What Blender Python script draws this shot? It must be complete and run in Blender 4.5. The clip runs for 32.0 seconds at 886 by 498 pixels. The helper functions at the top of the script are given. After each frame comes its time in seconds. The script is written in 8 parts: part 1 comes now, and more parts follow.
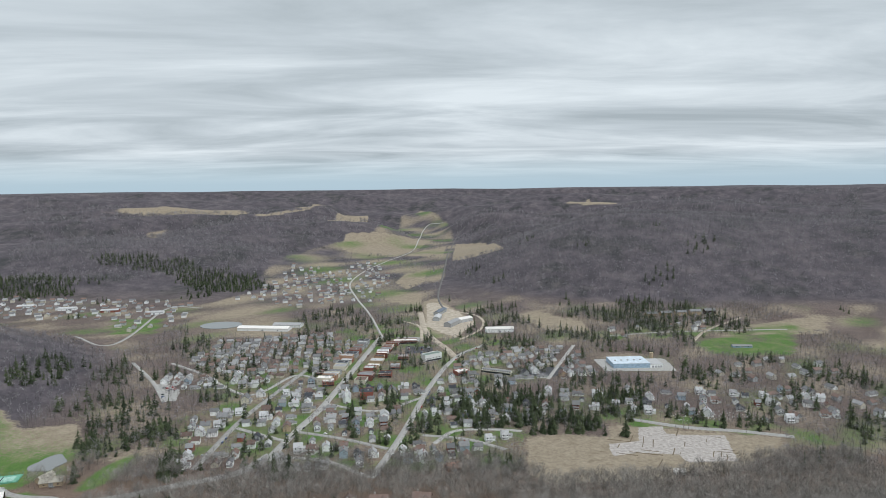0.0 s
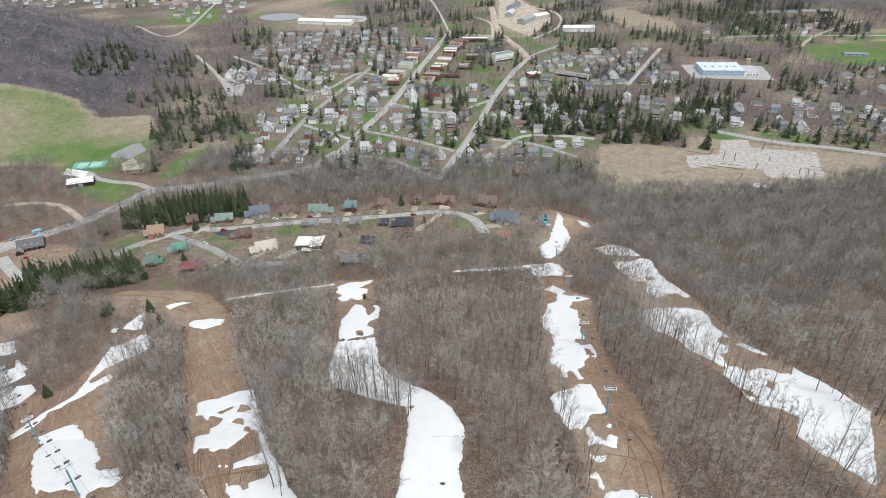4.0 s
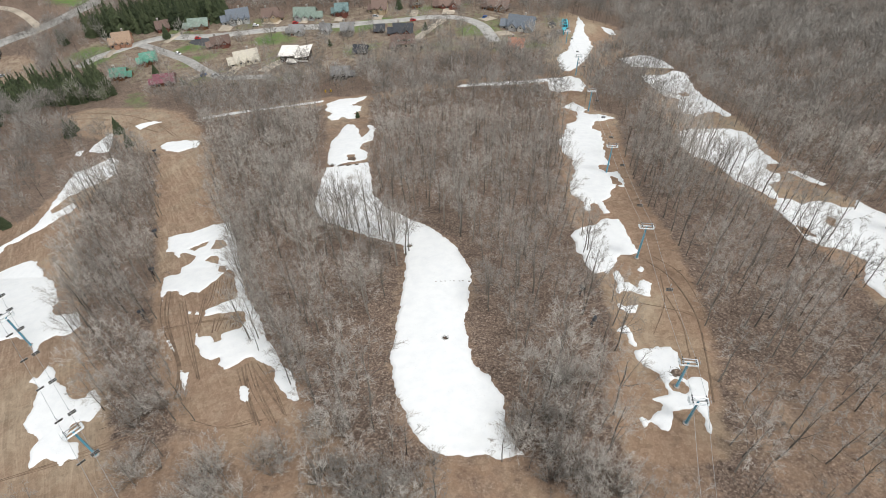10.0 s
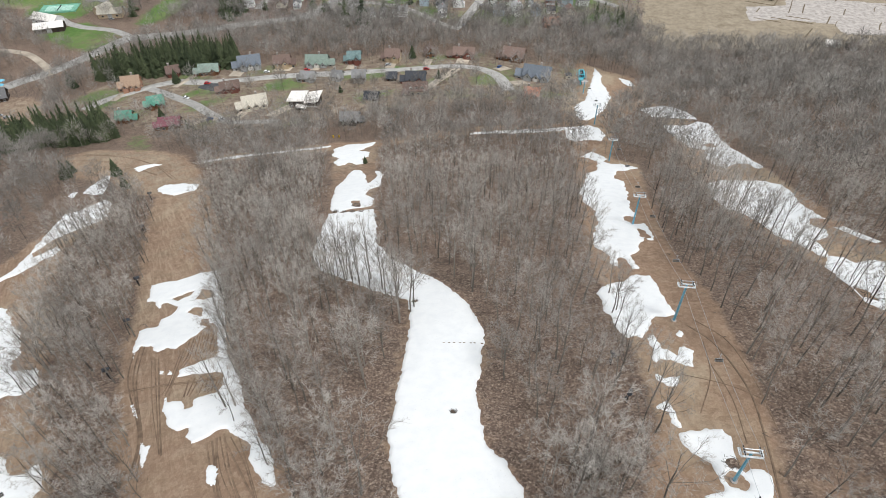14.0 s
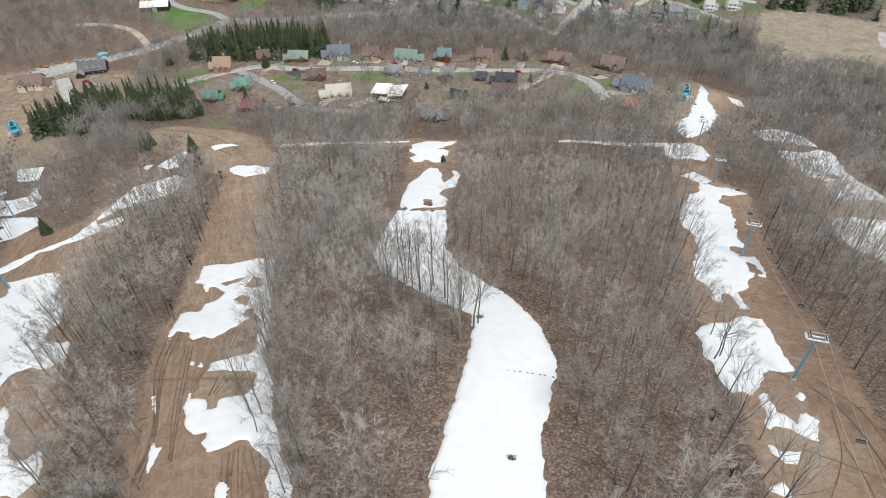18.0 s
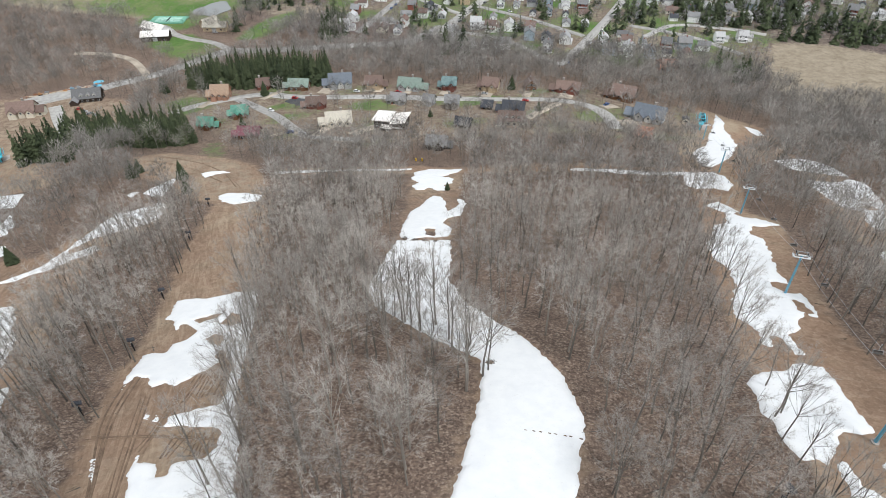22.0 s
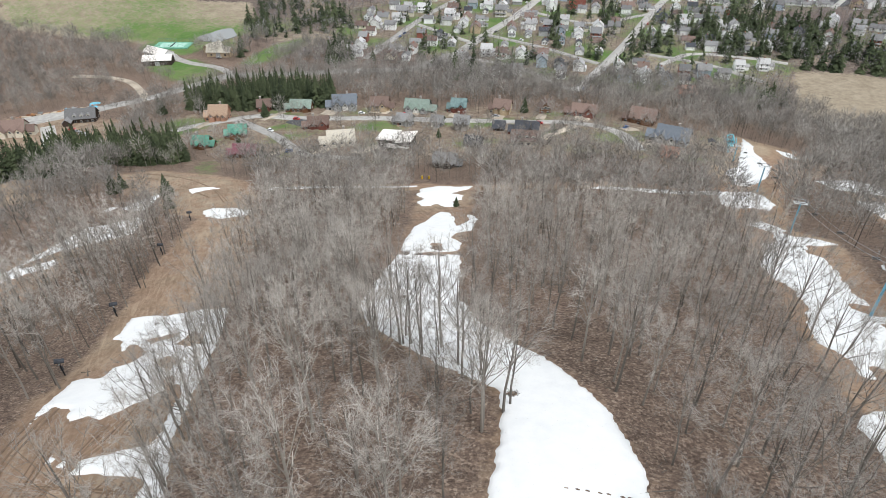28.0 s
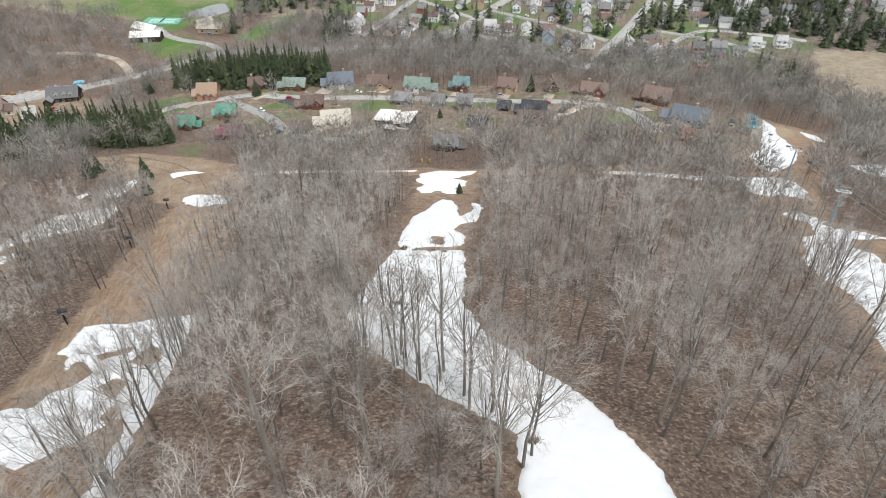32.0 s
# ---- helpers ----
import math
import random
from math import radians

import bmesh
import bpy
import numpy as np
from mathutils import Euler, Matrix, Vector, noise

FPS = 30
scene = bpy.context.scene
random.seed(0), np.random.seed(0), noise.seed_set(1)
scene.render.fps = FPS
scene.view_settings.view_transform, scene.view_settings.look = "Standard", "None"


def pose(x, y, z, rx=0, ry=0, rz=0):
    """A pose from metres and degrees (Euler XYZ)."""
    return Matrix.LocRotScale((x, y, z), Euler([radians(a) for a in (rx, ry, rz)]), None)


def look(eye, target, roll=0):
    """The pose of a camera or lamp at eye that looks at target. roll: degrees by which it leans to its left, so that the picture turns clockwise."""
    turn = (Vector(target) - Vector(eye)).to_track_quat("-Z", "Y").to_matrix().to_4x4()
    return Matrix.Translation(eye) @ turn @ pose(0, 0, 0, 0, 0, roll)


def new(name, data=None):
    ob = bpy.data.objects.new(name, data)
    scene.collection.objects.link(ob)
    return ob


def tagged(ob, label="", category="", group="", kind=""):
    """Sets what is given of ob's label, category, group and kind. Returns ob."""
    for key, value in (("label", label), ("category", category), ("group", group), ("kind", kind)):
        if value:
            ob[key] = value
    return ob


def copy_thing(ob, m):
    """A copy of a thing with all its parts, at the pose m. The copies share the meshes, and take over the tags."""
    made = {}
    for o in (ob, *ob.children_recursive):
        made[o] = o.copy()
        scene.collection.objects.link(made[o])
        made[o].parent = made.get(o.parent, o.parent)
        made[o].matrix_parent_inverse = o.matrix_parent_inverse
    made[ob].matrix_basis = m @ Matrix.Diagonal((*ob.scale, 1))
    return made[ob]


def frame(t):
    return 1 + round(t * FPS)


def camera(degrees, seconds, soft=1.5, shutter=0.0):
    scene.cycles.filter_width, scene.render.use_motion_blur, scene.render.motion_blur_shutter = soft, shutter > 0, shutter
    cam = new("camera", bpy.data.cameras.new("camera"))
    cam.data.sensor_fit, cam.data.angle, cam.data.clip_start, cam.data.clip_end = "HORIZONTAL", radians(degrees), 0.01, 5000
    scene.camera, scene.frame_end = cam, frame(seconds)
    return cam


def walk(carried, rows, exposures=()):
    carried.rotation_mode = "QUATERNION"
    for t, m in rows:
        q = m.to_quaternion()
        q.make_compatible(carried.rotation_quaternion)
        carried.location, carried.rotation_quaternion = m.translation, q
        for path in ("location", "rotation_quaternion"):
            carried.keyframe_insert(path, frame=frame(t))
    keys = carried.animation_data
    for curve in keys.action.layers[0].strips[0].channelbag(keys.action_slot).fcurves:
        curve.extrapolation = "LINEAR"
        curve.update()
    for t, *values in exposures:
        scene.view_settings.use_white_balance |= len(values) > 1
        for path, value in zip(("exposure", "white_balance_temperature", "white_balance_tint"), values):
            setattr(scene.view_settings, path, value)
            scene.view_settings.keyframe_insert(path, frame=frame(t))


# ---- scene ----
# ---- camera and walk ----
cam = camera(69.88, 32.0, soft=0.7)
PATH = [
    (0.0, look((0.00, 0.00, 300.00), (0.01, 99.46, 289.57), -0.64)),
    (0.5, look((-0.60, 4.91, 298.73), (-6.41, 104.21, 288.43), -0.53)),
    (1.0, look((-1.21, 9.80, 297.39), (-11.32, 108.77, 287.28), -0.46)),
    (1.5, look((-1.82, 14.64, 295.93), (-11.98, 113.41, 284.06), -0.53)),
    (2.0, look((-2.43, 19.45, 294.31), (-12.64, 116.96, 274.66), -0.64)),
    (2.5, look((-3.04, 24.20, 292.53), (-13.15, 119.58, 264.21), -0.73)),
    (3.0, look((-3.67, 28.88, 290.60), (-13.65, 121.19, 253.46), -0.79)),
    (3.5, look((-4.28, 33.40, 288.58), (-14.08, 122.00, 243.25), -0.86)),
    (4.0, look((-4.86, 37.62, 286.48), (-14.48, 121.60, 233.05), -0.93)),
    (4.5, look((-5.38, 41.43, 284.33), (-14.79, 120.27, 223.55), -1.01)),
    (6.5, look((-6.13, 47.48, 275.84), (-13.82, 105.89, 195.04), -1.38)),
    (7.0, look((-6.39, 49.74, 274.09), (-14.04, 107.78, 193.02), -1.42)),
    (7.5, look((-6.65, 52.31, 272.36), (-14.28, 110.30, 191.25), -1.42)),
    (8.0, look((-6.94, 55.21, 270.67), (-14.61, 113.38, 189.68), -1.44)),
    (8.5, look((-7.23, 58.37, 268.95), (-15.00, 117.12, 188.40), -1.43)),
    (9.0, look((-7.54, 61.65, 267.16), (-15.53, 122.57, 188.26), -1.40)),
    (9.5, look((-7.91, 64.92, 265.29), (-16.24, 128.64, 188.68), -1.41)),
    (10.0, look((-8.30, 68.07, 263.39), (-16.85, 133.86, 188.56), -1.41)),
    (10.5, look((-8.76, 71.09, 261.49), (-17.32, 137.45, 187.17), -1.34)),
    (11.0, look((-9.28, 73.95, 259.58), (-17.69, 140.34, 185.27), -1.25)),
    (11.5, look((-9.78, 76.54, 257.67), (-18.08, 143.04, 183.45), -1.15)),
    (12.0, look((-10.12, 78.48, 255.75), (-18.42, 145.11, 181.64), -1.08)),
    (12.5, look((-10.28, 79.68, 253.84), (-18.81, 146.24, 179.69), -1.01)),
    (13.0, look((-10.31, 80.48, 251.97), (-19.32, 146.87, 177.73), -1.02)),
    (13.5, look((-10.33, 81.36, 250.14), (-20.02, 149.29, 177.40), -1.02)),
    (14.0, look((-10.35, 82.42, 248.30), (-21.01, 154.00, 179.28), -0.99)),
    (14.5, look((-10.42, 83.58, 246.43), (-21.77, 156.07, 178.48), -1.03)),
    (16.5, look((-11.49, 89.73, 238.80), (-27.76, 161.37, 170.95), -0.98)),
    (17.0, look((-12.05, 92.06, 236.97), (-30.39, 163.19, 169.12), -0.95)),
    (17.5, look((-12.68, 94.57, 235.13), (-34.12, 164.87, 167.33), -0.91)),
    (18.0, look((-13.51, 97.36, 233.31), (-35.37, 167.52, 165.49), -0.93)),
    (18.5, look((-14.51, 100.48, 231.51), (-36.36, 170.63, 163.67), -0.93)),
    (19.0, look((-15.61, 103.70, 229.68), (-37.44, 173.92, 161.92), -0.89)),
    (19.5, look((-16.57, 106.47, 227.82), (-38.50, 176.71, 160.11), -0.90)),
    (20.0, look((-17.17, 108.39, 225.97), (-39.20, 178.55, 158.20), -0.94)),
    (20.5, look((-17.49, 109.63, 224.08), (-39.64, 179.71, 156.28), -0.96)),
    (21.0, look((-17.75, 110.51, 222.15), (-39.94, 180.49, 154.25), -0.91)),
    (21.5, look((-18.01, 111.27, 220.21), (-40.52, 182.10, 153.30), -0.88)),
    (22.0, look((-18.28, 111.95, 218.24), (-41.67, 185.56, 154.73), -0.80)),
    (22.5, look((-18.54, 112.62, 216.28), (-42.78, 188.82, 156.23), -0.75)),
    (23.0, look((-18.79, 113.31, 214.34), (-43.36, 190.29, 155.42), -0.72)),
    (23.5, look((-19.01, 114.03, 212.42), (-43.72, 191.21, 153.84), -0.70)),
    (24.0, look((-19.19, 114.78, 210.53), (-44.03, 192.02, 152.07), -0.70)),
    (24.5, look((-19.38, 115.56, 208.58), (-44.36, 192.84, 150.25), -0.76)),
    (25.0, look((-19.60, 116.45, 206.62), (-44.72, 193.70, 148.30), -0.75)),
    (25.5, look((-19.94, 117.53, 204.65), (-45.16, 194.75, 146.33), -0.77)),
    (27.5, look((-23.13, 126.46, 196.54), (-48.68, 203.68, 138.36), -0.63)),
    (28.0, look((-23.94, 128.77, 194.58), (-49.57, 205.85, 136.25), -0.64)),
    (28.5, look((-24.73, 131.06, 192.69), (-50.19, 207.15, 133.01), -0.67)),
    (29.0, look((-25.49, 133.30, 190.95), (-50.78, 208.65, 130.26), -0.69)),
    (29.5, look((-26.23, 135.51, 189.45), (-51.49, 210.76, 128.62), -0.68)),
    (30.0, look((-26.97, 137.70, 188.24), (-52.24, 212.93, 127.39), -0.66)),
    (30.5, look((-27.73, 139.89, 187.33), (-52.99, 215.16, 126.53), -0.65)),
    (31.0, look((-28.50, 142.04, 186.59), (-53.77, 217.44, 125.95), -0.65)),
    (31.5, look((-29.25, 144.16, 185.89), (-54.54, 219.64, 125.37), -0.64)),
    (32.0, look((-29.99, 146.24, 185.15), (-55.26, 221.66, 124.55), -0.63)),
]
EXPOSURES = [(0.0, 0.02, 5950, 7), (1.5, 0.02, 5950, 7), (2.0, 0.15, 5900, 8), (2.5, 0.48, 5950, 9), (3.0, 0.76, 5950, 10), (3.5, 0.54, 6050, 10), (4.0, 0.38, 6100, 10), (4.5, 0.36, 6150, 10), (6.5, 0.36, 6400, 10), (13.0, 0.38, 6250, 10), (22.0, 0.41, 6100, 10), (32.0, 0.55, 6200, 10)]
walk(cam, PATH, EXPOSURES)

# ---- sky and light ----
world = bpy.data.worlds.new("overcast sky")
scene.world = world
world.use_nodes = True
wn, wl = world.node_tree.nodes, world.node_tree.links
wn.clear()


def wnode(kind, **values):
    n = wn.new(kind)
    for k, v in values.items():
        n.inputs[k].default_value = v
    return n


sky = wn.new("ShaderNodeTexSky")
sky.sky_type, sky.sun_disc, sky.sun_elevation, sky.sun_rotation = "NISHITA", False, radians(48), radians(150)
coord = wn.new("ShaderNodeTexCoord")
split = wn.new("ShaderNodeSeparateXYZ")
wl.new(coord.outputs["Generated"], split.inputs[0])
# the cloud deck is flat, so its streaks crowd together towards the horizon
rise = wn.new("ShaderNodeMath")
rise.operation = "ADD"
rise.inputs[1].default_value = 0.07
up = wn.new("ShaderNodeMath")
up.operation = "MAXIMUM"
up.inputs[1].default_value = 0.0
wl.new(split.outputs["Z"], up.inputs[0])
wl.new(up.outputs[0], rise.inputs[0])
flat = wn.new("ShaderNodeVectorMath")
flat.operation = "DIVIDE"
wl.new(coord.outputs["Generated"], flat.inputs[0])
wl.new(rise.outputs[0], flat.inputs[1])
place = wn.new("ShaderNodeMapping")
place.inputs["Scale"].default_value = (0.36, 0.68, 0.0)
place.inputs["Rotation"].default_value = (0, 0, radians(-20))
wl.new(flat.outputs[0], place.inputs[0])
clouds = wnode("ShaderNodeTexNoise", Scale=1.05, Detail=8.0, Roughness=0.57, Distortion=0.55)
wl.new(place.outputs[0], clouds.inputs["Vector"])
deck = wn.new("ShaderNodeValToRGB")
deck.color_ramp.elements[0].position, deck.color_ramp.elements[0].color = 0.31, (0.455, 0.485, 0.492, 1)
deck.color_ramp.elements[1].position, deck.color_ramp.elements[1].color = 0.66, (0.85, 0.865, 0.855, 1)
mid = deck.color_ramp.elements.new(0.48)
mid.color = (0.63, 0.655, 0.66, 1)
wl.new(clouds.outputs["Fac"], deck.inputs[0])
# clear, pale blue strip low over the hills
strip = wn.new("ShaderNodeMapRange")
strip.interpolation_type = "SMOOTHSTEP"
for k, v in (("From Min", -0.004), ("From Max", 0.05), ("To Min", 0.0), ("To Max", 1.0)):
    strip.inputs[k].default_value = v
wl.new(split.outputs["Z"], strip.inputs["Value"])
pale = wn.new("ShaderNodeMix")
pale.data_type = "RGBA"
pale.inputs["Factor"].default_value = 0.75
pale.inputs["B"].default_value = (0.58, 0.71, 0.79, 1)
skyscale = wn.new("ShaderNodeVectorMath")
skyscale.operation = "SCALE"
skyscale.inputs["Scale"].default_value = 0.10
wl.new(sky.outputs[0], skyscale.inputs[0])
wl.new(skyscale.outputs[0], pale.inputs["A"])
whole = wn.new("ShaderNodeMix")
whole.data_type = "RGBA"
wl.new(strip.outputs[0], whole.inputs["Factor"])
wl.new(pale.outputs["Result"], whole.inputs["A"])
wl.new(deck.outputs[0], whole.inputs["B"])
back = wnode("ShaderNodeBackground", Strength=0.93)
wl.new(whole.outputs["Result"], back.inputs["Color"])
wl.new(back.outputs[0], wn.new("ShaderNodeOutputWorld").inputs[0])

sun = new("sun", bpy.data.lights.new("sun", "SUN"))
sun.data.energy, sun.data.angle, sun.data.color = 2.0, radians(14), (1.0, 0.97, 0.92)
sun.matrix_world = look((0, 0, 900), (-350, 300, 0))

# ---- materials ----
def material(name, rough=0.9, metal=0.0):
    m = bpy.data.materials.new(name)
    m.use_nodes = True
    b = m.node_tree.nodes["Principled BSDF"]
    b.inputs["Roughness"].default_value, b.inputs["Metallic"].default_value = rough, metal
    b.inputs["Specular IOR Level"].default_value = 0.25
    return m


def link(m, a, b):
    m.node_tree.links.new(a, b)


def node(m, kind, **values):
    n = m.node_tree.nodes.new(kind)
    for k, v in values.items():
        n.inputs[k].default_value = v
    return n


def noise_of(m, scale, detail=4.0, rough=0.55, coords="Object", stretch=None):
    tc = node(m, "ShaderNodeTexCoord")
    n = node(m, "ShaderNodeTexNoise", Scale=scale, Detail=detail, Roughness=rough)
    if stretch:
        mp = node(m, "ShaderNodeMapping")
        mp.inputs["Scale"].default_value = stretch
        link(m, tc.outputs[coords], mp.inputs[0])
        link(m, mp.outputs[0], n.inputs["Vector"])
    else:
        link(m, tc.outputs[coords], n.inputs["Vector"])
    return n.outputs["Fac"]


def ramp(m, fac, stops):
    r = node(m, "ShaderNodeValToRGB")
    e = r.color_ramp.elements
    while len(e) < len(stops):
        e.new(0.5)
    for el, (p, c) in zip(e, stops):
        el.position, el.color = p, (*c, 1)
    link(m, fac, r.inputs[0])
    return r.outputs[0]


def mix(m, fac, a, b, how="MIX"):
    n = node(m, "ShaderNodeMix")
    n.data_type, n.blend_type = "RGBA", how
    for v, k in ((fac, "Factor"), (a, "A"), (b, "B")):
        if isinstance(v, (int, float)):
            n.inputs[k].default_value = v
        elif isinstance(v, tuple):
            n.inputs[k].default_value = (*v, 1)
        else:
            link(m, v, n.inputs[k])
    return n.outputs["Result"]


def base(m, colour):
    link(m, colour, m.node_tree.nodes["Principled BSDF"].inputs["Base Color"])


def bump(m, fac, strength, dist=0.1):
    b = node(m, "ShaderNodeBump", Strength=strength, Distance=dist)
    link(m, fac, b.inputs["Height"])
    link(m, b.outputs[0], m.node_tree.nodes["Principled BSDF"].inputs["Normal"])


def plain(name, c, rough=0.8, metal=0.0, scale=1.5, spread=0.28, rnd=0.12):
    """Paint, metal, shingle and the like: a base colour with stains, grain and a little change from piece to piece."""
    m = material(name, rough, metal)
    n = noise_of(m, scale, 5.0, 0.6)
    lo, hi = tuple(v * (1 - spread) for v in c), tuple(min(1, v * (1 + spread)) for v in c)
    col = ramp(m, n, [(0.3, lo), (0.7, hi)])
    oi = node(m, "ShaderNodeObjectInfo")
    mr = node(m, "ShaderNodeMapRange")
    mr.inputs["To Min"].default_value, mr.inputs["To Max"].default_value = 1 - rnd, 1 + rnd
    link(m, oi.outputs["Random"], mr.inputs["Value"])
    hsv = node(m, "ShaderNodeHueSaturation")
    link(m, mr.outputs[0], hsv.inputs["Value"])
    link(m, col, hsv.inputs["Color"])
    base(m, hsv.outputs[0])
    return m


# the ground: woodland litter, worn trail, lawn and dry field, by the zones stored on the sheet
GROUND = material("leaf litter, soil and grass", 0.97)
zone = node(GROUND, "ShaderNodeAttribute")
zone.attribute_name = "zone"
zsplit = node(GROUND, "ShaderNodeSeparateColor")
link(GROUND, zone.outputs["Color"], zsplit.inputs[0])
fine, broad, grit = noise_of(GROUND, 1.7, 7, 0.78), noise_of(GROUND, 0.045, 5, 0.6), noise_of(GROUND, 0.25, 6, 0.65)
streak = noise_of(GROUND, 1.0, 6, 0.7, "Object", (0.55, 0.13, 0.1))
for n in GROUND.node_tree.nodes:
    if n.bl_idname == "ShaderNodeTexNoise" and n.outputs["Fac"] == streak:
        n.inputs["Distortion"].default_value = 1.1
patchy = noise_of(GROUND, 0.085, 6, 0.68)
tc = node(GROUND, "ShaderNodeTexCoord")


def flecks(scale):
    """Leaves, tufts and stones: a chance value for every little cell."""
    vor = node(GROUND, "ShaderNodeTexVoronoi", Scale=scale)
    link(GROUND, tc.outputs["Object"], vor.inputs["Vector"])
    sep = node(GROUND, "ShaderNodeSeparateColor")
    link(GROUND, vor.outputs["Color"], sep.inputs[0])
    return sep.outputs["Red"]


leaf, clod = flecks(2.6), flecks(0.9)
litter = mix(GROUND, 0.40, ramp(GROUND, fine, [(0.37, (0.017, 0.012, 0.009)), (0.46, (0.108, 0.078, 0.061)), (0.55, (0.244, 0.182, 0.145)), (0.64, (0.585, 0.497, 0.401))]), ramp(GROUND, grit, [(0.34, (0.038, 0.026, 0.021)), (0.5, (0.152, 0.106, 0.083)), (0.66, (0.296, 0.211, 0.163))]))
litter = mix(GROUND, 0.20, litter, ramp(GROUND, broad, [(0.35, (0.079, 0.060, 0.048)), (0.65, (0.236, 0.152, 0.112))]))
litter = mix(GROUND, 0.34, litter, ramp(GROUND, leaf, [(0.0, (0.025, 0.017, 0.014)), (0.45, (0.130, 0.090, 0.069)), (0.8, (0.255, 0.182, 0.138)), (1.0, (0.582, 0.468, 0.368))]))
swath = noise_of(GROUND, 0.038, 5, 0.6, "Object", (1.0, 0.55, 1.0))
trail = mix(GROUND, 0.5, ramp(GROUND, streak, [(0.34, (0.072, 0.050, 0.035)), (0.47, (0.220, 0.155, 0.107)), (0.68, (0.429, 0.333, 0.240))]), ramp(GROUND, fine, [(0.37, (0.043, 0.029, 0.021)), (0.47, (0.215, 0.149, 0.103)), (0.56, (0.348, 0.254, 0.180)), (0.64, (0.633, 0.517, 0.392))]))
trail = mix(GROUND, 0.40, trail, ramp(GROUND, patchy, [(0.36, (0.122, 0.084, 0.059)), (0.46, (0.296, 0.187, 0.123)), (0.56, (0.342, 0.229, 0.157)), (0.64, (0.511, 0.408, 0.294))]))
trail = mix(GROUND, 0.38, trail, ramp(GROUND, swath, [(0.38, (0.204, 0.124, 0.083)), (0.48, (0.327, 0.204, 0.137)), (0.55, (0.368, 0.264, 0.176)), (0.63, (0.511, 0.427, 0.304))]))
trail = mix(GROUND, 0.18, trail, ramp(GROUND, clod, [(0.0, (0.072, 0.047, 0.033)), (0.5, (0.265, 0.184, 0.127)), (1.0, (0.470, 0.368, 0.274))]))
# the slanting runs carry long ruts and washed streaks down the slope
turned, drawn = node(GROUND, "ShaderNodeMapping"), node(GROUND, "ShaderNodeMapping")
turned.inputs["Rotation"].default_value, drawn.inputs["Scale"].default_value = (0, 0, math.radians(-37)), (0.6, 0.065, 0.1)
link(GROUND, tc.outputs["Object"], turned.inputs[0])
link(GROUND, turned.outputs[0], drawn.inputs[0])
rills = node(GROUND, "ShaderNodeTexNoise", Scale=1.0, Detail=6.0, Roughness=0.72, Distortion=1.3)
link(GROUND, drawn.outputs[0], rills.inputs["Vector"])
place_x = node(GROUND, "ShaderNodeSeparateXYZ")
link(GROUND, tc.outputs["Object"], place_x.inputs[0])
leftward = node(GROUND, "ShaderNodeMapRange")
for k, v in (("From Min", -50.0), ("From Max", -85.0), ("To Min", 0.0), ("To Max", 0.28)):
    leftward.inputs[k].default_value = v
link(GROUND, place_x.outputs["X"], leftward.inputs["Value"])
trail = mix(GROUND, leftward.outputs[0], trail, ramp(GROUND, rills.outputs["Fac"], [(0.36, (0.075, 0.052, 0.038)), (0.45, (0.20, 0.138, 0.098)), (0.54, (0.33, 0.238, 0.17)), (0.64, (0.50, 0.40, 0.30))]))
lawn = mix(GROUND, 0.45, ramp(GROUND, grit, [(0.3, (0.05, 0.105, 0.022)), (0.7, (0.13, 0.20, 0.055))]), ramp(GROUND, broad, [(0.44, (0.085, 0.165, 0.04)), (0.62, (0.20, 0.21, 0.10))]))
field = mix(GROUND, 0.5, ramp(GROUND, grit, [(0.3, (0.19, 0.153, 0.110)), (0.7, (0.38, 0.318, 0.24))]), ramp(GROUND, patchy, [(0.35, (0.18, 0.142, 0.098)), (0.65, (0.38, 0.32, 0.24))]))


def torn(channel, soft=0.16):
    """A zone's mask with a ragged edge."""
    add = node(GROUND, "ShaderNodeMath")
    add.operation = "MULTIPLY_ADD"
    add.inputs[1].default_value = 0.9
    link(GROUND, grit, add.inputs[0])
    link(GROUND, zsplit.outputs[channel], add.inputs[2])
    mr = node(GROUND, "ShaderNodeMapRange")
    mr.inputs["From Min"].default_value, mr.inputs["From Max"].default_value = 0.95 - soft, 0.95 + soft
    link(GROUND, add.outputs[0], mr.inputs["Value"])
    return mr.outputs[0]


# far woodland from above: gap shade and a bluish haze tint mixed into its colour
canopy = mix(GROUND, 0.5, ramp(GROUND, grit, [(0.32, (0.033, 0.029, 0.033)), (0.7, (0.145, 0.125, 0.139))]), ramp(GROUND, noise_of(GROUND, 0.006, 6, 0.62), [(0.40, (0.020, 0.030, 0.022)), (0.445, (0.075, 0.067, 0.075)), (0.54, (0.099, 0.087, 0.099)), (0.68, (0.161, 0.136, 0.139))]))
canopy = mix(GROUND, 0.35, canopy, ramp(GROUND, noise_of(GROUND, 0.022, 6, 0.72), [(0.36, (0.021, 0.020, 0.024)), (0.47, (0.073, 0.064, 0.072)), (0.55, (0.140, 0.119, 0.128)), (0.66, (0.236, 0.199, 0.198))]))
far_part = node(GROUND, "ShaderNodeAttribute")
far_part.attribute_name = "canopy"
litter = mix(GROUND, far_part.outputs["Fac"], litter, canopy)
gcol = mix(GROUND, torn("Red"), litter, trail)
gcol = mix(GROUND, torn("Blue"), gcol, field)
gcol = mix(GROUND, torn("Green"), gcol, lawn)
base(GROUND, gcol)
bump(GROUND, fine, 0.9, 0.3)

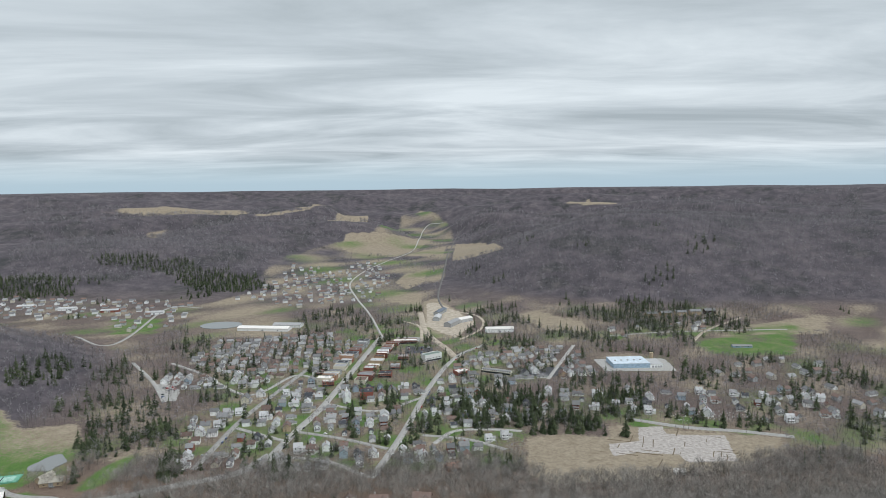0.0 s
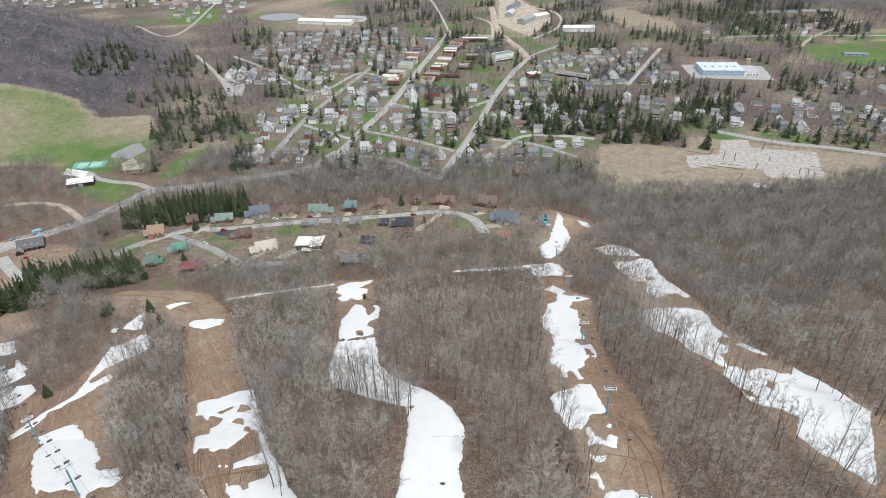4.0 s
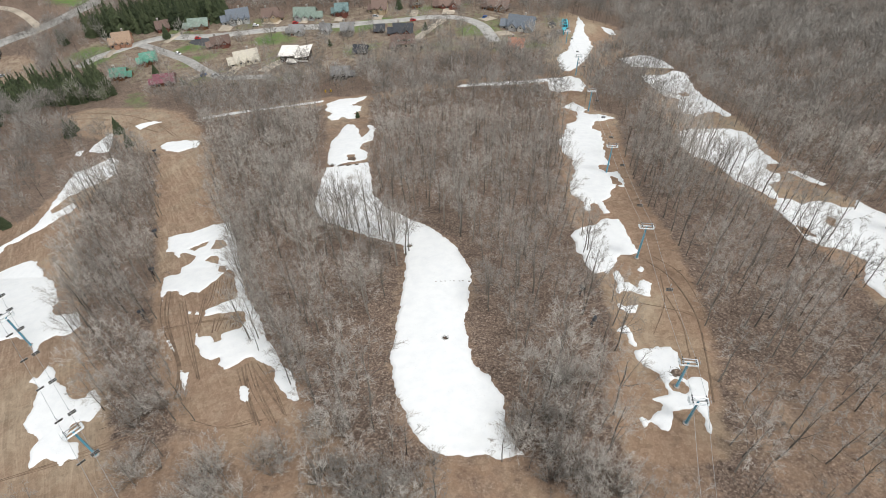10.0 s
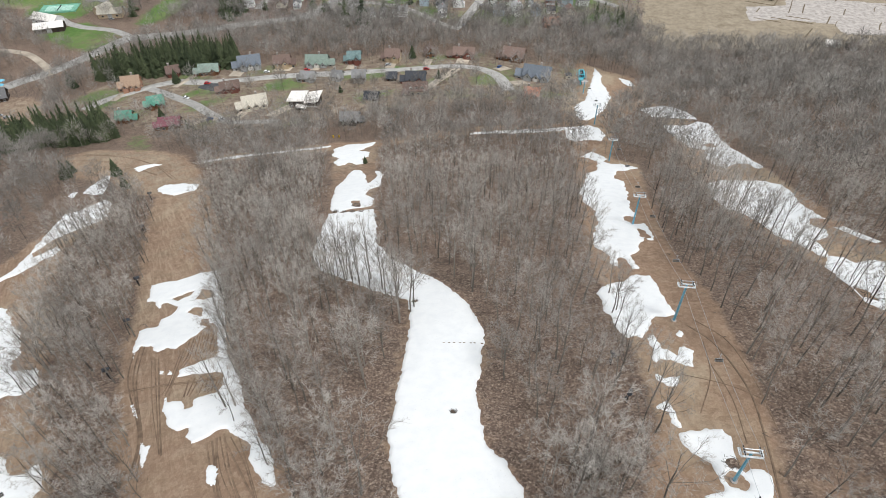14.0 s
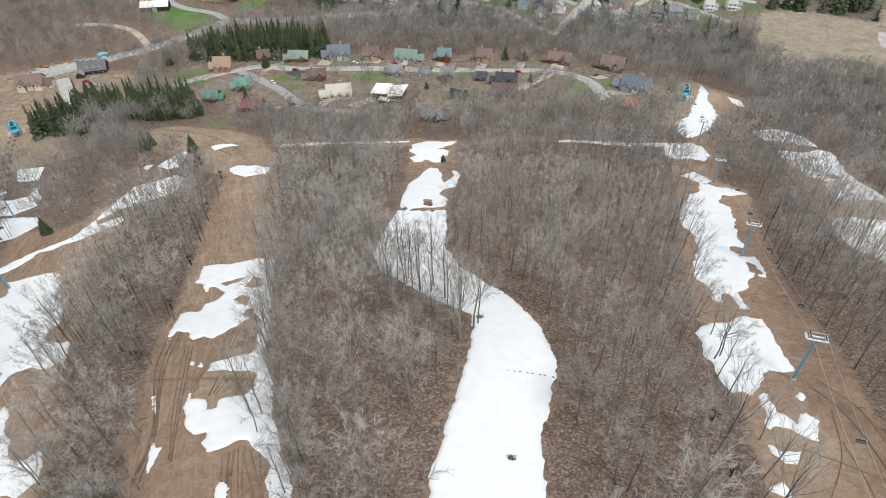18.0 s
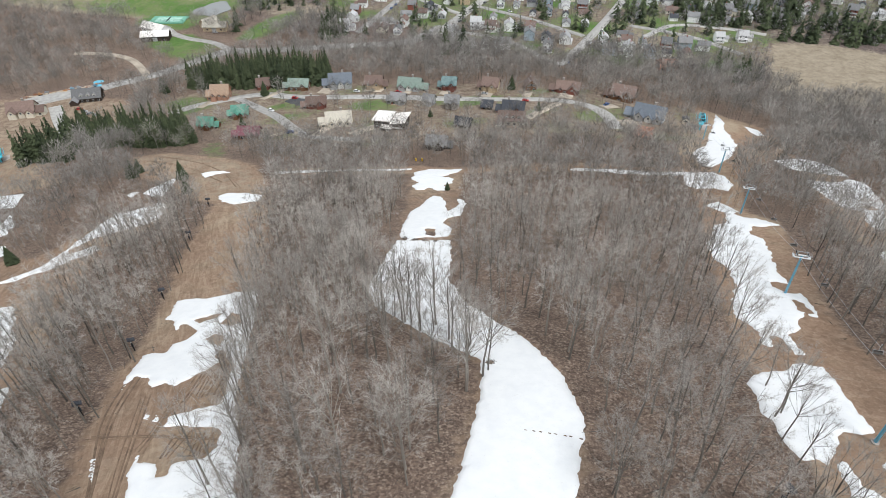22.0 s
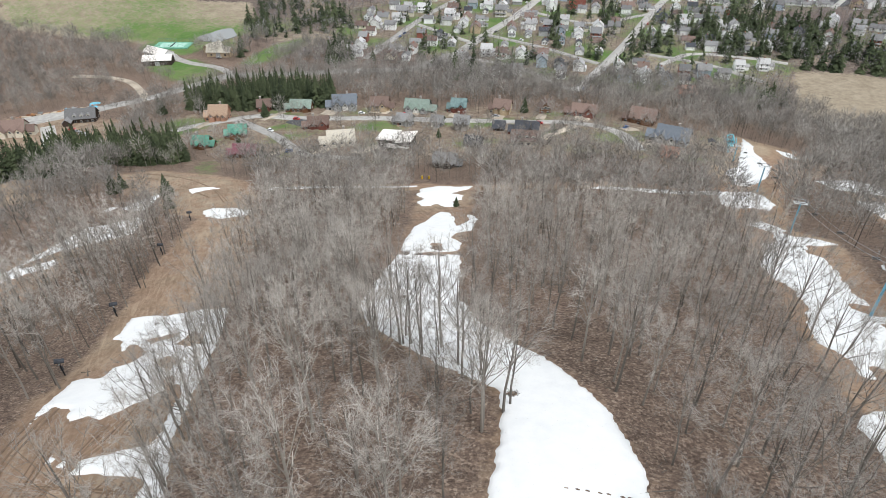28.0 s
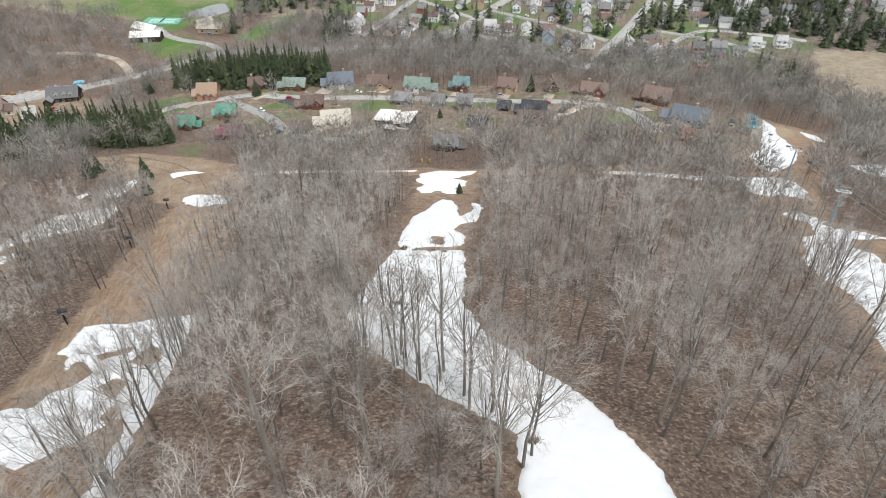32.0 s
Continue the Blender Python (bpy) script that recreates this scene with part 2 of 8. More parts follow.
SNOWM = material("old wet snow", 0.55)
sn = noise_of(SNOWM, 0.35, 6, 0.6)
sfine = noise_of(SNOWM, 3.0, 4, 0.6)
scol = mix(SNOWM, 0.5, ramp(SNOWM, sn, [(0.3, (0.68, 0.69, 0.71)), (0.6, (0.80, 0.80, 0.80))]), ramp(SNOWM, sfine, [(0.24, (0.50, 0.46, 0.41)), (0.36, (0.79, 0.79, 0.79))]))
base(SNOWM, scol)
bump(SNOWM, sn, 0.5, 0.25)

ASPHALT = plain("worn pale asphalt", (0.37, 0.355, 0.335), 0.9, 0, 0.3, 0.22)
DARKTAR = plain("dark asphalt", (0.075, 0.075, 0.08), 0.9, 0, 0.5, 0.25)
GRAVEL = plain("pale gravel", (0.42, 0.36, 0.29), 0.97, 0, 0.12, 0.3)
CONCRETE = plain("broken concrete", (0.36, 0.325, 0.30), 0.95, 0, 0.25, 0.3)
BALLAST = plain("dark railway ballast", (0.15, 0.14, 0.135), 0.95, 0, 0.2, 0.25)


def woody(name, dark, light):
    m = material(name, 0.95)
    g = node(m, "ShaderNodeNewGeometry")
    n = noise_of(m, 0.06, 3, 0.6)
    a = ramp(m, g.outputs["Random Per Island"], [(0.0, dark), (1.0, light)])
    b = ramp(m, n, [(0.35, dark), (0.65, light)])
    tone = node(m, "ShaderNodeAttribute")
    tone.attribute_name = "tone"
    c = ramp(m, tone.outputs["Fac"], [(0.0, dark), (1.0, light)])
    base(m, mix(m, 0.6, mix(m, 0.35, a, b), c))
    return m


BARK = woody("grey bark", (0.038, 0.033, 0.028), (0.33, 0.298, 0.262))
TWIG = woody("bare twigs", (0.13, 0.117, 0.104), (0.60, 0.55, 0.50))
MIDTWIG = woody("bare twigs of the valley woods", (0.092, 0.085, 0.077), (0.43, 0.40, 0.367))
# purple-grey twigs, with extra blue in the colour standing in for distant haze
FARTWIG = woody("bare far woods with haze tint", (0.092, 0.086, 0.092), (0.40, 0.372, 0.385))
NEEDLE = woody("spruce needles", (0.022, 0.032, 0.017), (0.10, 0.12, 0.06))

# ---- shape of the land ----
def ss(a, b, v):
    v = np.clip((v - a) / (b - a), 0, 1)
    return v * v * (3 - 2 * v)


def wave(x, y, s, k):
    """Cheap rolling noise made of sines, about -1 to 1."""
    x, y = x / s, y / s
    return (np.sin(x * 1.3 + y * 0.7 + k) + np.sin(x * -0.8 + y * 1.5 + 2 * k + 1.3 * np.sin(x * 0.6 + k)) + np.sin(x * 2.1 - y * 1.9 + 3 * k) * 0.6) / 2.6


def mound(x, y, cx, cy, rx, ry, turn, high):
    c, s = math.cos(math.radians(turn)), math.sin(math.radians(turn))
    u, v = ((x - cx) * c + (y - cy) * s) / rx, (-(x - cx) * s + (y - cy) * c) / ry
    return high * np.exp(-(u * u + v * v) ** 1.3)


SLOPE_Y = np.arange(-700, 800, 5.0)
SLOPE_Z = np.interp(SLOPE_Y, (-700, -300, 0, 60, 121, 178, 260, 348, 440, 515, 600, 650, 720), (172, 168, 160, 154, 144, 128, 99, 65, 40, 24.5, 8, 2, 0))
for _ in range(3):
    SLOPE_Z = np.convolve(np.pad(SLOPE_Z, 3, mode="edge"), np.ones(7) / 7, "valid")


def height(x, y):
    """Height of the ground, for numbers or arrays."""
    x, y = np.asarray(x, float), np.asarray(y, float)
    hill = np.interp(y, SLOPE_Y, SLOPE_Z)
    fall = np.interp(y, (-300, 60, 120, 187, 232, 304, 340, 420, 480, 600, 650), (0.3, 0.5, 0.75, 1.3, 1.15, 0.9, 0.65, 0.53, 0.4, 0.1, 0))
    left = -x - 20
    hill = hill - 0.155 * np.where(left > 0, left * left / (np.abs(left) + 12), 0) * fall * ss(1400, 300, -x)
    hill = hill + 0.085 * np.clip(x, 0, 160) * ss(600, 340, y) * ss(60, 180, y)
    hill = np.maximum(hill, -4 + 0.0 * x) * ss(1500, 700, np.abs(x + 50))
    z = hill
    # wooded hill and meadow beside the town
    z = z + mound(x, y, -960, 905, 405, 290, -14, 92) + mound(x, y, -800, 715, 240, 140, 0, 18)
    # the broad hill across the valley with its shoulders, and the hills on the other side
    z = z + mound(x, y, 900, 2330, 700, 430, -8, 172) + mound(x, y, 520, 1900, 400, 330, -20, 112) + mound(x, y, 1500, 1850, 560, 330, 12, 118)
    z = z + mound(x, y, -1150, 2280, 620, 330, 8, 92) + mound(x, y, -880, 2880, 380, 260, 10, 128) + mound(x, y, -430, 3150, 260, 260, 0, 105)
    # ridge behind ridge up to the skyline, with hollows between
    far = np.hypot(x + 60, y) + 0.10 * np.abs(x)
    low = np.interp(far, (1900, 2400, 3000, 3700, 4300, 4600), (0, 8, 45, 95, 150, 185))
    high = np.interp(far, (1900, 2400, 3000, 3700, 4300, 4650), (0, 60, 150, 186, 214, 240))
    bend = 2.1 * wave(x, y, 520, 0.4) + 1.0 * wave(x, y, 230, 2.2)
    fold = (0.5 + 0.5 * np.sin(far / 88 + bend)) ** 1.4 * (0.62 + 0.38 * wave(x, y, 310, 1.1))
    hills = low + (high - low) * np.clip(fold, 0, 1) + ss(2300, 2900, far) * 7 * wave(x, y, 75, 0.7)
    crest = 251 + 4 * wave(x, y, 260, 1.9)
    hills = hills + (crest - hills) * ss(4560, 4720, far)
    vale = np.abs(x + 60 + np.where(y > 2900, 0.28 * (y - 2900), 0) - 60 * np.sin(y / 500))
    hills = hills * (1 - 0.88 * ss(480, 130, vale) * ss(4500, 3500, y))
    z = 14 * np.logaddexp(z / 14, hills / 14) - 14 * math.log(2) * ss(60, 20, np.maximum(z, hills))
    # the pond lies in a level hollow
    level = ss(62, 30, np.hypot((x + 424) * 1.1, y - 651))
    z = z + (5.9 - z) * level
    # the chalets stand on a terrace
    z = z + np.interp(y, (365, 400, 430, 490, 525, 575, 630), (0, 4, 7.5, 8.5, 8.5, 5, 0)) * np.interp(x, (-400, -300, -230, -60, 0, 80, 400), (0.2, 0.7, 1, 1, 0.65, 0.6, 0))
    near = ss(1200, 300, np.abs(x)) * ss(660, 500, y)
    return z + near * 0.7 * wave(x, y, 23, 0.4) - 0.3


def h(x, y):
    return float(height(x, y))


# ---- building blocks ----
def mesh_of(name, verts, faces, mats, index=None, smooth=False):
    """A mesh from arrays: verts (n, 3), faces (m, 3) or (m, 4)."""
    verts, faces = np.asarray(verts, np.float32), np.asarray(faces, np.int32)
    me = bpy.data.meshes.new(name)
    k = faces.shape[1]
    me.vertices.add(len(verts))
    me.vertices.foreach_set("co", verts.ravel())
    me.loops.add(faces.size)
    me.loops.foreach_set("vertex_index", faces.ravel())
    me.polygons.add(len(faces))
    me.polygons.foreach_set("loop_start", np.arange(0, faces.size, k, dtype=np.int32))
    for m in mats if isinstance(mats, (list, tuple)) else [mats]:
        me.materials.append(m)
    if index is not None:
        me.polygons.foreach_set("material_index", np.asarray(index, np.int32))
    me.polygons.foreach_set("use_smooth", np.full(len(faces), smooth, bool))
    me.update(calc_edges=True)
    return me


def mesh_from(name, bm, mat):
    me = bpy.data.meshes.new(name)
    bm.to_mesh(me)
    bm.free()
    me.materials.append(mat)
    return me


def part(name, bm, mat, parent, label=""):
    """One mesh, from a bmesh or a finished mesh, under a thing or a part."""
    ob = new(name, mesh_from(name, bm, mat) if isinstance(bm, bmesh.types.BMesh) else bm)
    ob.parent = parent
    return tagged(ob, label)


def thing(name, m, label, category, group="", kind=""):
    ob = new(name)
    ob.empty_display_size = 0.5
    ob.matrix_world = m
    return tagged(ob, label, category, group, kind)


def box(bm, x0, y0, z0, x1, y1, z1, turn=None):
    vs = [bm.verts.new((x, y, z)) for z in (z0, z1) for x, y in ((x0, y0), (x1, y0), (x1, y1), (x0, y1))]
    if turn is not None:
        for v in vs:
            v.co = turn @ v.co
    for f in ((3, 2, 1, 0), (4, 5, 6, 7), (0, 1, 5, 4), (1, 2, 6, 5), (2, 3, 7, 6), (3, 0, 4, 7)):
        bm.faces.new([vs[i] for i in f])
    return bm


def cube(x0, y0, z0, x1, y1, z1):
    return box(bmesh.new(), x0, y0, z0, x1, y1, z1)


def tube(bm, a, b, r0, r1=None, sides=8):
    """A tapered, capped pipe from a to b."""
    a, b, r1 = Vector(a), Vector(b), r0 if r1 is None else r1
    q = (b - a).to_track_quat("Z", "Y")
    rings = [[bm.verts.new(p + q @ Vector((r * math.cos(k * 2 * math.pi / sides), r * math.sin(k * 2 * math.pi / sides), 0))) for k in range(sides)] for p, r in ((a, r0), (b, r1))]
    for k in range(sides):
        bm.faces.new((rings[0][k], rings[0][(k + 1) % sides], rings[1][(k + 1) % sides], rings[1][k]))
    bm.faces.new(rings[0][::-1]), bm.faces.new(rings[1])
    return bm


def pipe(a, b, r0, r1=None, sides=8):
    return tube(bmesh.new(), a, b, r0, r1, sides)


def prism(pts, z0, z1):
    """A flat outline drawn up from z0 to z1."""
    bm = bmesh.new()
    lo, hi = [bm.verts.new((x, y, z0)) for x, y in pts], [bm.verts.new((x, y, z1)) for x, y in pts]
    bm.faces.new(lo[::-1]), bm.faces.new(hi)
    for k in range(len(pts)):
        bm.faces.new((lo[k - 1], lo[k], hi[k], hi[k - 1]))
    bmesh.ops.recalc_face_normals(bm, faces=bm.faces)
    return bm


def edge_distance(px, py, poly):
    """Distance of points to a closed outline, positive inside."""
    px, py = np.asarray(px, float), np.asarray(py, float)
    best, inside = np.full(px.shape, 1e9), np.zeros(px.shape, bool)
    n = len(poly)
    for k in range(n):
        (ax, ay), (bx, by) = poly[k - 1], poly[k]
        dx, dy = bx - ax, by - ay
        t = np.clip(((px - ax) * dx + (py - ay) * dy) / (dx * dx + dy * dy + 1e-9), 0, 1)
        best = np.minimum(best, np.hypot(px - ax - t * dx, py - ay - t * dy))
        inside ^= ((ay > py) != (by > py)) & (px < (bx - ax) * (py - ay) / ((by - ay) or 1e-9) + ax)
    return np.where(inside, best, -best)


def line_distance(px, py, line):
    px, py = np.asarray(px, float), np.asarray(py, float)
    best = np.full(px.shape, 1e9)
    for (ax, ay), (bx, by) in zip(line, line[1:]):
        dx, dy = bx - ax, by - ay
        t = np.clip(((px - ax) * dx + (py - ay) * dy) / (dx * dx + dy * dy + 1e-9), 0, 1)
        best = np.minimum(best, np.hypot(px - ax - t * dx, py - ay - t * dy))
    return best


def smooth_line(line, step):
    """A polyline bent into a soft curve, with points every step metres."""
    p = [Vector(q) for q in line]
    p = [p[0] * 2 - p[1]] + p + [p[-1] * 2 - p[-2]]
    out = []
    for k in range(1, len(p) - 2):
        n = max(1, int((p[k + 1] - p[k]).length / step))
        for i in range(n):
            t = i / n
            a, b, c, d = p[k - 1:k + 3]
            out.append(0.5 * ((2 * b) + (c - a) * t + (2 * a - 5 * b + 4 * c - d) * t * t + (3 * b - a - 3 * c + d) * t ** 3))
    return out + [p[-2]]


def ribbon(name, line, width, mat, lift=0.12, step=4.0, label="", kind="structure", category=""):
    """A road, laid on the ground along a line, with thickness."""
    pts = smooth_line(line, step)
    v, f = [], []
    for k, q in enumerate(pts):
        d = (pts[min(k + 1, len(pts) - 1)] - pts[max(k - 1, 0)]).normalized()
        side = Vector((-d.y, d.x)) * (width / 2)
        for s, dz in ((1.08, -0.5), (1, 0), (0, 0.05), (-1, 0), (-1.08, -0.5)):
            c = q + side * s
            v.append((c.x, c.y, h(c.x, c.y) + lift + dz))
        if k:
            a, b = (k - 1) * 5, k * 5
            f += [(a + i, b + i, b + i + 1, a + i + 1) for i in range(4)]
    return tagged(new(name, mesh_of(name, v, f, mat, smooth=True)), label, category, kind=kind)


def patch(name, poly, mat, thick=0.3, cell=1.2, rag=0.8, label="", category="", kind="", seed=0, edge=1.6, holes=()):
    """A ragged sheet lying on the ground inside an outline: its rim is found cell by cell, and its surface swells inwards."""
    xs, ys = [p[0] for p in poly], [p[1] for p in poly]
    x0, y0 = min(xs) - 3, min(ys) - 3
    nx, ny = int((max(xs) + 3 - x0) / cell) + 2, int((max(ys) + 3 - y0) / cell) + 2
    gx, gy = np.meshgrid(x0 + cell * np.arange(nx), y0 + cell * np.arange(ny), indexing="ij")
    f = edge_distance(gx, gy, poly)
    for hole in holes:
        f = np.minimum(f, -edge_distance(gx, gy, hole))
    f = f + rag * (0.8 * wave(gx, gy, 3.1, 0.9 + seed) + 0.8 * wave(gx, gy, 1.4, 0.3 + seed) + 0.6 * wave(gx, gy, 0.62, 1.1 + seed))
    verts, faces, where = [], [], {}

    def corner(i, j):
        key = (i, j)
        if key not in where:
            where[key] = len(verts)
            x, y = gx[i, j], gy[i, j]
            verts.append((x, y, thick * min(1.0, f[i, j] / edge) ** 0.6))
        return where[key]

    def cut(a, b):
        key = (a, b) if a < b else (b, a)
        if key not in where:
            t = f[a] / (f[a] - f[b])
            where[key] = len(verts)
            verts.append((gx[a] + t * (gx[b] - gx[a]), gy[a] + t * (gy[b] - gy[a]), -0.12))
        return where[key]

    for i, j in np.argwhere(np.maximum.reduce([f[:-1, :-1], f[1:, :-1], f[:-1, 1:], f[1:, 1:]]) > 0):
        c = [(i, j), (i + 1, j), (i + 1, j + 1), (i, j + 1)]
        ring = []
        for k in range(4):
            a, b = c[k], c[(k + 1) % 4]
            if f[a] > 0:
                ring.append(corner(*a))
            if (f[a] > 0) != (f[b] > 0):
                ring.append(cut(a, b))
        for k in range(1, len(ring) - 1):
            faces.append((ring[0], ring[k], ring[k + 1]))
    v = np.array(verts)
    v[:, 2] += height(v[:, 0], v[:, 1])
    return tagged(new(name, mesh_of(name, v, faces, mat, smooth=True)), label, category, kind=kind)


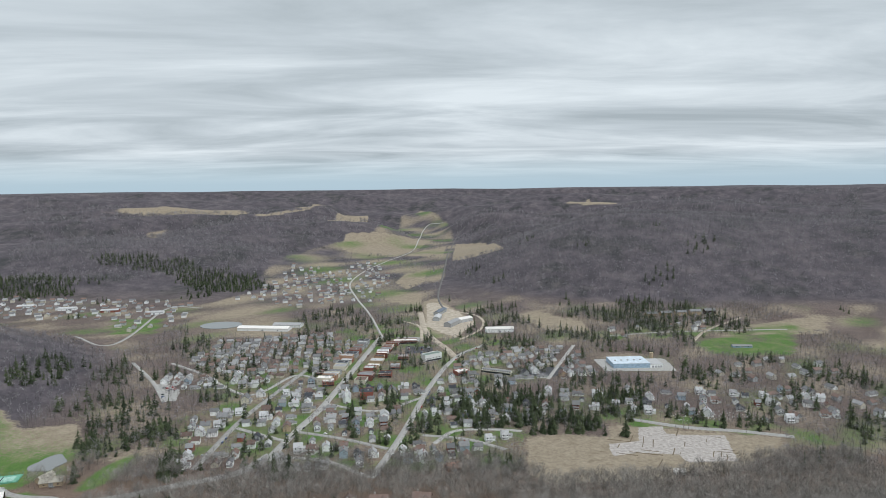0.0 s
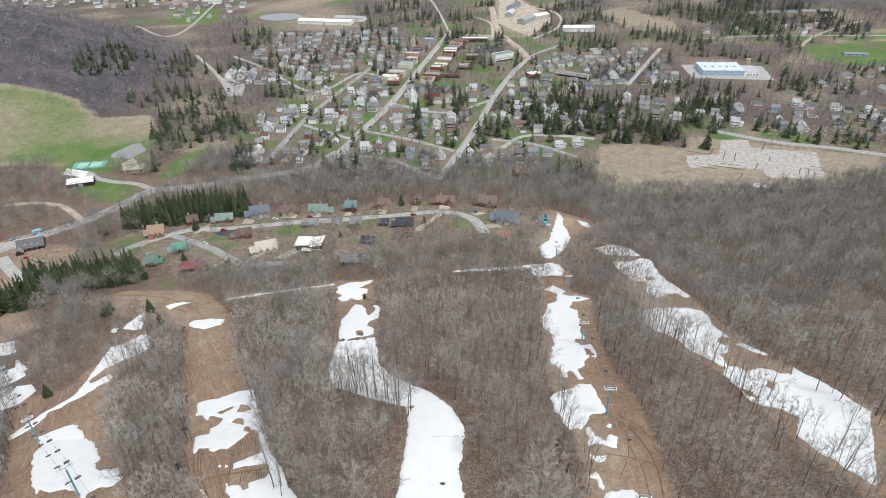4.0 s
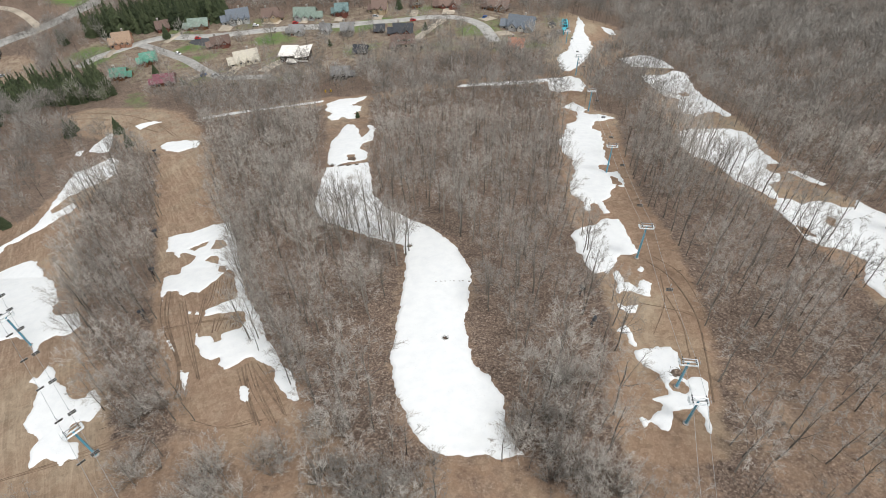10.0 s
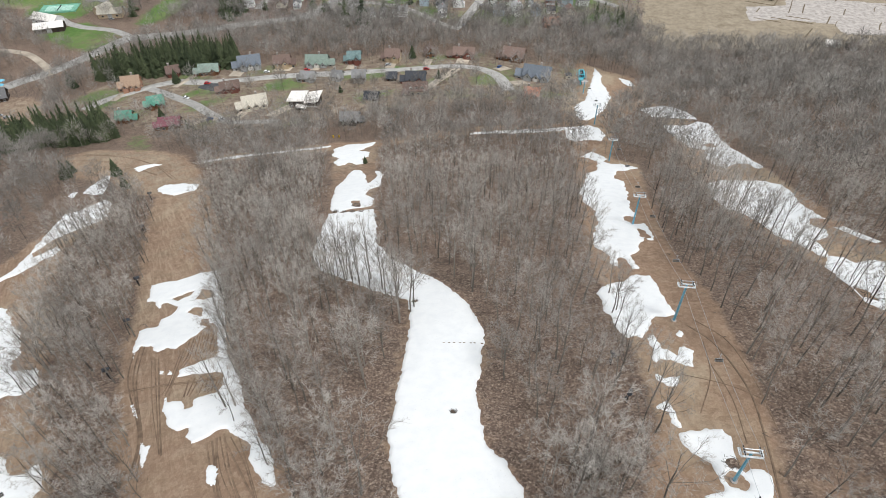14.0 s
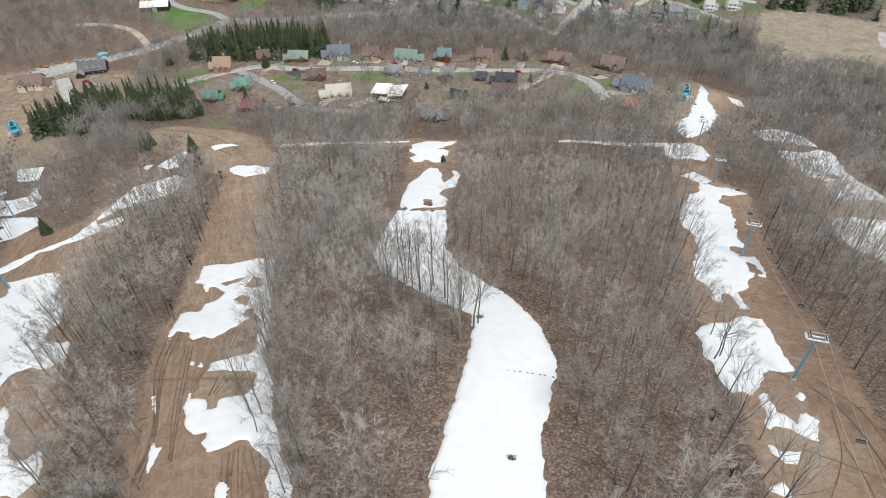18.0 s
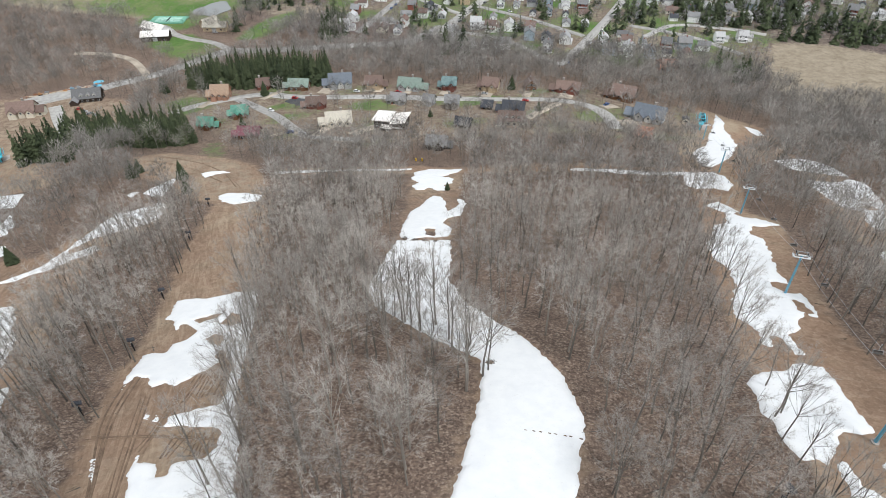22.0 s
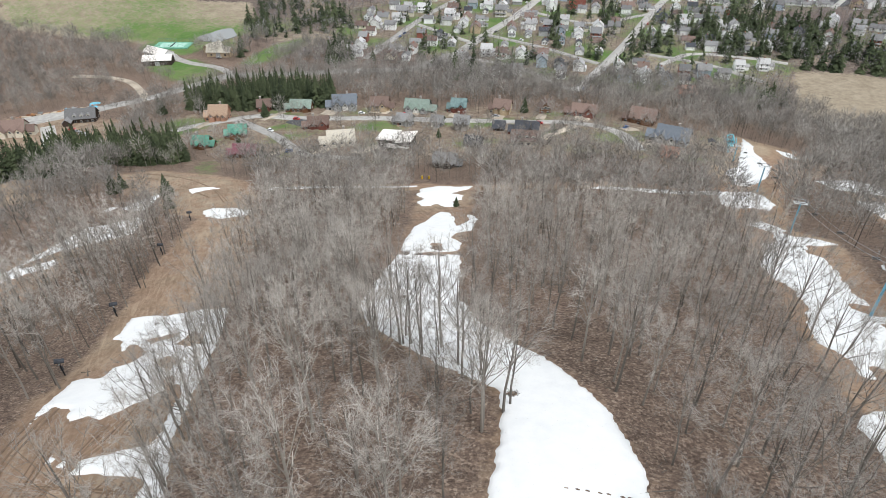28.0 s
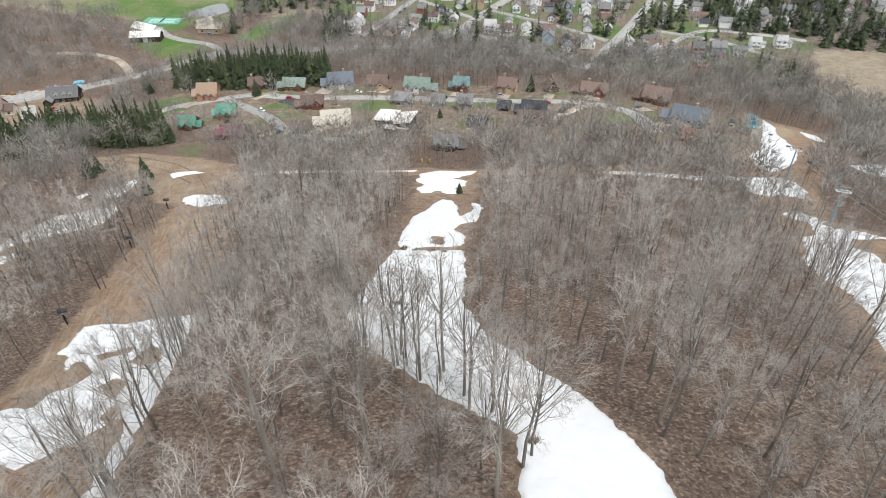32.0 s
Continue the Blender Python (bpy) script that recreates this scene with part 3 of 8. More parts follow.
# ---- the plan: outlines and lines on the ground ----
SNOW = {
    "cross_patch": ((-106.4, 346.6), (-101.4, 354.2), (-93.5, 355.1), (-85.9, 356.9), (-87.4, 349.3), (-91.7, 343.6), (-85.3, 341.5), (-84.8, 335.2), (-87.1, 332.3), (-84.5, 325), (-89, 323.9), (-93.1, 328.1), (-93.4, 323.5), (-96.3, 323), (-100.4, 326.9), (-99.5, 332.9), (-103.8, 336.1)),
    "neck": ((-81.7, 264.7), (-84.9, 275), (-88.8, 294.2), (-87.2, 300.4), (-88.5, 310.5), (-87.2, 316.6), (-83.5, 316), (-79.4, 308.6), (-74.6, 295.9), (-73.2, 300.5), (-73, 305.5), (-76.8, 314.7), (-73, 312.1), (-70.4, 306.5), (-68.3, 290.9), (-71.4, 287), (-72.4, 282.2), (-69.4, 278.5), (-66.9, 276.2), (-65.7, 267.9), (-70.8, 266.1), (-74.9, 264.7), (-77.5, 260.3)),
    "main_run": ((-81.3, 260.6), (-63.8, 264.6), (-55.3, 233.7), (-46.5, 219.7), (-30.4, 206.1), (-21.9, 195.7), (-17.7, 188), (-14.9, 180.9), (-14.8, 174), (-15.1, 159), (-11.8, 145.3), (-7.8, 141.3), (-4.5, 135.8), (-4, 129.1), (-1.6, 124.7), (-0.1, 122), (-4.5, 120.4), (-8.1, 120.9), (-15.2, 119.5), (-19.5, 120.9), (-22.5, 124.3), (-26, 130.6), (-29.3, 137.7), (-31.6, 146.5), (-32.5, 159.9), (-32.7, 167.3), (-33.6, 178.2), (-36.8, 194.5), (-42, 196.8), (-56.5, 205.9), (-67.5, 213), (-74.7, 222.6), (-78.2, 237.7)),
    "lift_top": ((39.2, 524.2), (40.9, 512.1), (42.3, 503), (40.8, 481.8), (43, 465.3), (43.6, 445.8), (36.9, 414.5), (31.3, 400.8), (26.6, 393), (21.2, 393.3), (20, 403.9), (19, 419.4), (27.3, 438.4), (30.4, 463.4), (34.5, 485.9)),
    "lift_top_b": ((52.9, 497.1), (60.4, 489.3), (62.4, 476.2), (58.2, 474.6), (54.9, 482.8)),
    "lift_cross": ((12.8, 380.1), (18.2, 383.4), (26.2, 384.9), (30.6, 380.3), (33.4, 371.3), (30.4, 362.7), (25.2, 365.8), (17.6, 362.9), (13.2, 367.3)),
    "lift_b": ((19.3, 339.4), (24.8, 347.1), (27.4, 343), (31.1, 334.1), (28.7, 330.6), (31.5, 325.7), (36.3, 326.2), (42.4, 319.5), (36.5, 315.5), (32.2, 315.8), (30.8, 304), (33.9, 300.7), (32, 271.1), (32.3, 260), (28.4, 260.5), (27.6, 256.4), (31.9, 252.6), (34.5, 254.9), (35.7, 242.1), (34.9, 238.6), (32.3, 240.4), (29.9, 236.8), (28.6, 230.5), (26.3, 227.1), (27, 219.2), (24.9, 218.2), (24, 225.2), (22.2, 226.1), (21.3, 220.3), (18.8, 221), (20.1, 226), (15.9, 232.8), (15.6, 241.8), (18.5, 252.2), (18.5, 264.8), (14.9, 274.5), (14.6, 288.5), (17.3, 297.7), (19.6, 311.9), (23.8, 315.3), (25.8, 329), (23.4, 334)),
    "lift_c": ((13.5, 202.8), (16.7, 208.1), (21.6, 210.7), (25.3, 214.8), (29.2, 214.2), (30.5, 210.1), (30.4, 204.4), (31.3, 198.3), (32.1, 193.3), (30, 192.1), (26.7, 191.9), (25.2, 188.4), (23.6, 185.8), (22.2, 180), (21.5, 183.5), (18.9, 182.5), (16.9, 185.1), (16, 191.3), (14.5, 194), (14.4, 199.2)),
    "lift_d": ((23.3, 182.9), (25.1, 184.4), (25.5, 181.6), (26.2, 178.9), (27.4, 178.3), (28.6, 176.2), (29.5, 175.4), (29.8, 179.5), (31.6, 180.8), (33, 178.4), (31.8, 172.5), (29.4, 173.5), (27, 174.6), (25.3, 174.7), (24, 173.4), (23.3, 175.2), (24.2, 178.1), (23.5, 180.3)),
    "lift_e": ((23, 169.7), (24, 169.5), (25, 168.3), (26.8, 168.6), (28.2, 169.1), (27.2, 165.6), (25.5, 165.1), (24.2, 166.9), (23.2, 166.4)),
    "lift_f": ((21.7, 158.7), (22.9, 160.5), (24, 161.4), (24.7, 162.9), (25, 160.6), (25.7, 158.2), (25.8, 153.8), (24.3, 155.4), (24, 157.9), (22.9, 158.3)),
    "lift_g": ((24.9, 152.5), (27.4, 153.6), (30, 154.1), (33.5, 154.3), (34.4, 152.5), (34.5, 148.8), (34.1, 145.5), (35.4, 144.5), (36.1, 145.2), (38.3, 145.1), (39.1, 143.9), (38.9, 140.2), (37.8, 134), (36.9, 130.2), (36.4, 130.9), (36.1, 134.8), (34.9, 136.2), (32.3, 135.6), (30.6, 135.2), (29.1, 129.8), (27.4, 130.1), (25.6, 131.8), (24.3, 130.5), (23.5, 131.2), (23.3, 133.1), (24.4, 133.6), (25.2, 132.9), (27.6, 134.9), (28.6, 134.7), (29.2, 136.9), (26.9, 138.1), (28.3, 139.2), (29.8, 139.7), (30, 141.9), (29.4, 145.9), (26.4, 148.1), (25, 149.9)),
    "right_a": ((55.9, 413.7), (68.6, 421.8), (75.3, 418.2), (80.5, 410), (84.1, 394.9), (71.4, 397.3), (60.7, 399.5)),
    "right_b": ((63.6, 386.1), (75.8, 385.9), (82.9, 391.9), (88.5, 388.8), (89, 369.4), (90.1, 349.7), (92.3, 339.8), (94.5, 320.1), (92.1, 317.5), (88.7, 325.9), (84, 324.1), (77.7, 318.9), (74.1, 325.5), (73.5, 336.2), (77.4, 347.7), (71.7, 353.7), (68.2, 366.8), (65.2, 376.3)),
    "right_c": ((64.7, 296), (71.2, 301), (79.6, 301.1), (88, 301.4), (92.8, 297.8), (93.9, 289.5), (91.8, 275.8), (91.9, 265.7), (93, 258.3), (88.6, 259.3), (86.7, 251.4), (89.8, 249.6), (88.2, 243.6), (84, 240.4), (82.2, 229.2), (79.9, 230), (78.3, 235.3), (73.4, 244.5), (71.5, 255.7), (68.7, 264.8), (64.5, 269.7), (63.3, 279.7)),
    "right_d": ((78.6, 223.3), (82.4, 230), (86.4, 229.7), (88, 226.5), (93.9, 228.3), (97.4, 227.2), (99.3, 224.1), (102.9, 224.5), (106.1, 230.3), (107.2, 224.6), (110.3, 218.6), (112.8, 207.2), (114.4, 195.4), (96.8, 157.5), (90.8, 168.9), (88.8, 172.8), (87.6, 176.8), (86.9, 181.7), (91.6, 192.3), (89.9, 195.8), (87.3, 199), (83.8, 199.9), (81.1, 203.4), (80.5, 211.4)),
    "right_e": ((92.5, 251.1), (95.9, 252.1), (98.6, 246.5), (101.6, 241), (99.8, 239.6), (96.4, 243.1), (94.2, 247.5)),
    "left_a": ((-179.5, 299.1), (-179.3, 304.8), (-173.8, 304.6), (-167.6, 304.9), (-158.5, 301.8), (-157, 294.3), (-161.2, 292.2), (-164.3, 289.3), (-170.6, 292.6), (-172.5, 291.6)),
    "left_b": ((-210.5, 327.8), (-207.9, 330.8), (-201, 332.8), (-194.6, 330.8), (-201.5, 327), (-204, 322)),
    "left_c": ((-87.2, 184.1), (-85.2, 182.5), (-81.2, 175.4), (-76.9, 168.5), (-72.8, 163.5), (-69.6, 160.4), (-64.5, 151.4), (-60.9, 147.9), (-57.7, 143.3), (-54.5, 140.3), (-52, 137.4), (-49.3, 132.1), (-49.8, 131.1), (-51.9, 131.6), (-54.6, 134.4), (-56.6, 136.3), (-58.5, 140.3), (-61.4, 142.8), (-65.6, 144.3), (-67.1, 143.5), (-68.5, 141.5), (-70.7, 139.9), (-72.7, 141.5), (-74.3, 144), (-75.8, 143.2), (-79.3, 144.7), (-84, 150.7), (-86.2, 155.5), (-83.3, 152.1), (-80.4, 152.3), (-78, 150), (-76.9, 150.8), (-77.8, 153.3), (-73.7, 155.5), (-73, 158.3), (-75.5, 162.7), (-81, 162.3), (-86.3, 161), (-87.2, 164), (-83.3, 167.4), (-80.8, 169.3), (-81.5, 172)),
    "left_d": ((-64.4, 133.5), (-64.6, 135), (-63.9, 135.5), (-62.4, 135), (-61.2, 133.1), (-60.5, 130.9), (-61.2, 130.2), (-62.9, 130.7)),
    "left_e": ((-82.4, 139.7), (-81.8, 140), (-80.2, 138.8), (-79.6, 139.8), (-78.4, 136.6), (-77.5, 134.2), (-77.2, 132.7), (-78.6, 133.8)),
    "far_left_a": ((-184.6, 190.4), (-182.1, 191.6), (-180.1, 194.6), (-177.2, 197.3), (-174.1, 198.4), (-170.9, 197.4), (-169.3, 194.7), (-164.9, 192.6), (-160.7, 188.3), (-155.4, 185.5), (-148.4, 178.8), (-141.1, 171), (-141.1, 168.2), (-137.8, 164.9), (-134.3, 162.4), (-132.9, 163.9), (-130.1, 163.4), (-129.6, 165), (-125, 161.2), (-122.3, 156.9), (-122.3, 153.6), (-124, 152.2), (-126.9, 153.1), (-127.4, 151.4), (-128.4, 150.3), (-127.8, 147.9), (-126.4, 144.9), (-129.6, 147.4), (-134.4, 150.9), (-138.6, 151.8), (-140.8, 151), (-142.9, 150.2), (-148.1, 152.6), (-144.8, 147.9), (-151.2, 153.6), (-157.3, 158.4), (-165, 167.5), (-173.1, 177.3), (-174.5, 182.3)),
    "far_left_b": ((-120.2, 134.7), (-121.1, 137.7), (-118.7, 136.1), (-119.4, 138.7), (-119, 140.5), (-117.2, 140.2), (-114.4, 137.3), (-110.9, 134.2), (-107.8, 132.3), (-105.5, 130.1), (-103.6, 130), (-101.4, 130.5), (-102.1, 132.5), (-100.7, 133.1), (-97.6, 130.6), (-94.4, 127), (-95, 125), (-95.2, 123), (-97.5, 123.1), (-98.7, 122.1), (-98.3, 119.7), (-98.1, 118), (-96.1, 117.7), (-94.5, 117.9), (-92.4, 115.8), (-91.8, 113.9), (-93.6, 113.4), (-94.5, 111.9), (-96.8, 113), (-98.8, 113.8), (-99.7, 113), (-100.2, 111.7), (-100.9, 110.6), (-103.7, 114.3), (-104.6, 116.7), (-104.2, 117.9), (-106.1, 119.1), (-108.3, 119.7), (-111, 121.5), (-112.2, 124.2), (-112.8, 127.1), (-114.3, 130), (-116.3, 133)),
    "far_left_c": ((-193.7, 284.7), (-201.3, 289.5), (-201.7, 282.3), (-204, 276.1), (-209.1, 272.3), (-206, 263.4), (-202.6, 253.2), (-198.9, 242.6), (-194.9, 231.8), (-193.6, 223.7), (-194.2, 217.4), (-196.5, 213.4), (-197.6, 209.9), (-198.4, 203.7), (-199.5, 193.4), (-196.6, 189.6), (-192.8, 197.1), (-193.2, 202.8), (-195.2, 210.1), (-191.9, 212.6), (-190.3, 217.5), (-188.8, 220.8), (-187.2, 224.1), (-186.4, 229.9), (-183.8, 234.7), (-184.4, 239), (-188.2, 242.1), (-190.4, 238.5), (-191.6, 233.4), (-195.1, 236), (-195.1, 241.2), (-195, 247.2), (-192.4, 251), (-190.9, 256.2), (-187.3, 259.6), (-184.9, 265), (-184.7, 269.1)),
    "far_left_d": ((-219.2, 297.8), (-222.2, 305.4), (-221.8, 310.3), (-221.1, 319.1), (-219, 320.8), (-210.5, 305.3), (-206, 295.5), (-211.2, 294.7)),
    "far_left_e": ((-94.8, 86.6), (-88.8, 83.6), (-81.9, 76.9), (-76.6, 74), (-91.5, 72.7), (-94.1, 79.4), (-93.3, 83.2)),
    "far_left_f": ((-260.8, 266.4), (-241.5, 252.9), (-243, 244)),
    "far_left_g": ((-277.1, 250.3), (-256.4, 250.2), (-250.3, 257.5), (-237.3, 246.3), (-240.3, 237), (-256.2, 234.6)),
    "far_left_h": ((-300.4, 288.7), (-286.3, 293.6), (-267.1, 273.1), (-277.1, 270.2)),
    "far_left_i": ((-251.7, 233.6), (-226.5, 237.2), (-218.1, 230), (-217.6, 218.9), (-224, 212.8)),
    "left_f": ((-80.6, 168.8), (-81.5, 172), (-87.7, 183.3), (-90.5, 185), (-91.4, 182), (-91.9, 179.1), (-92.9, 174.8), (-94, 172.7), (-97.1, 173.3), (-98.2, 171), (-102.2, 173.8), (-104.9, 173.7), (-103.4, 168.1), (-105.3, 169.9), (-111.8, 182.2), (-110.8, 184.1), (-106.9, 184), (-108.8, 188.3), (-106.9, 190.8), (-107.1, 195.1), (-112.1, 197.6), (-114.5, 198.2), (-113.1, 194.2), (-117.7, 198.9), (-120.7, 199.2), (-125.7, 209.5), (-117.6, 211.6), (-110.7, 216.7), (-105.1, 217.3), (-96.4, 203.6), (-82.7, 178.2)),
    "left_g": ((-92.2, 150.6), (-91.6, 151.4), (-89.1, 148.7), (-87, 146.1), (-89.1, 147.6)),
    "left_h": ((-89.7, 161.5), (-90.5, 163.8), (-88.7, 162.8), (-87.3, 161.7)),
    "left_i": ((-92, 162), (-92.8, 163.8), (-91.4, 163.3), (-90.6, 161.7)),
    "lift_h": ((30.1, 184.4), (31.7, 186.5), (32.6, 184.8), (31.3, 182.8)),
    "far_left_j": ((-224.6, 294.2), (-227, 299.6), (-223.4, 300.6), (-218.9, 290.6)),
}
# bare earth inside the snow
THAWED = {
    "left_f": (((-112.9, 200), (-111.5, 201.4), (-108.8, 203.1), (-107.3, 203.9), (-106.7, 201.8), (-108.3, 200.7), (-109.1, 198.5)), ((-101.9, 192), (-101.1, 194.3), (-98.5, 194), (-96, 189), (-99, 190.5)), ((-103.3, 199.1), (-104.8, 205.3), (-101.4, 204.2), (-98.1, 200.4), (-100.1, 198.7)), ((-94.2, 184.6), (-94.8, 187.8), (-92.3, 187), (-90.9, 183.8)),),
    "lift_g": (((31, 142.8), (32.6, 144.4), (33.8, 143.2), (35.1, 141.9), (34.5, 140), (32.6, 140.6), (31.4, 141.4)), ((29.3, 143.1), (30.4, 142.8), (30.1, 139.8), (28.8, 139.7)),),
    "lift_b": (((31.3, 249.3), (33.4, 247.7), (33.9, 242), (31.7, 242.4)),),
    "right_d": (((81.6, 212.1), (84, 209.4), (84.5, 205.3), (81.5, 206.8)), ((92.8, 218.5), (94.1, 216.6), (91.9, 210.7), (90.2, 213.9)),),
    "neck": (((-75.8, 274), (-72.3, 274.3), (-70.2, 266.6), (-74, 268.8)),),
    "right_b": (((78.8, 357.3), (82.8, 360), (84.8, 354), (79.8, 352.4)),),
}
CLEAR = {
    "trail_lift": ((17, 351), (43, 325), (38, 240), (43, 205), (44, 172), (42, 146), (38, 124), (20, 122), (17, 138), (21, 153), (21, 171), (14, 216), (14, 268)),
    "trail_lift_top": ((27, 540), (45, 516), (64, 496), (71, 460), (62, 428), (38, 383), (33, 330), (18, 332), (13, 384), (12, 422), (20, 476)),
    "trail_right": ((63, 435), (87, 382), (96, 307), (97, 245), (105, 230), (112, 211), (120, 176), (100, 142), (86, 173), (80, 220), (66, 253), (62, 289), (66, 360)),
    "trail_leftc": ((-194, 321), (-166, 318), (-124, 253), (-107, 218), (-83, 181), (-66, 152), (-45, 130), (-30, 114), (-49, 113), (-75, 124), (-88, 139), (-108, 170), (-131, 212), (-148, 237), (-172, 285)),
    "trail_left": ((-225, 223), (-201, 229), (-204, 243), (-203, 258), (-204, 289), (-194, 285), (-182, 265), (-184, 244), (-169, 217), (-140, 181), (-120, 156), (-102, 139), (-90, 123), (-82, 106), (-111, 98)),
    "dirt_bench": ((-274, 341), (-258, 362), (-215, 355), (-191, 344), (-163, 315), (-138, 277), (-152, 272), (-174, 290), (-193, 296), (-214, 310), (-243, 320)),
    "lift_yard": ((-410, 360), (-373, 376), (-343, 365), (-305, 327), (-281, 311), (-289, 301), (-304, 279)),
    "lodge_ground": ((-484, 418), (-443, 440), (-416, 450), (-384, 455), (-352, 447), (-330, 416), (-343, 365), (-410, 360)),
    "plateau": ((-180, 150), (-146, 149), (-127, 162), (-107, 138), (-91, 121), (-79, 117), (-62, 130), (-48, 130), (-35, 116), (-19, 117), (0, 122), (12, 114), (24, 129), (37, 130), (35, 109), (39, 97), (41, 80), (-30, 72), (-105, 65)),
    "main_clear": ((-114, 362), (-83, 358), (-55, 234), (-45, 222), (-30, 208), (-20, 196), (-13, 181), (-13, 174), (-13, 159), (-10, 146), (-7, 143), (-3, 136), (0, 126), (3, 121), (9, 113), (-13, 111), (-21, 119), (-27, 126), (-33, 144), (-35, 167), (-38, 191), (-57, 203), (-72, 213), (-78, 228), (-83, 262), (-98, 312)),
    "cross_track": ((-171, 338), (-122, 356), (-87, 360), (-41, 378), (18, 390), (18, 376), (-40, 368), (-82, 351), (-117, 342), (-167, 328)),
}
ROADS = {
    "highway": ((-435, 422), (-422, 443), (-409, 460), (-396, 479), (-380, 495), (-366, 522), (-359, 544), (-351, 561), (-325, 569), (-300, 578), (-263, 602), (-227, 622), (-209, 642), (-194, 680)),
    "street_a": ((-195, 661), (-182, 746), (-164, 843), (-139, 1082), (-123, 1229), (-173, 1447), (-233, 1664), (-281, 1891), (-267, 2129), (-213, 2368), (-129, 2814), (-108, 3784), (5, 3839)),
    "street_b": ((-76, 610), (-49, 747), (-18, 930), (22, 1073), (75, 1152)),
    "highway_right": ((230, 777), (295, 746), (352, 733), (408, 713)),
    "loop_road": ((-309.4, 426.7), (-302.9, 442.3), (-288.1, 457.5), (-275.8, 467.2), (-262.4, 471.8), (-240.6, 469.4), (-223.9, 471.2), (-193.6, 479.7), (-162.3, 485.1), (-146.5, 486.6), (-116.6, 493.4), (-94.4, 498.5), (-72.6, 505.1), (-53.8, 505.2), (-42.3, 500.4), (-30.4, 485.4), (-24.2, 468.2), (-20.2, 452.5)),
    "branch_road": ((-278.6, 460.8), (-261, 451.1), (-246.6, 442.2), (-224.3, 426.2), (-208, 412.8), (-188.6, 398.4), (-156.6, 397.2)),
    "lodge_drive": ((-411, 429), (-385, 407), (-352, 382)),
    "pond_drive": ((-353, 565), (-377, 577), (-408, 582), (-426, 588), (-440, 596), (-467, 594)),
    "side_left": ((-363, 517), (-378, 493), (-395, 485)),
    "far_left_road": ((-377, 487), (-394, 505), (-422, 524), (-449, 529), (-478, 522)),
    "quarry_road": ((-54, 1452), (-36, 1258), (4, 1128), (18, 1073)),
    "quarry_loop": ((29, 1454), (72, 1413), (86, 1340), (70, 1263), (30, 1192)),
    "factory_road": ((158, 941), (238, 1141)),
    "right_road": ((312, 1207), (452, 1235), (687, 1245)),
    "right_road_b": ((462, 1154), (528, 1247), (645, 1351)),
    "left_vale_road": ((-724, 1221), (-616, 1151), (-678, 1529), (-592, 1535)),
    "left_street": ((-515, 1024), (-437, 926), (-385, 845)),
    "left_street_b": ((-266, 641), (-262, 768), (-249, 859), (-223, 1006)),
    "cross_st_a": ((-164, 843), (-90, 814), (-32, 864)),
    "cross_st_b": ((-182, 746), (-122, 723), (-65, 692)),
    "cross_st_c": ((-192, 673), (-131, 661), (-76, 615)),
    "cross_st_d": ((-258, 758), (-190, 718)),
    "cross_st_e": ((-456, 1036), (-386, 981), (-280, 881), (-234, 973), (-172, 933)),
    "back_st": ((-27, 731), (26, 717), (69, 686)),
    "lane": ((-13, 705), (13, 743), (61, 746), (93, 740)),
    "rail": ((4, 1453), (-14, 1656), (0, 1977), (28, 2666), (70, 3281), (120, 3397)),
    "creek_road": ((-87, 1360), (-51, 1307), (-42, 1188)),
}
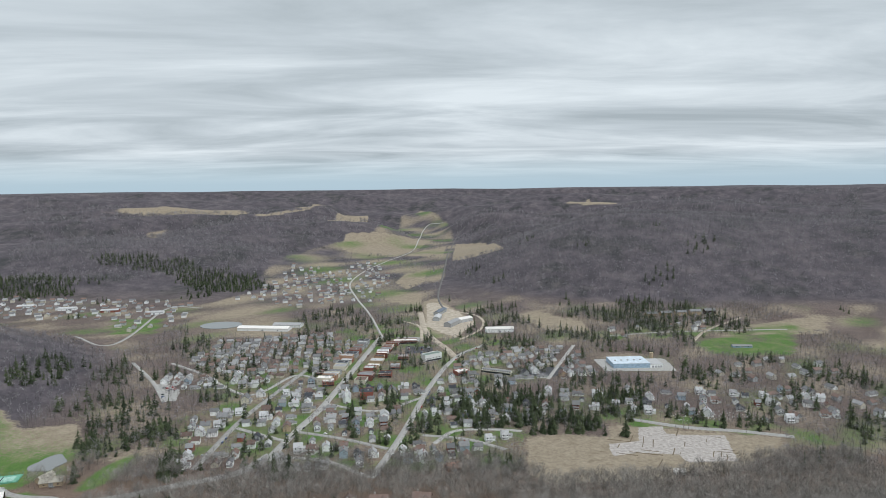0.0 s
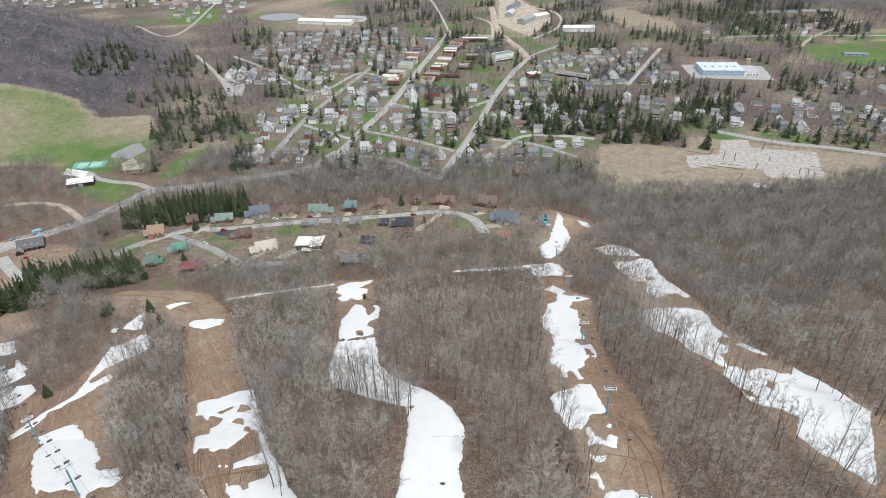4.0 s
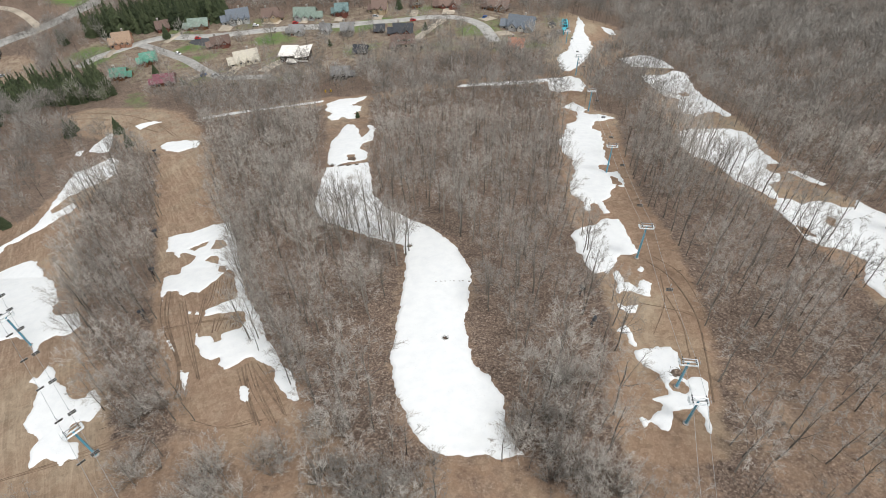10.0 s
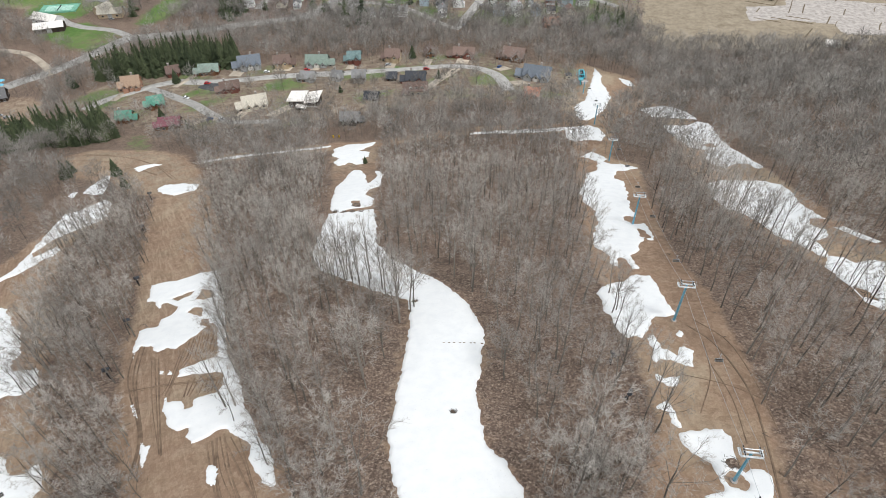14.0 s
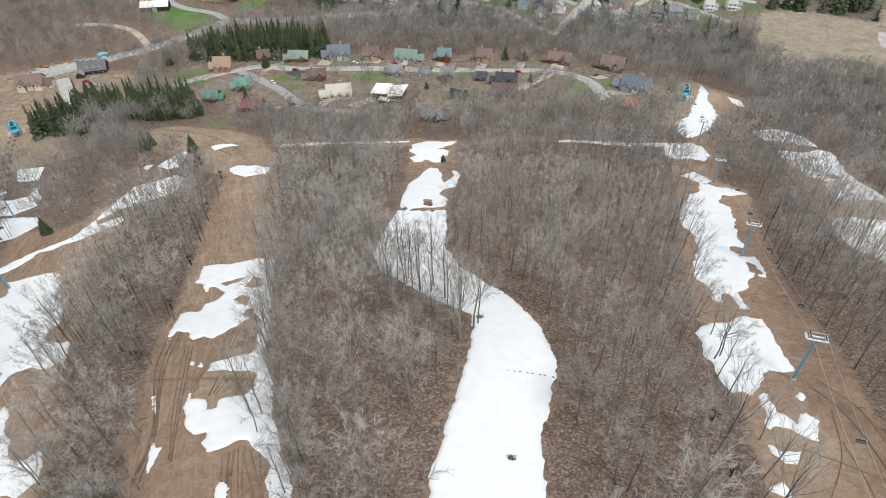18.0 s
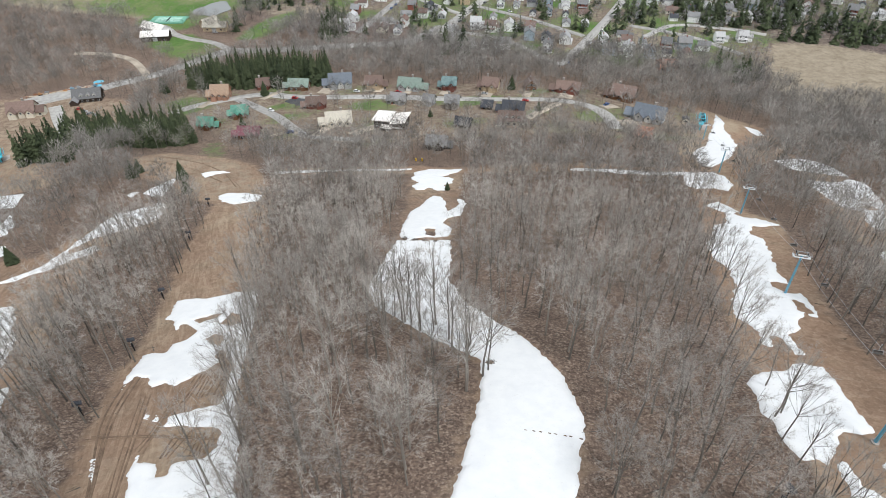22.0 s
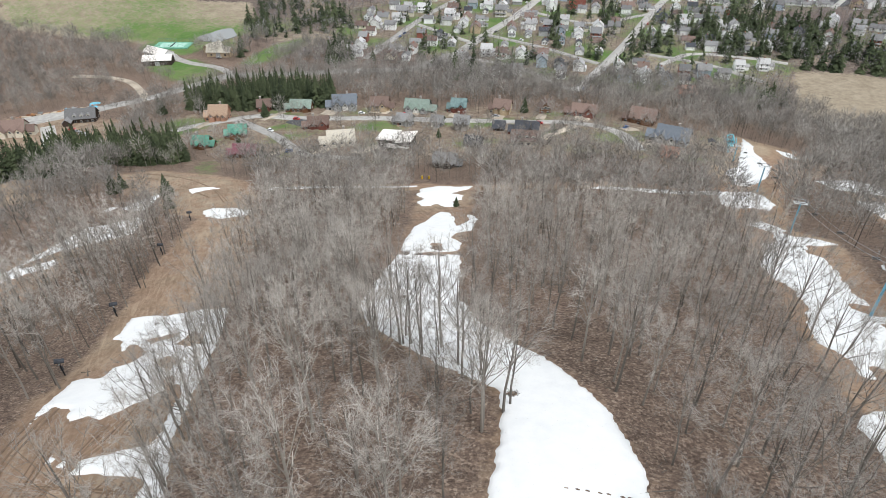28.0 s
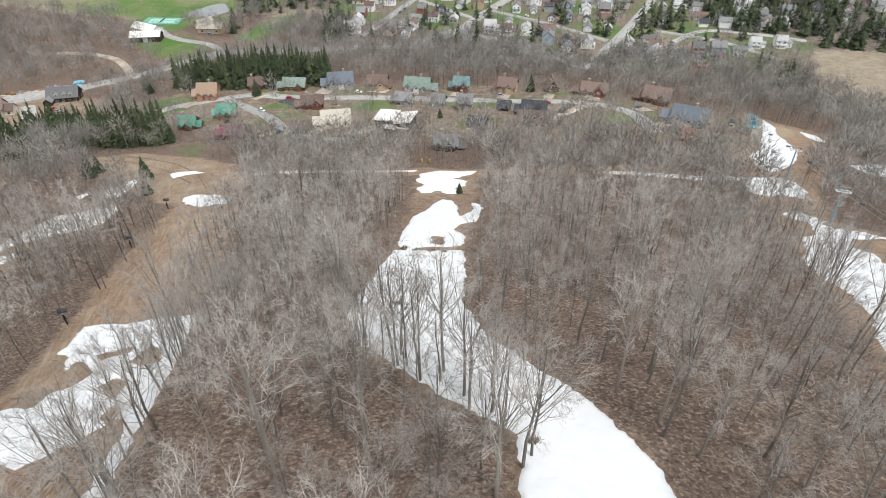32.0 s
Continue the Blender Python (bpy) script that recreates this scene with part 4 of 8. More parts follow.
AREAS = {
    "green_bank": ((-241.2, 361.5), (-250.5, 380.9), (-242.9, 389.4), (-226.6, 374.6), (-214.8, 353.4), (-221.9, 348.9)),
    "meadow": ((-712, 680), (-625, 745), (-556, 765), (-504, 729), (-454, 758), (-409, 688), (-422, 608), (-488, 610), (-527, 601), (-632, 589)),
    "lawn_court": ((-480, 598), (-477, 611), (-472, 634), (-460, 657), (-457, 675), (-454, 688), (-430, 701), (-394, 644), (-382, 610), (-413, 613), (-419, 597), (-441, 592), (-472, 592)),
    "lawn_pond": ((-365, 586), (-370, 623), (-365, 652), (-348, 689), (-332, 674), (-340, 612), (-347, 588)),
    "lawn_barn": ((-441, 561), (-425, 581), (-412, 595), (-364, 577), (-350, 558), (-369, 528), (-401, 538)),
    "dry_field": ((95, 720), (143, 730), (194, 717), (190, 684), (251, 631), (226, 600), (175, 603), (107, 585), (85, 620)),
    "lot_field": ((202, 756), (336, 724), (390, 712), (382, 680), (294, 626), (162, 595), (118, 590), (183, 679)),
    "quarry": ((-52, 1587), (-17, 1621), (36, 1454), (68, 1340), (19, 1191), (-23, 1211), (-39, 1308)),
    "vale": ((-579, 1961), (-603, 2224), (-556, 2560), (-330, 2951), (-263, 3985), (-143, 4216), (5, 3915), (54, 3691), (68, 2899), (2, 1870), (-25, 1526), (-126, 1422), (-279, 1549), (-444, 1751)),
    "field_a": ((-424.9, 2666.5), (-444.2, 2897.4), (-226.7, 3033.5), (-40.0, 3259.8), (-106.7, 2843.5), (-190.1, 2521.2), (-338.3, 2620.4)),
    "field_b": ((31.8, 2233.7), (59.7, 3000.6), (197.3, 2890.7), (202.4, 2089.1), (126.8, 2142.4)),
    "field_c": ((-147.9, 2577.0), (-84.5, 2780.1), (10.5, 2836.3), (-0.1, 2390.0)),
    "field_d": ((-144.6, 1897.9), (-126.0, 2047.7), (-55.6, 2111.9), (-54.9, 1872.3), (-103.5, 1773.5)),
    "field_e": ((-136.0, 1585.5), (-131.8, 1723.9), (-56.3, 1696.4), (-55.8, 1542.8)),
    "right_clear": ((159, 1427), (222, 1438), (295, 1322), (296, 1228), (208, 1270)),
    "right_green": ((480, 1174), (696, 1225), (605, 1057), (518, 1052), (461, 1081), (460, 1135)),
    "right_brown": ((636, 1286), (833, 1364), (743, 1207), (606, 1201)),
    "left_fields": ((-621, 1533), (-548, 1775), (-388, 1790), (-348, 1473), (-336, 1218), (-501, 1228)),
    "left_green": ((-756, 1420), (-634, 1427), (-587, 1260), (-670, 1253)),
    "far_field_a": ((-1760.8, 3279.3), (-1688.0, 3400.8), (-1742.3, 3857.0), (-1499.1, 3890.4), (-1113.6, 3645.2), (-1044.3, 3227.9), (-1483.7, 3449.0)),
    "far_field_b": ((-1157.4, 2372.0), (-1341.3, 2879.4), (-1272.8, 2949.0), (-1289.1, 2894.0)),
    "far_field_c": ((-884.7, 3779.8), (-851.7, 4201.2), (-725.2, 4223.8), (-788.4, 3800.4)),
    "far_field_d": ((-555.4, 3033.8), (-595.3, 3857.8), (-466.3, 3988.8), (-413.0, 3059.6)),
    "far_field_e": ((743.8, 3801.1), (938.8, 4107.9), (1044.5, 3750.9), (892.5, 3757.1)),
    "far_field_f": ((-960.6, 3235.7), (-992.1, 3675.6), (-818.7, 3784.3), (-838.6, 3325.0)),
    "slab": ((186, 700), (223, 706), (236, 749), (267, 751), (265, 729), (283, 724), (331, 721), (313, 647), (258, 645), (255, 667), (210, 672), (182, 664)),
    "rubble": ((192, 704), (261, 702), (248, 646), (205, 617), (183, 656)),
}
GROVES = {
    "conifer_a": ((-1294, 1603), (-1338, 1779), (-1305, 1894), (-1115, 1876), (-1021, 1708), (-1153, 1655)),
    "conifer_b": ((-1157, 2076), (-1036, 2109), (-899, 2097), (-546, 1967), (-483, 1792), (-628, 1737), (-891, 1976), (-1092, 2015)),
    "conifer_c": ((-596, 814), (-620, 882), (-593, 970), (-516, 945), (-544, 882), (-578, 804)),
    "conifer_d": ((356, 1377), (419, 1489), (476, 1441), (541, 1461), (566, 1402), (434, 1302), (359, 1300)),
    "conifer_e": ((414, 1270), (476, 1331), (600, 1349), (579, 1297), (451, 1228), (404, 1204)),
    "plantation": ((-352.7, 384.5), (-308.8, 395.8), (-278.8, 404.3), (-253.2, 378.3), (-266, 370.5), (-288.2, 368.2), (-315.4, 361.4), (-339.4, 364.1)),
    "belt": ((-339.4, 489.8), (-293.1, 518.9), (-238, 524.7), (-224.8, 497.6), (-267.5, 484.2), (-325, 474.2)),
    "pine_a": ((-3, 789), (22, 842), (66, 856), (139, 860), (148, 819), (98, 742), (60, 740), (34, 738), (0, 762)),
    "pine_b": ((99, 751), (149, 781), (203, 772), (196, 738), (97, 724)),
    "pine_c": ((195, 833), (251, 879), (279, 848), (237, 752), (219, 786), (189, 784)),
    "pine_d": ((-82, 846), (-70, 858), (-61, 785), (-74, 784)),
    "pine_e": ((-128, 800), (-119, 811), (-103, 719), (-113, 718)),
    "pine_f": ((-31, 750), (-22, 788), (3, 851), (11, 830), (-19, 734)),
    "pine_g": ((-295, 619), (-306, 665), (-293, 675), (-268, 614), (-279, 605)),
    "pine_h": ((-386, 610), (-382, 627), (-371, 612), (-376, 600)),
    "pine_i": ((-419, 694), (-402, 702), (-392, 684), (-406, 673)),
    "pine_j": ((-437, 630), (-430, 634), (-421, 620), (-427, 616)),
    "pine_k": ((-373, 731), (-348, 774), (-334, 745), (-361, 716)),
    "pine_l": ((-181, 629), (-170, 646), (-154, 614), (-170, 600)),
    "pine_m": ((-337, 551), (-330, 556), (-322, 542), (-329, 539)),
    "pine_n": ((-358, 473), (-349, 480), (-338, 464), (-349, 462)),
    "pine_o": ((-365, 438), (-348, 446), (-337, 431), (-352, 424)),
    "pine_p": ((201, 717), (221, 751), (218, 723), (205, 709)),
    "pine_q": ((62, 633), (75, 651), (75, 620), (63, 616)),
}
YARDS = []
for _x, _y, _r in (
    (-242.6, 485.5, 13),
    (-216.1, 498.0, 15),
    (-191.5, 501.4, 12),
    (-165.1, 503.4, 14),
    (-138.2, 509.6, 11),
    (-110.3, 517.5, 12),
    (-84.6, 530.2, 11),
    (-58.1, 528.4, 14),
    (-212.5, 453.2, 12),
    (-182.7, 424.6, 14),
    (-148.6, 425.4, 16),
    (-142.0, 476.2, 9),
    (-124.8, 471.4, 10),
    (-102.6, 474.4, 9),
    (-84.5, 469.2, 13),
    (-105.8, 429.9, 10),
    (-80.3, 443.4, 14),
    (-109.6, 391.2, 11),
    (-162.7, 473.7, 11),
    (-292.4, 462.6, 13),
    (-272.0, 485.6, 11),
    (-256.4, 431.2, 11),
    (-267.0, 409.4, 11),
    (-226.3, 394.7, 12), (-228, 378, 12), (-212, 384, 9),
    (-395.8, 446.4, 16),
    (-419.4, 410.7, 15),
    (-20.6, 530.4, 15),
    (-2.8, 486.2, 16),
    (-5.9, 444.7, 10),
    (26, 491, 14), (29, 105, 10), (-350, 345, 22),
):
    YARDS.append((_x, _y - 2, _r * 0.92 + 0.5))


# ---- the ground: one sheet to the horizon ----
def steps(*runs):
    out = []
    for a, b, s in runs:
        out += list(np.arange(a, b, s))
    return np.array(out + [runs[-1][1]], float)


GX = steps((-4900, -1400, 70), (-1400, -480, 23), (-480, -330, 8), (-330, -150, 5), (-150, 130, 4), (130, 430, 8), (430, 1400, 23), (1400, 4900, 70))
GY = steps((-700, 50, 40), (50, 340, 4), (340, 540, 5), (540, 780, 7), (780, 1320, 12), (1320, 2600, 28), (2600, 4750, 28), (4750, 4900, 50))
MX, MY = np.meshgrid(GX, GY, indexing="ij")
MZ = height(MX, MY)
NY = len(GY)
ii, jj = np.meshgrid(np.arange(len(GX) - 1), np.arange(NY - 1), indexing="ij")
corner0 = (ii * NY + jj).ravel()
gmesh = mesh_of("ground", np.stack([MX, MY, MZ], -1).reshape(-1, 3), np.stack([corner0, corner0 + NY, corner0 + NY + 1, corner0 + 1], 1), GROUND, smooth=True)
ground = tagged(new("ground", gmesh), "brown leaf litter, worn dirt runs, lawns and dry fields", "ground", kind="structure")


def soft_mask(names, table, width):
    out = np.zeros(MX.shape)
    for n in names:
        out = np.maximum(out, ss(-width, width, edge_distance(MX, MY, table[n])))
    return out


RUNS = [k for k in CLEAR]
VILLAGE_GROUND = [(-330, 425), (-330, 470), (-260, 500), (-60, 545), (30, 540), (45, 440), (-40, 425), (-160, 380), (-240, 385), (-290, 415)]
red = np.zeros(MX.shape)
for n in RUNS:
    red = np.maximum(red, ss(-4, 4, edge_distance(MX, MY, CLEAR[n])) * (0.6 if n == "plateau" else 0.58 if n in ("main_clear", "lodge_ground") else 1.0))
red = np.maximum(red, 0.5 * ss(30, 50, MX) * ss(175, 135, MY))
red = np.maximum(red, 0.75 * soft_mask(["quarry", "rubble"], AREAS, 12))
town = np.zeros(MX.shape)
for line, reach in ((ROADS["street_a"][:5], 190), (ROADS["street_b"], 150), (ROADS["left_street_b"], 120), (ROADS["back_st"], 90), (ROADS["highway"][6:], 60), (ROADS["loop_road"], 30), (ROADS["right_road"], 70), (ROADS["highway_right"], 60)):
    town = np.maximum(town, ss(reach, reach * 0.4, line_distance(MX, MY, line)))
town *= ss(585, 640, MY + 0.2 * MX)
green = town * (0.45 + 0.38 * wave(MX, MY, 17, 2.2))
green = np.maximum(green, soft_mask(["lawn_court", "lawn_pond", "lawn_barn", "right_green", "left_green"], AREAS, 8) * (0.66 + 0.25 * wave(MX, MY, 22, 1.9)))
green = np.maximum(green, 0.5 * soft_mask(["green_bank"], AREAS, 8))
green = np.maximum(green, soft_mask(["meadow"], AREAS, 15) * (0.50 + 0.22 * wave(MX, MY, 40, 0.2)))
green = np.maximum(green, 0.6 * ss(40, 20, line_distance(MX, MY, ROADS["loop_road"])) * ss(-0.1, 0.6, wave(MX, MY, 15, 1.2)))
blue = soft_mask(["meadow", "dry_field", "lot_field", "quarry", "field_a", "field_b", "field_c", "field_d", "field_e", "right_clear", "far_field_a", "far_field_b", "far_field_c", "far_field_d", "far_field_e", "far_field_f", "right_brown"], AREAS, 10)
green *= 1 - soft_mask(["dry_field", "lot_field", "rubble"], AREAS, 6)
village = ss(-12, 12, edge_distance(MX, MY, VILLAGE_GROUND))
floor = ss(16, 7, MZ) * ss(620, 680, MY) * ss(1900, 1500, MY) * ss(900, 600, np.abs(MX + 50) - 0.25 * MY)
blue = np.maximum(blue, np.maximum(floor * (0.36 + 0.3 * wave(MX, MY, 35, 0.8)), np.maximum(0.46 * town, 0.45 * village)))
green = np.maximum(green, floor * (0.24 + 0.32 * wave(MX, MY, 48, 2.9)) * (1 - soft_mask(["dry_field", "lot_field", "rubble", "quarry"], AREAS, 6)))
green = np.maximum(green, village * (0.27 + 0.28 * wave(MX, MY, 12, 0.5)))
blue = np.maximum(blue, soft_mask(["vale"], AREAS, 25) * (0.47 + 0.3 * wave(MX, MY, 55, 2.0)))
green = np.maximum(green, soft_mask(["vale"], AREAS, 25) * (0.30 + 0.34 * wave(MX, MY, 70, 0.6)))
blue = np.maximum(blue, soft_mask(["left_fields"], AREAS, 15) * (0.5 + 0.3 * wave(MX, MY, 60, 1.0)))
blue = np.maximum(blue, 0.45 * soft_mask(["dirt_bench", "lift_yard", "lodge_ground"], CLEAR, 6))
green = np.maximum(green, 0.5 * ss(13, 5, np.hypot(MX - 31, MY - 103)))
layer = gmesh.color_attributes.new("zone", "FLOAT_COLOR", "POINT")
layer.data.foreach_set("color", np.stack([red, green, blue, np.ones(MX.shape)], -1).astype(np.float32).ravel())
# where the far woodland colour, with its painted shade and haze, replaces the litter
shade = gmesh.attributes.new("canopy", "FLOAT", "POINT")
shade.data.foreach_set("value", (np.maximum(np.maximum(ss(1250, 1500, MY), ss(700, 1000, np.abs(MX))), np.maximum(ss(12, 20, MZ), 0.75)) * ss(600, 720, MY) * (1 - np.maximum(0.65 * town, 0.4 * floor))).astype(np.float32).ravel())

# ---- the snow that is left on the runs ----
for k, (name, outline) in enumerate(SNOW.items()):
    small = len(outline) < 9
    far = outline[0][1] > 280
    thick = 0.25 if small else 0.36 if name == "left_f" else 0.42
    patch("snow_patch", outline, SNOWM, thick, 0.55 if not far else 0.8, 0.22 if small else 0.45 if name == "main_run" else 0.38 if not far else 0.6, "thin remnant of melting snow on the dirt run" if small else "broad ragged patch of wet white snow on the run", "snow", seed=k * 0.7, edge=0.9, holes=THAWED.get(name, ()))
patch("snow_patch", [(-172, 334), (-122, 350), (-110, 354), (-110, 350), (-122, 346), (-171, 330)], SNOWM, 0.25, 0.6, 0.5, "narrow strip of snow along the cross track", "snow", seed=3.3)
patch("snow_patch", [(-38, 371), (-15, 377), (18, 384), (18, 379), (-14, 372), (-38, 368)], SNOWM, 0.25, 0.6, 0.5, "narrow strip of snow along the cross track", "snow", seed=5.3)

# ---- roads ----
WIDE = {"highway": 14, "street_a": 9.5, "street_b": 8, "left_street_b": 7, "far_street": 5, "highway_right": 9, "rail": 5, "quarry_road": 12, "loop_road": 9, "branch_road": 6.5, "pond_drive": 7, "lodge_drive": 9}
LINES = dict(ROADS)
LINES["far_street"] = LINES["street_a"][4:]
LINES["street_a"] = LINES["street_a"][:5]
for n, line in LINES.items():
    pale = n in ("quarry_road", "quarry_loop", "rail", "far_left_road", "creek_road", "right_road_b")
    far = line[0][1] > 1100
    ribbon("road" if n != "rail" else "railway_bed", line, WIDE.get(n, 6.0), BALLAST if n == "rail" else GRAVEL if pale else ASPHALT, 0.3 if line[0][1] > 590 else 0.15, 14.0 if far else 5.0, "pale gravel track" if pale else "worn pale asphalt road through the valley")

# ruts and drains worn into the runs
RUT = plain("wet dark dirt", (0.19, 0.132, 0.092), 0.95, 0, 0.5, 0.35)
for line, wide in (
    (((-91.2, 171.8), (-86.8, 158.8), (-85.6, 154.2)), 2),
    (((-105.6, 173.7), (-97, 158.8), (-83.8, 141.6), (-77.9, 130.9)), 2),
    (((-63.2, 142.4), (-57.6, 135), (-50.9, 127.3)), 2),
    (((-65.5, 142.3), (-59.8, 133.5), (-53.4, 125.2)), 2),
    (((-67.3, 141.1), (-61.5, 131.9), (-55.9, 124.4)), 2),
    (((-92.1, 178), (-88.9, 168), (-87.7, 164.4)), 2),
    (((-90, 180.7), (-85.9, 169.9)), 2),
    (((-87.5, 180.6), (-83.8, 170.9)), 2),
    (((-75.9, 161.8), (-74.4, 156.1)), 2),
    (((-78.2, 160.9), (-76.7, 155.1)), 2),
    (((-81.6, 160.5), (-79.6, 153.7)), 2),
    (((-97, 168.2), (-85.3, 150.7), (-75.8, 137)), 2),
    (((-97.5, 154.6), (-87.9, 157.6), (-74.3, 160.5)), 1.4),
    (((33.2, 188.8), (38.4, 180.2), (41.1, 166.4), (41, 153), (39.7, 137.8)), 2),
    (((36.1, 191.6), (41.7, 182.2), (44.2, 168.5), (43.9, 155.6)), 2),
    (((28.8, 169.9), (37.8, 166.5), (46, 162.2)), 1.4),
    (((36.3, 173.6), (37.1, 162.5), (37.6, 151.2)), 2),
    (((36.5, 182.3), (35.1, 169.6), (30.3, 158.5)), 2),
    (((-113, 104), (-98, 111), (-86, 118), (-78, 122)), 1.1),
    (((-72, 124), (-64, 123), (-56, 126)), 1.0),
    (((-258, 352), (-228, 344), (-200, 331), (-178, 312)), 1.6),
    (((-252, 340), (-222, 334), (-192, 318)), 1.2),
):
    for shift in (-0.75, 0.0, 0.8) if line[0][0] < 0 else (0.0,):
        furrow = [(px + shift + 0.5 * math.sin(k * 2.1 + px + shift), py + 0.3 * shift + 0.6 * math.sin(k * 1.7 + 2 * shift)) for k, (px, py) in enumerate(line)]
        ribbon("wheel_rut", furrow, wide * (0.15 + 0.05 * math.sin(7 * shift + line[0][0])), RUT, 0.06, 1.5, "dark rut worn into the dirt run", "structure", "rut")


# ---- trees ----
def sliver(a, b, r):
    """A thin two-sided twig from a to b: one triangle."""
    d = b - a
    s = np.cross(d, np.random.normal(size=3))
    s = s / (np.linalg.norm(s) + 1e-9) * r
    return [a - s, a + s, b]


def limb(a, b, r0, r1, sides):
    d = (b - a) / (np.linalg.norm(b - a) + 1e-9)
    u = np.cross(d, (0.3, 0.9, 0.2))
    u /= np.linalg.norm(u) + 1e-9
    w = np.cross(d, u)
    k = np.arange(sides) * 2 * math.pi / sides
    ring = np.outer(np.cos(k), u) + np.outer(np.sin(k), w)
    v = np.concatenate([a + ring * r0, b + ring * r1])
    n = np.arange(sides)
    m = (n + 1) % sides
    return v, np.concatenate([np.stack([n, m, n + sides], 1), np.stack([m, m + sides, n + sides], 1)])


def bare_tree(seed, tall, limbs, boughs, twigs, sprays, fine=True):
    """A leafless hardwood: a long clear bole, limbs that rise and fan out, boughs along them, twigs and fine sprays at their ends.
    Returns trunk and crown as (verts, tris)."""
    rs = np.random.RandomState(seed)
    np.random.seed(seed + 99)
    trunk, crown = ([], [], [0]), ([], [], [0])

    def add(to, piece):
        v, f = piece
        to[1].append(np.asarray(f) + to[2][0])
        to[0].append(np.asarray(v))
        to[2][0] += len(v)

    def unit(v):
        return v / (np.linalg.norm(v) + 1e-9)

    def bent(to, pts, r0, r1, solid):
        """A tapering limb along a few points, as a three-sided pipe or a thin blade."""
        n = len(pts) - 1
        for i in range(n):
            ra, rb = r0 + (r1 - r0) * i / n, r0 + (r1 - r0) * (i + 1) / n
            if solid:
                add(to, limb(pts[i], pts[i + 1], ra, rb, 3))
            else:
                side = unit(np.cross(pts[i + 1] - pts[i], rs.normal(size=3)))
                if i < n - 1:
                    add(to, ([pts[i] - side * ra, pts[i] + side * ra, pts[i + 1] + side * rb, pts[i + 1] - side * rb], [[0, 1, 2], [0, 2, 3]]))
                else:
                    add(to, ([pts[i] - side * ra, pts[i] + side * ra, pts[i + 1]], [[0, 1, 2]]))

    k = tall / 18
    lean = rs.normal(0, 0.022, 2)
    top = tall * rs.uniform(0.84, 0.92)
    levels = np.array([-0.7, 0.2 * tall, 0.42 * tall, 0.62 * tall, 0.8 * tall, top])
    wander = np.cumsum(rs.normal(0, 0.16 * k, (6, 2)), 0)
    stem = [np.array([lean[0] * z + w[0] - wander[0, 0], lean[1] * z + w[1] - wander[0, 1], z]) for z, w in zip(levels, wander)]
    girth = np.array([0.19, 0.15, 0.125, 0.09, 0.05, 0.014]) * k
    for i in range(5):
        add(trunk, limb(stem[i], stem[i + 1], girth[i], girth[i + 1], 6 if fine and i < 3 else 4 if fine else 3))

    def on_stem(z):
        i = min(4, max(0, int(np.searchsorted(levels, z)) - 1))
        return stem[i] + (stem[i + 1] - stem[i]) * (z - levels[i]) / (levels[i + 1] - levels[i])

    spread = tall * rs.uniform(0.21, 0.29)
    heart = on_stem(0.56 * tall)
    tips = []
    for i in range(limbs):
        t = math.sqrt((i + rs.uniform(0.1, 0.9)) / limbs)
        ang = i * 2.4 + rs.uniform(-0.5, 0.5)
        out = np.array([math.cos(ang), math.sin(ang), 0])
        a = on_stem(tall * (0.60 - 0.22 * t + rs.uniform(-0.05, 0.05)))
        d = on_stem(0.6 * tall) + out * spread * t * rs.uniform(0.8, 1.12)
        d[2] = tall * (0.60 + 0.36 * math.sqrt(1 - 0.86 * t * t)) * rs.uniform(0.93, 1.04)
        b = a + (d - a) * 0.36 + out * spread * 0.10 * t + rs.normal(0, 0.15 * k, 3)
        c = a + (d - a) * 0.70 + out * spread * 0.09 * t + rs.normal(0, 0.2 * k, 3)
        bent(trunk, [a, b, c, d], 0.05 * k * (0.6 + 0.5 * t), 0.012 * k, fine)
        for j in range(boughs):
            u = rs.uniform(0.32, 1.0)
            p = a + (b - a) * u / 0.36 if u < 0.36 else b + (c - b) * (u - 0.36) / 0.34 if u < 0.7 else c + (d - c) * (u - 0.7) / 0.3
            way = unit(unit(p - heart) * 1.0 + rs.normal(0, 0.6, 3) + (0, 0, 0.08))
            size = tall * rs.uniform(0.06, 0.115) * (1.15 - 0.45 * u)
            q = p + way * size * 0.55
            r = q + unit(way + np.array([0, 0, 0.22]) + rs.normal(0, 0.3, 3)) * size * 0.5
            bent(crown, [p, q, r], 0.026 * k, 0.011 * k, False)
            tips += [(p, q), (q, r), (q, r)]
        tips += [(c, d), (c, d)]
    for z in np.linspace(0.7, 0.95, 3):
        p = on_stem(min(z * tall, top - 0.1))
        for j in range(2):
            q = p + unit(np.append(rs.normal(size=2), 1.3)) * tall * 0.08
            bent(crown, [p, q], 0.022 * k, 0.006 * k, False)
            tips.append((p, q))
    w = 0.0115 if fine else 0.0205
    ends = []
    for i in range(twigs):
        p, q = tips[rs.randint(len(tips))]
        r = p + (q - p) * rs.uniform(0.2, 1.0)
        d = unit(unit(q - p) * 0.5 + unit(r - heart) * 0.8 + rs.normal(0, 0.6, 3))
        e = r + d * tall * rs.uniform(0.03, 0.065)
        add(crown, (sliver(r, e, w * rs.uniform(0.9, 1.5)), [[0, 1, 2]]))
        ends.append((r, e))
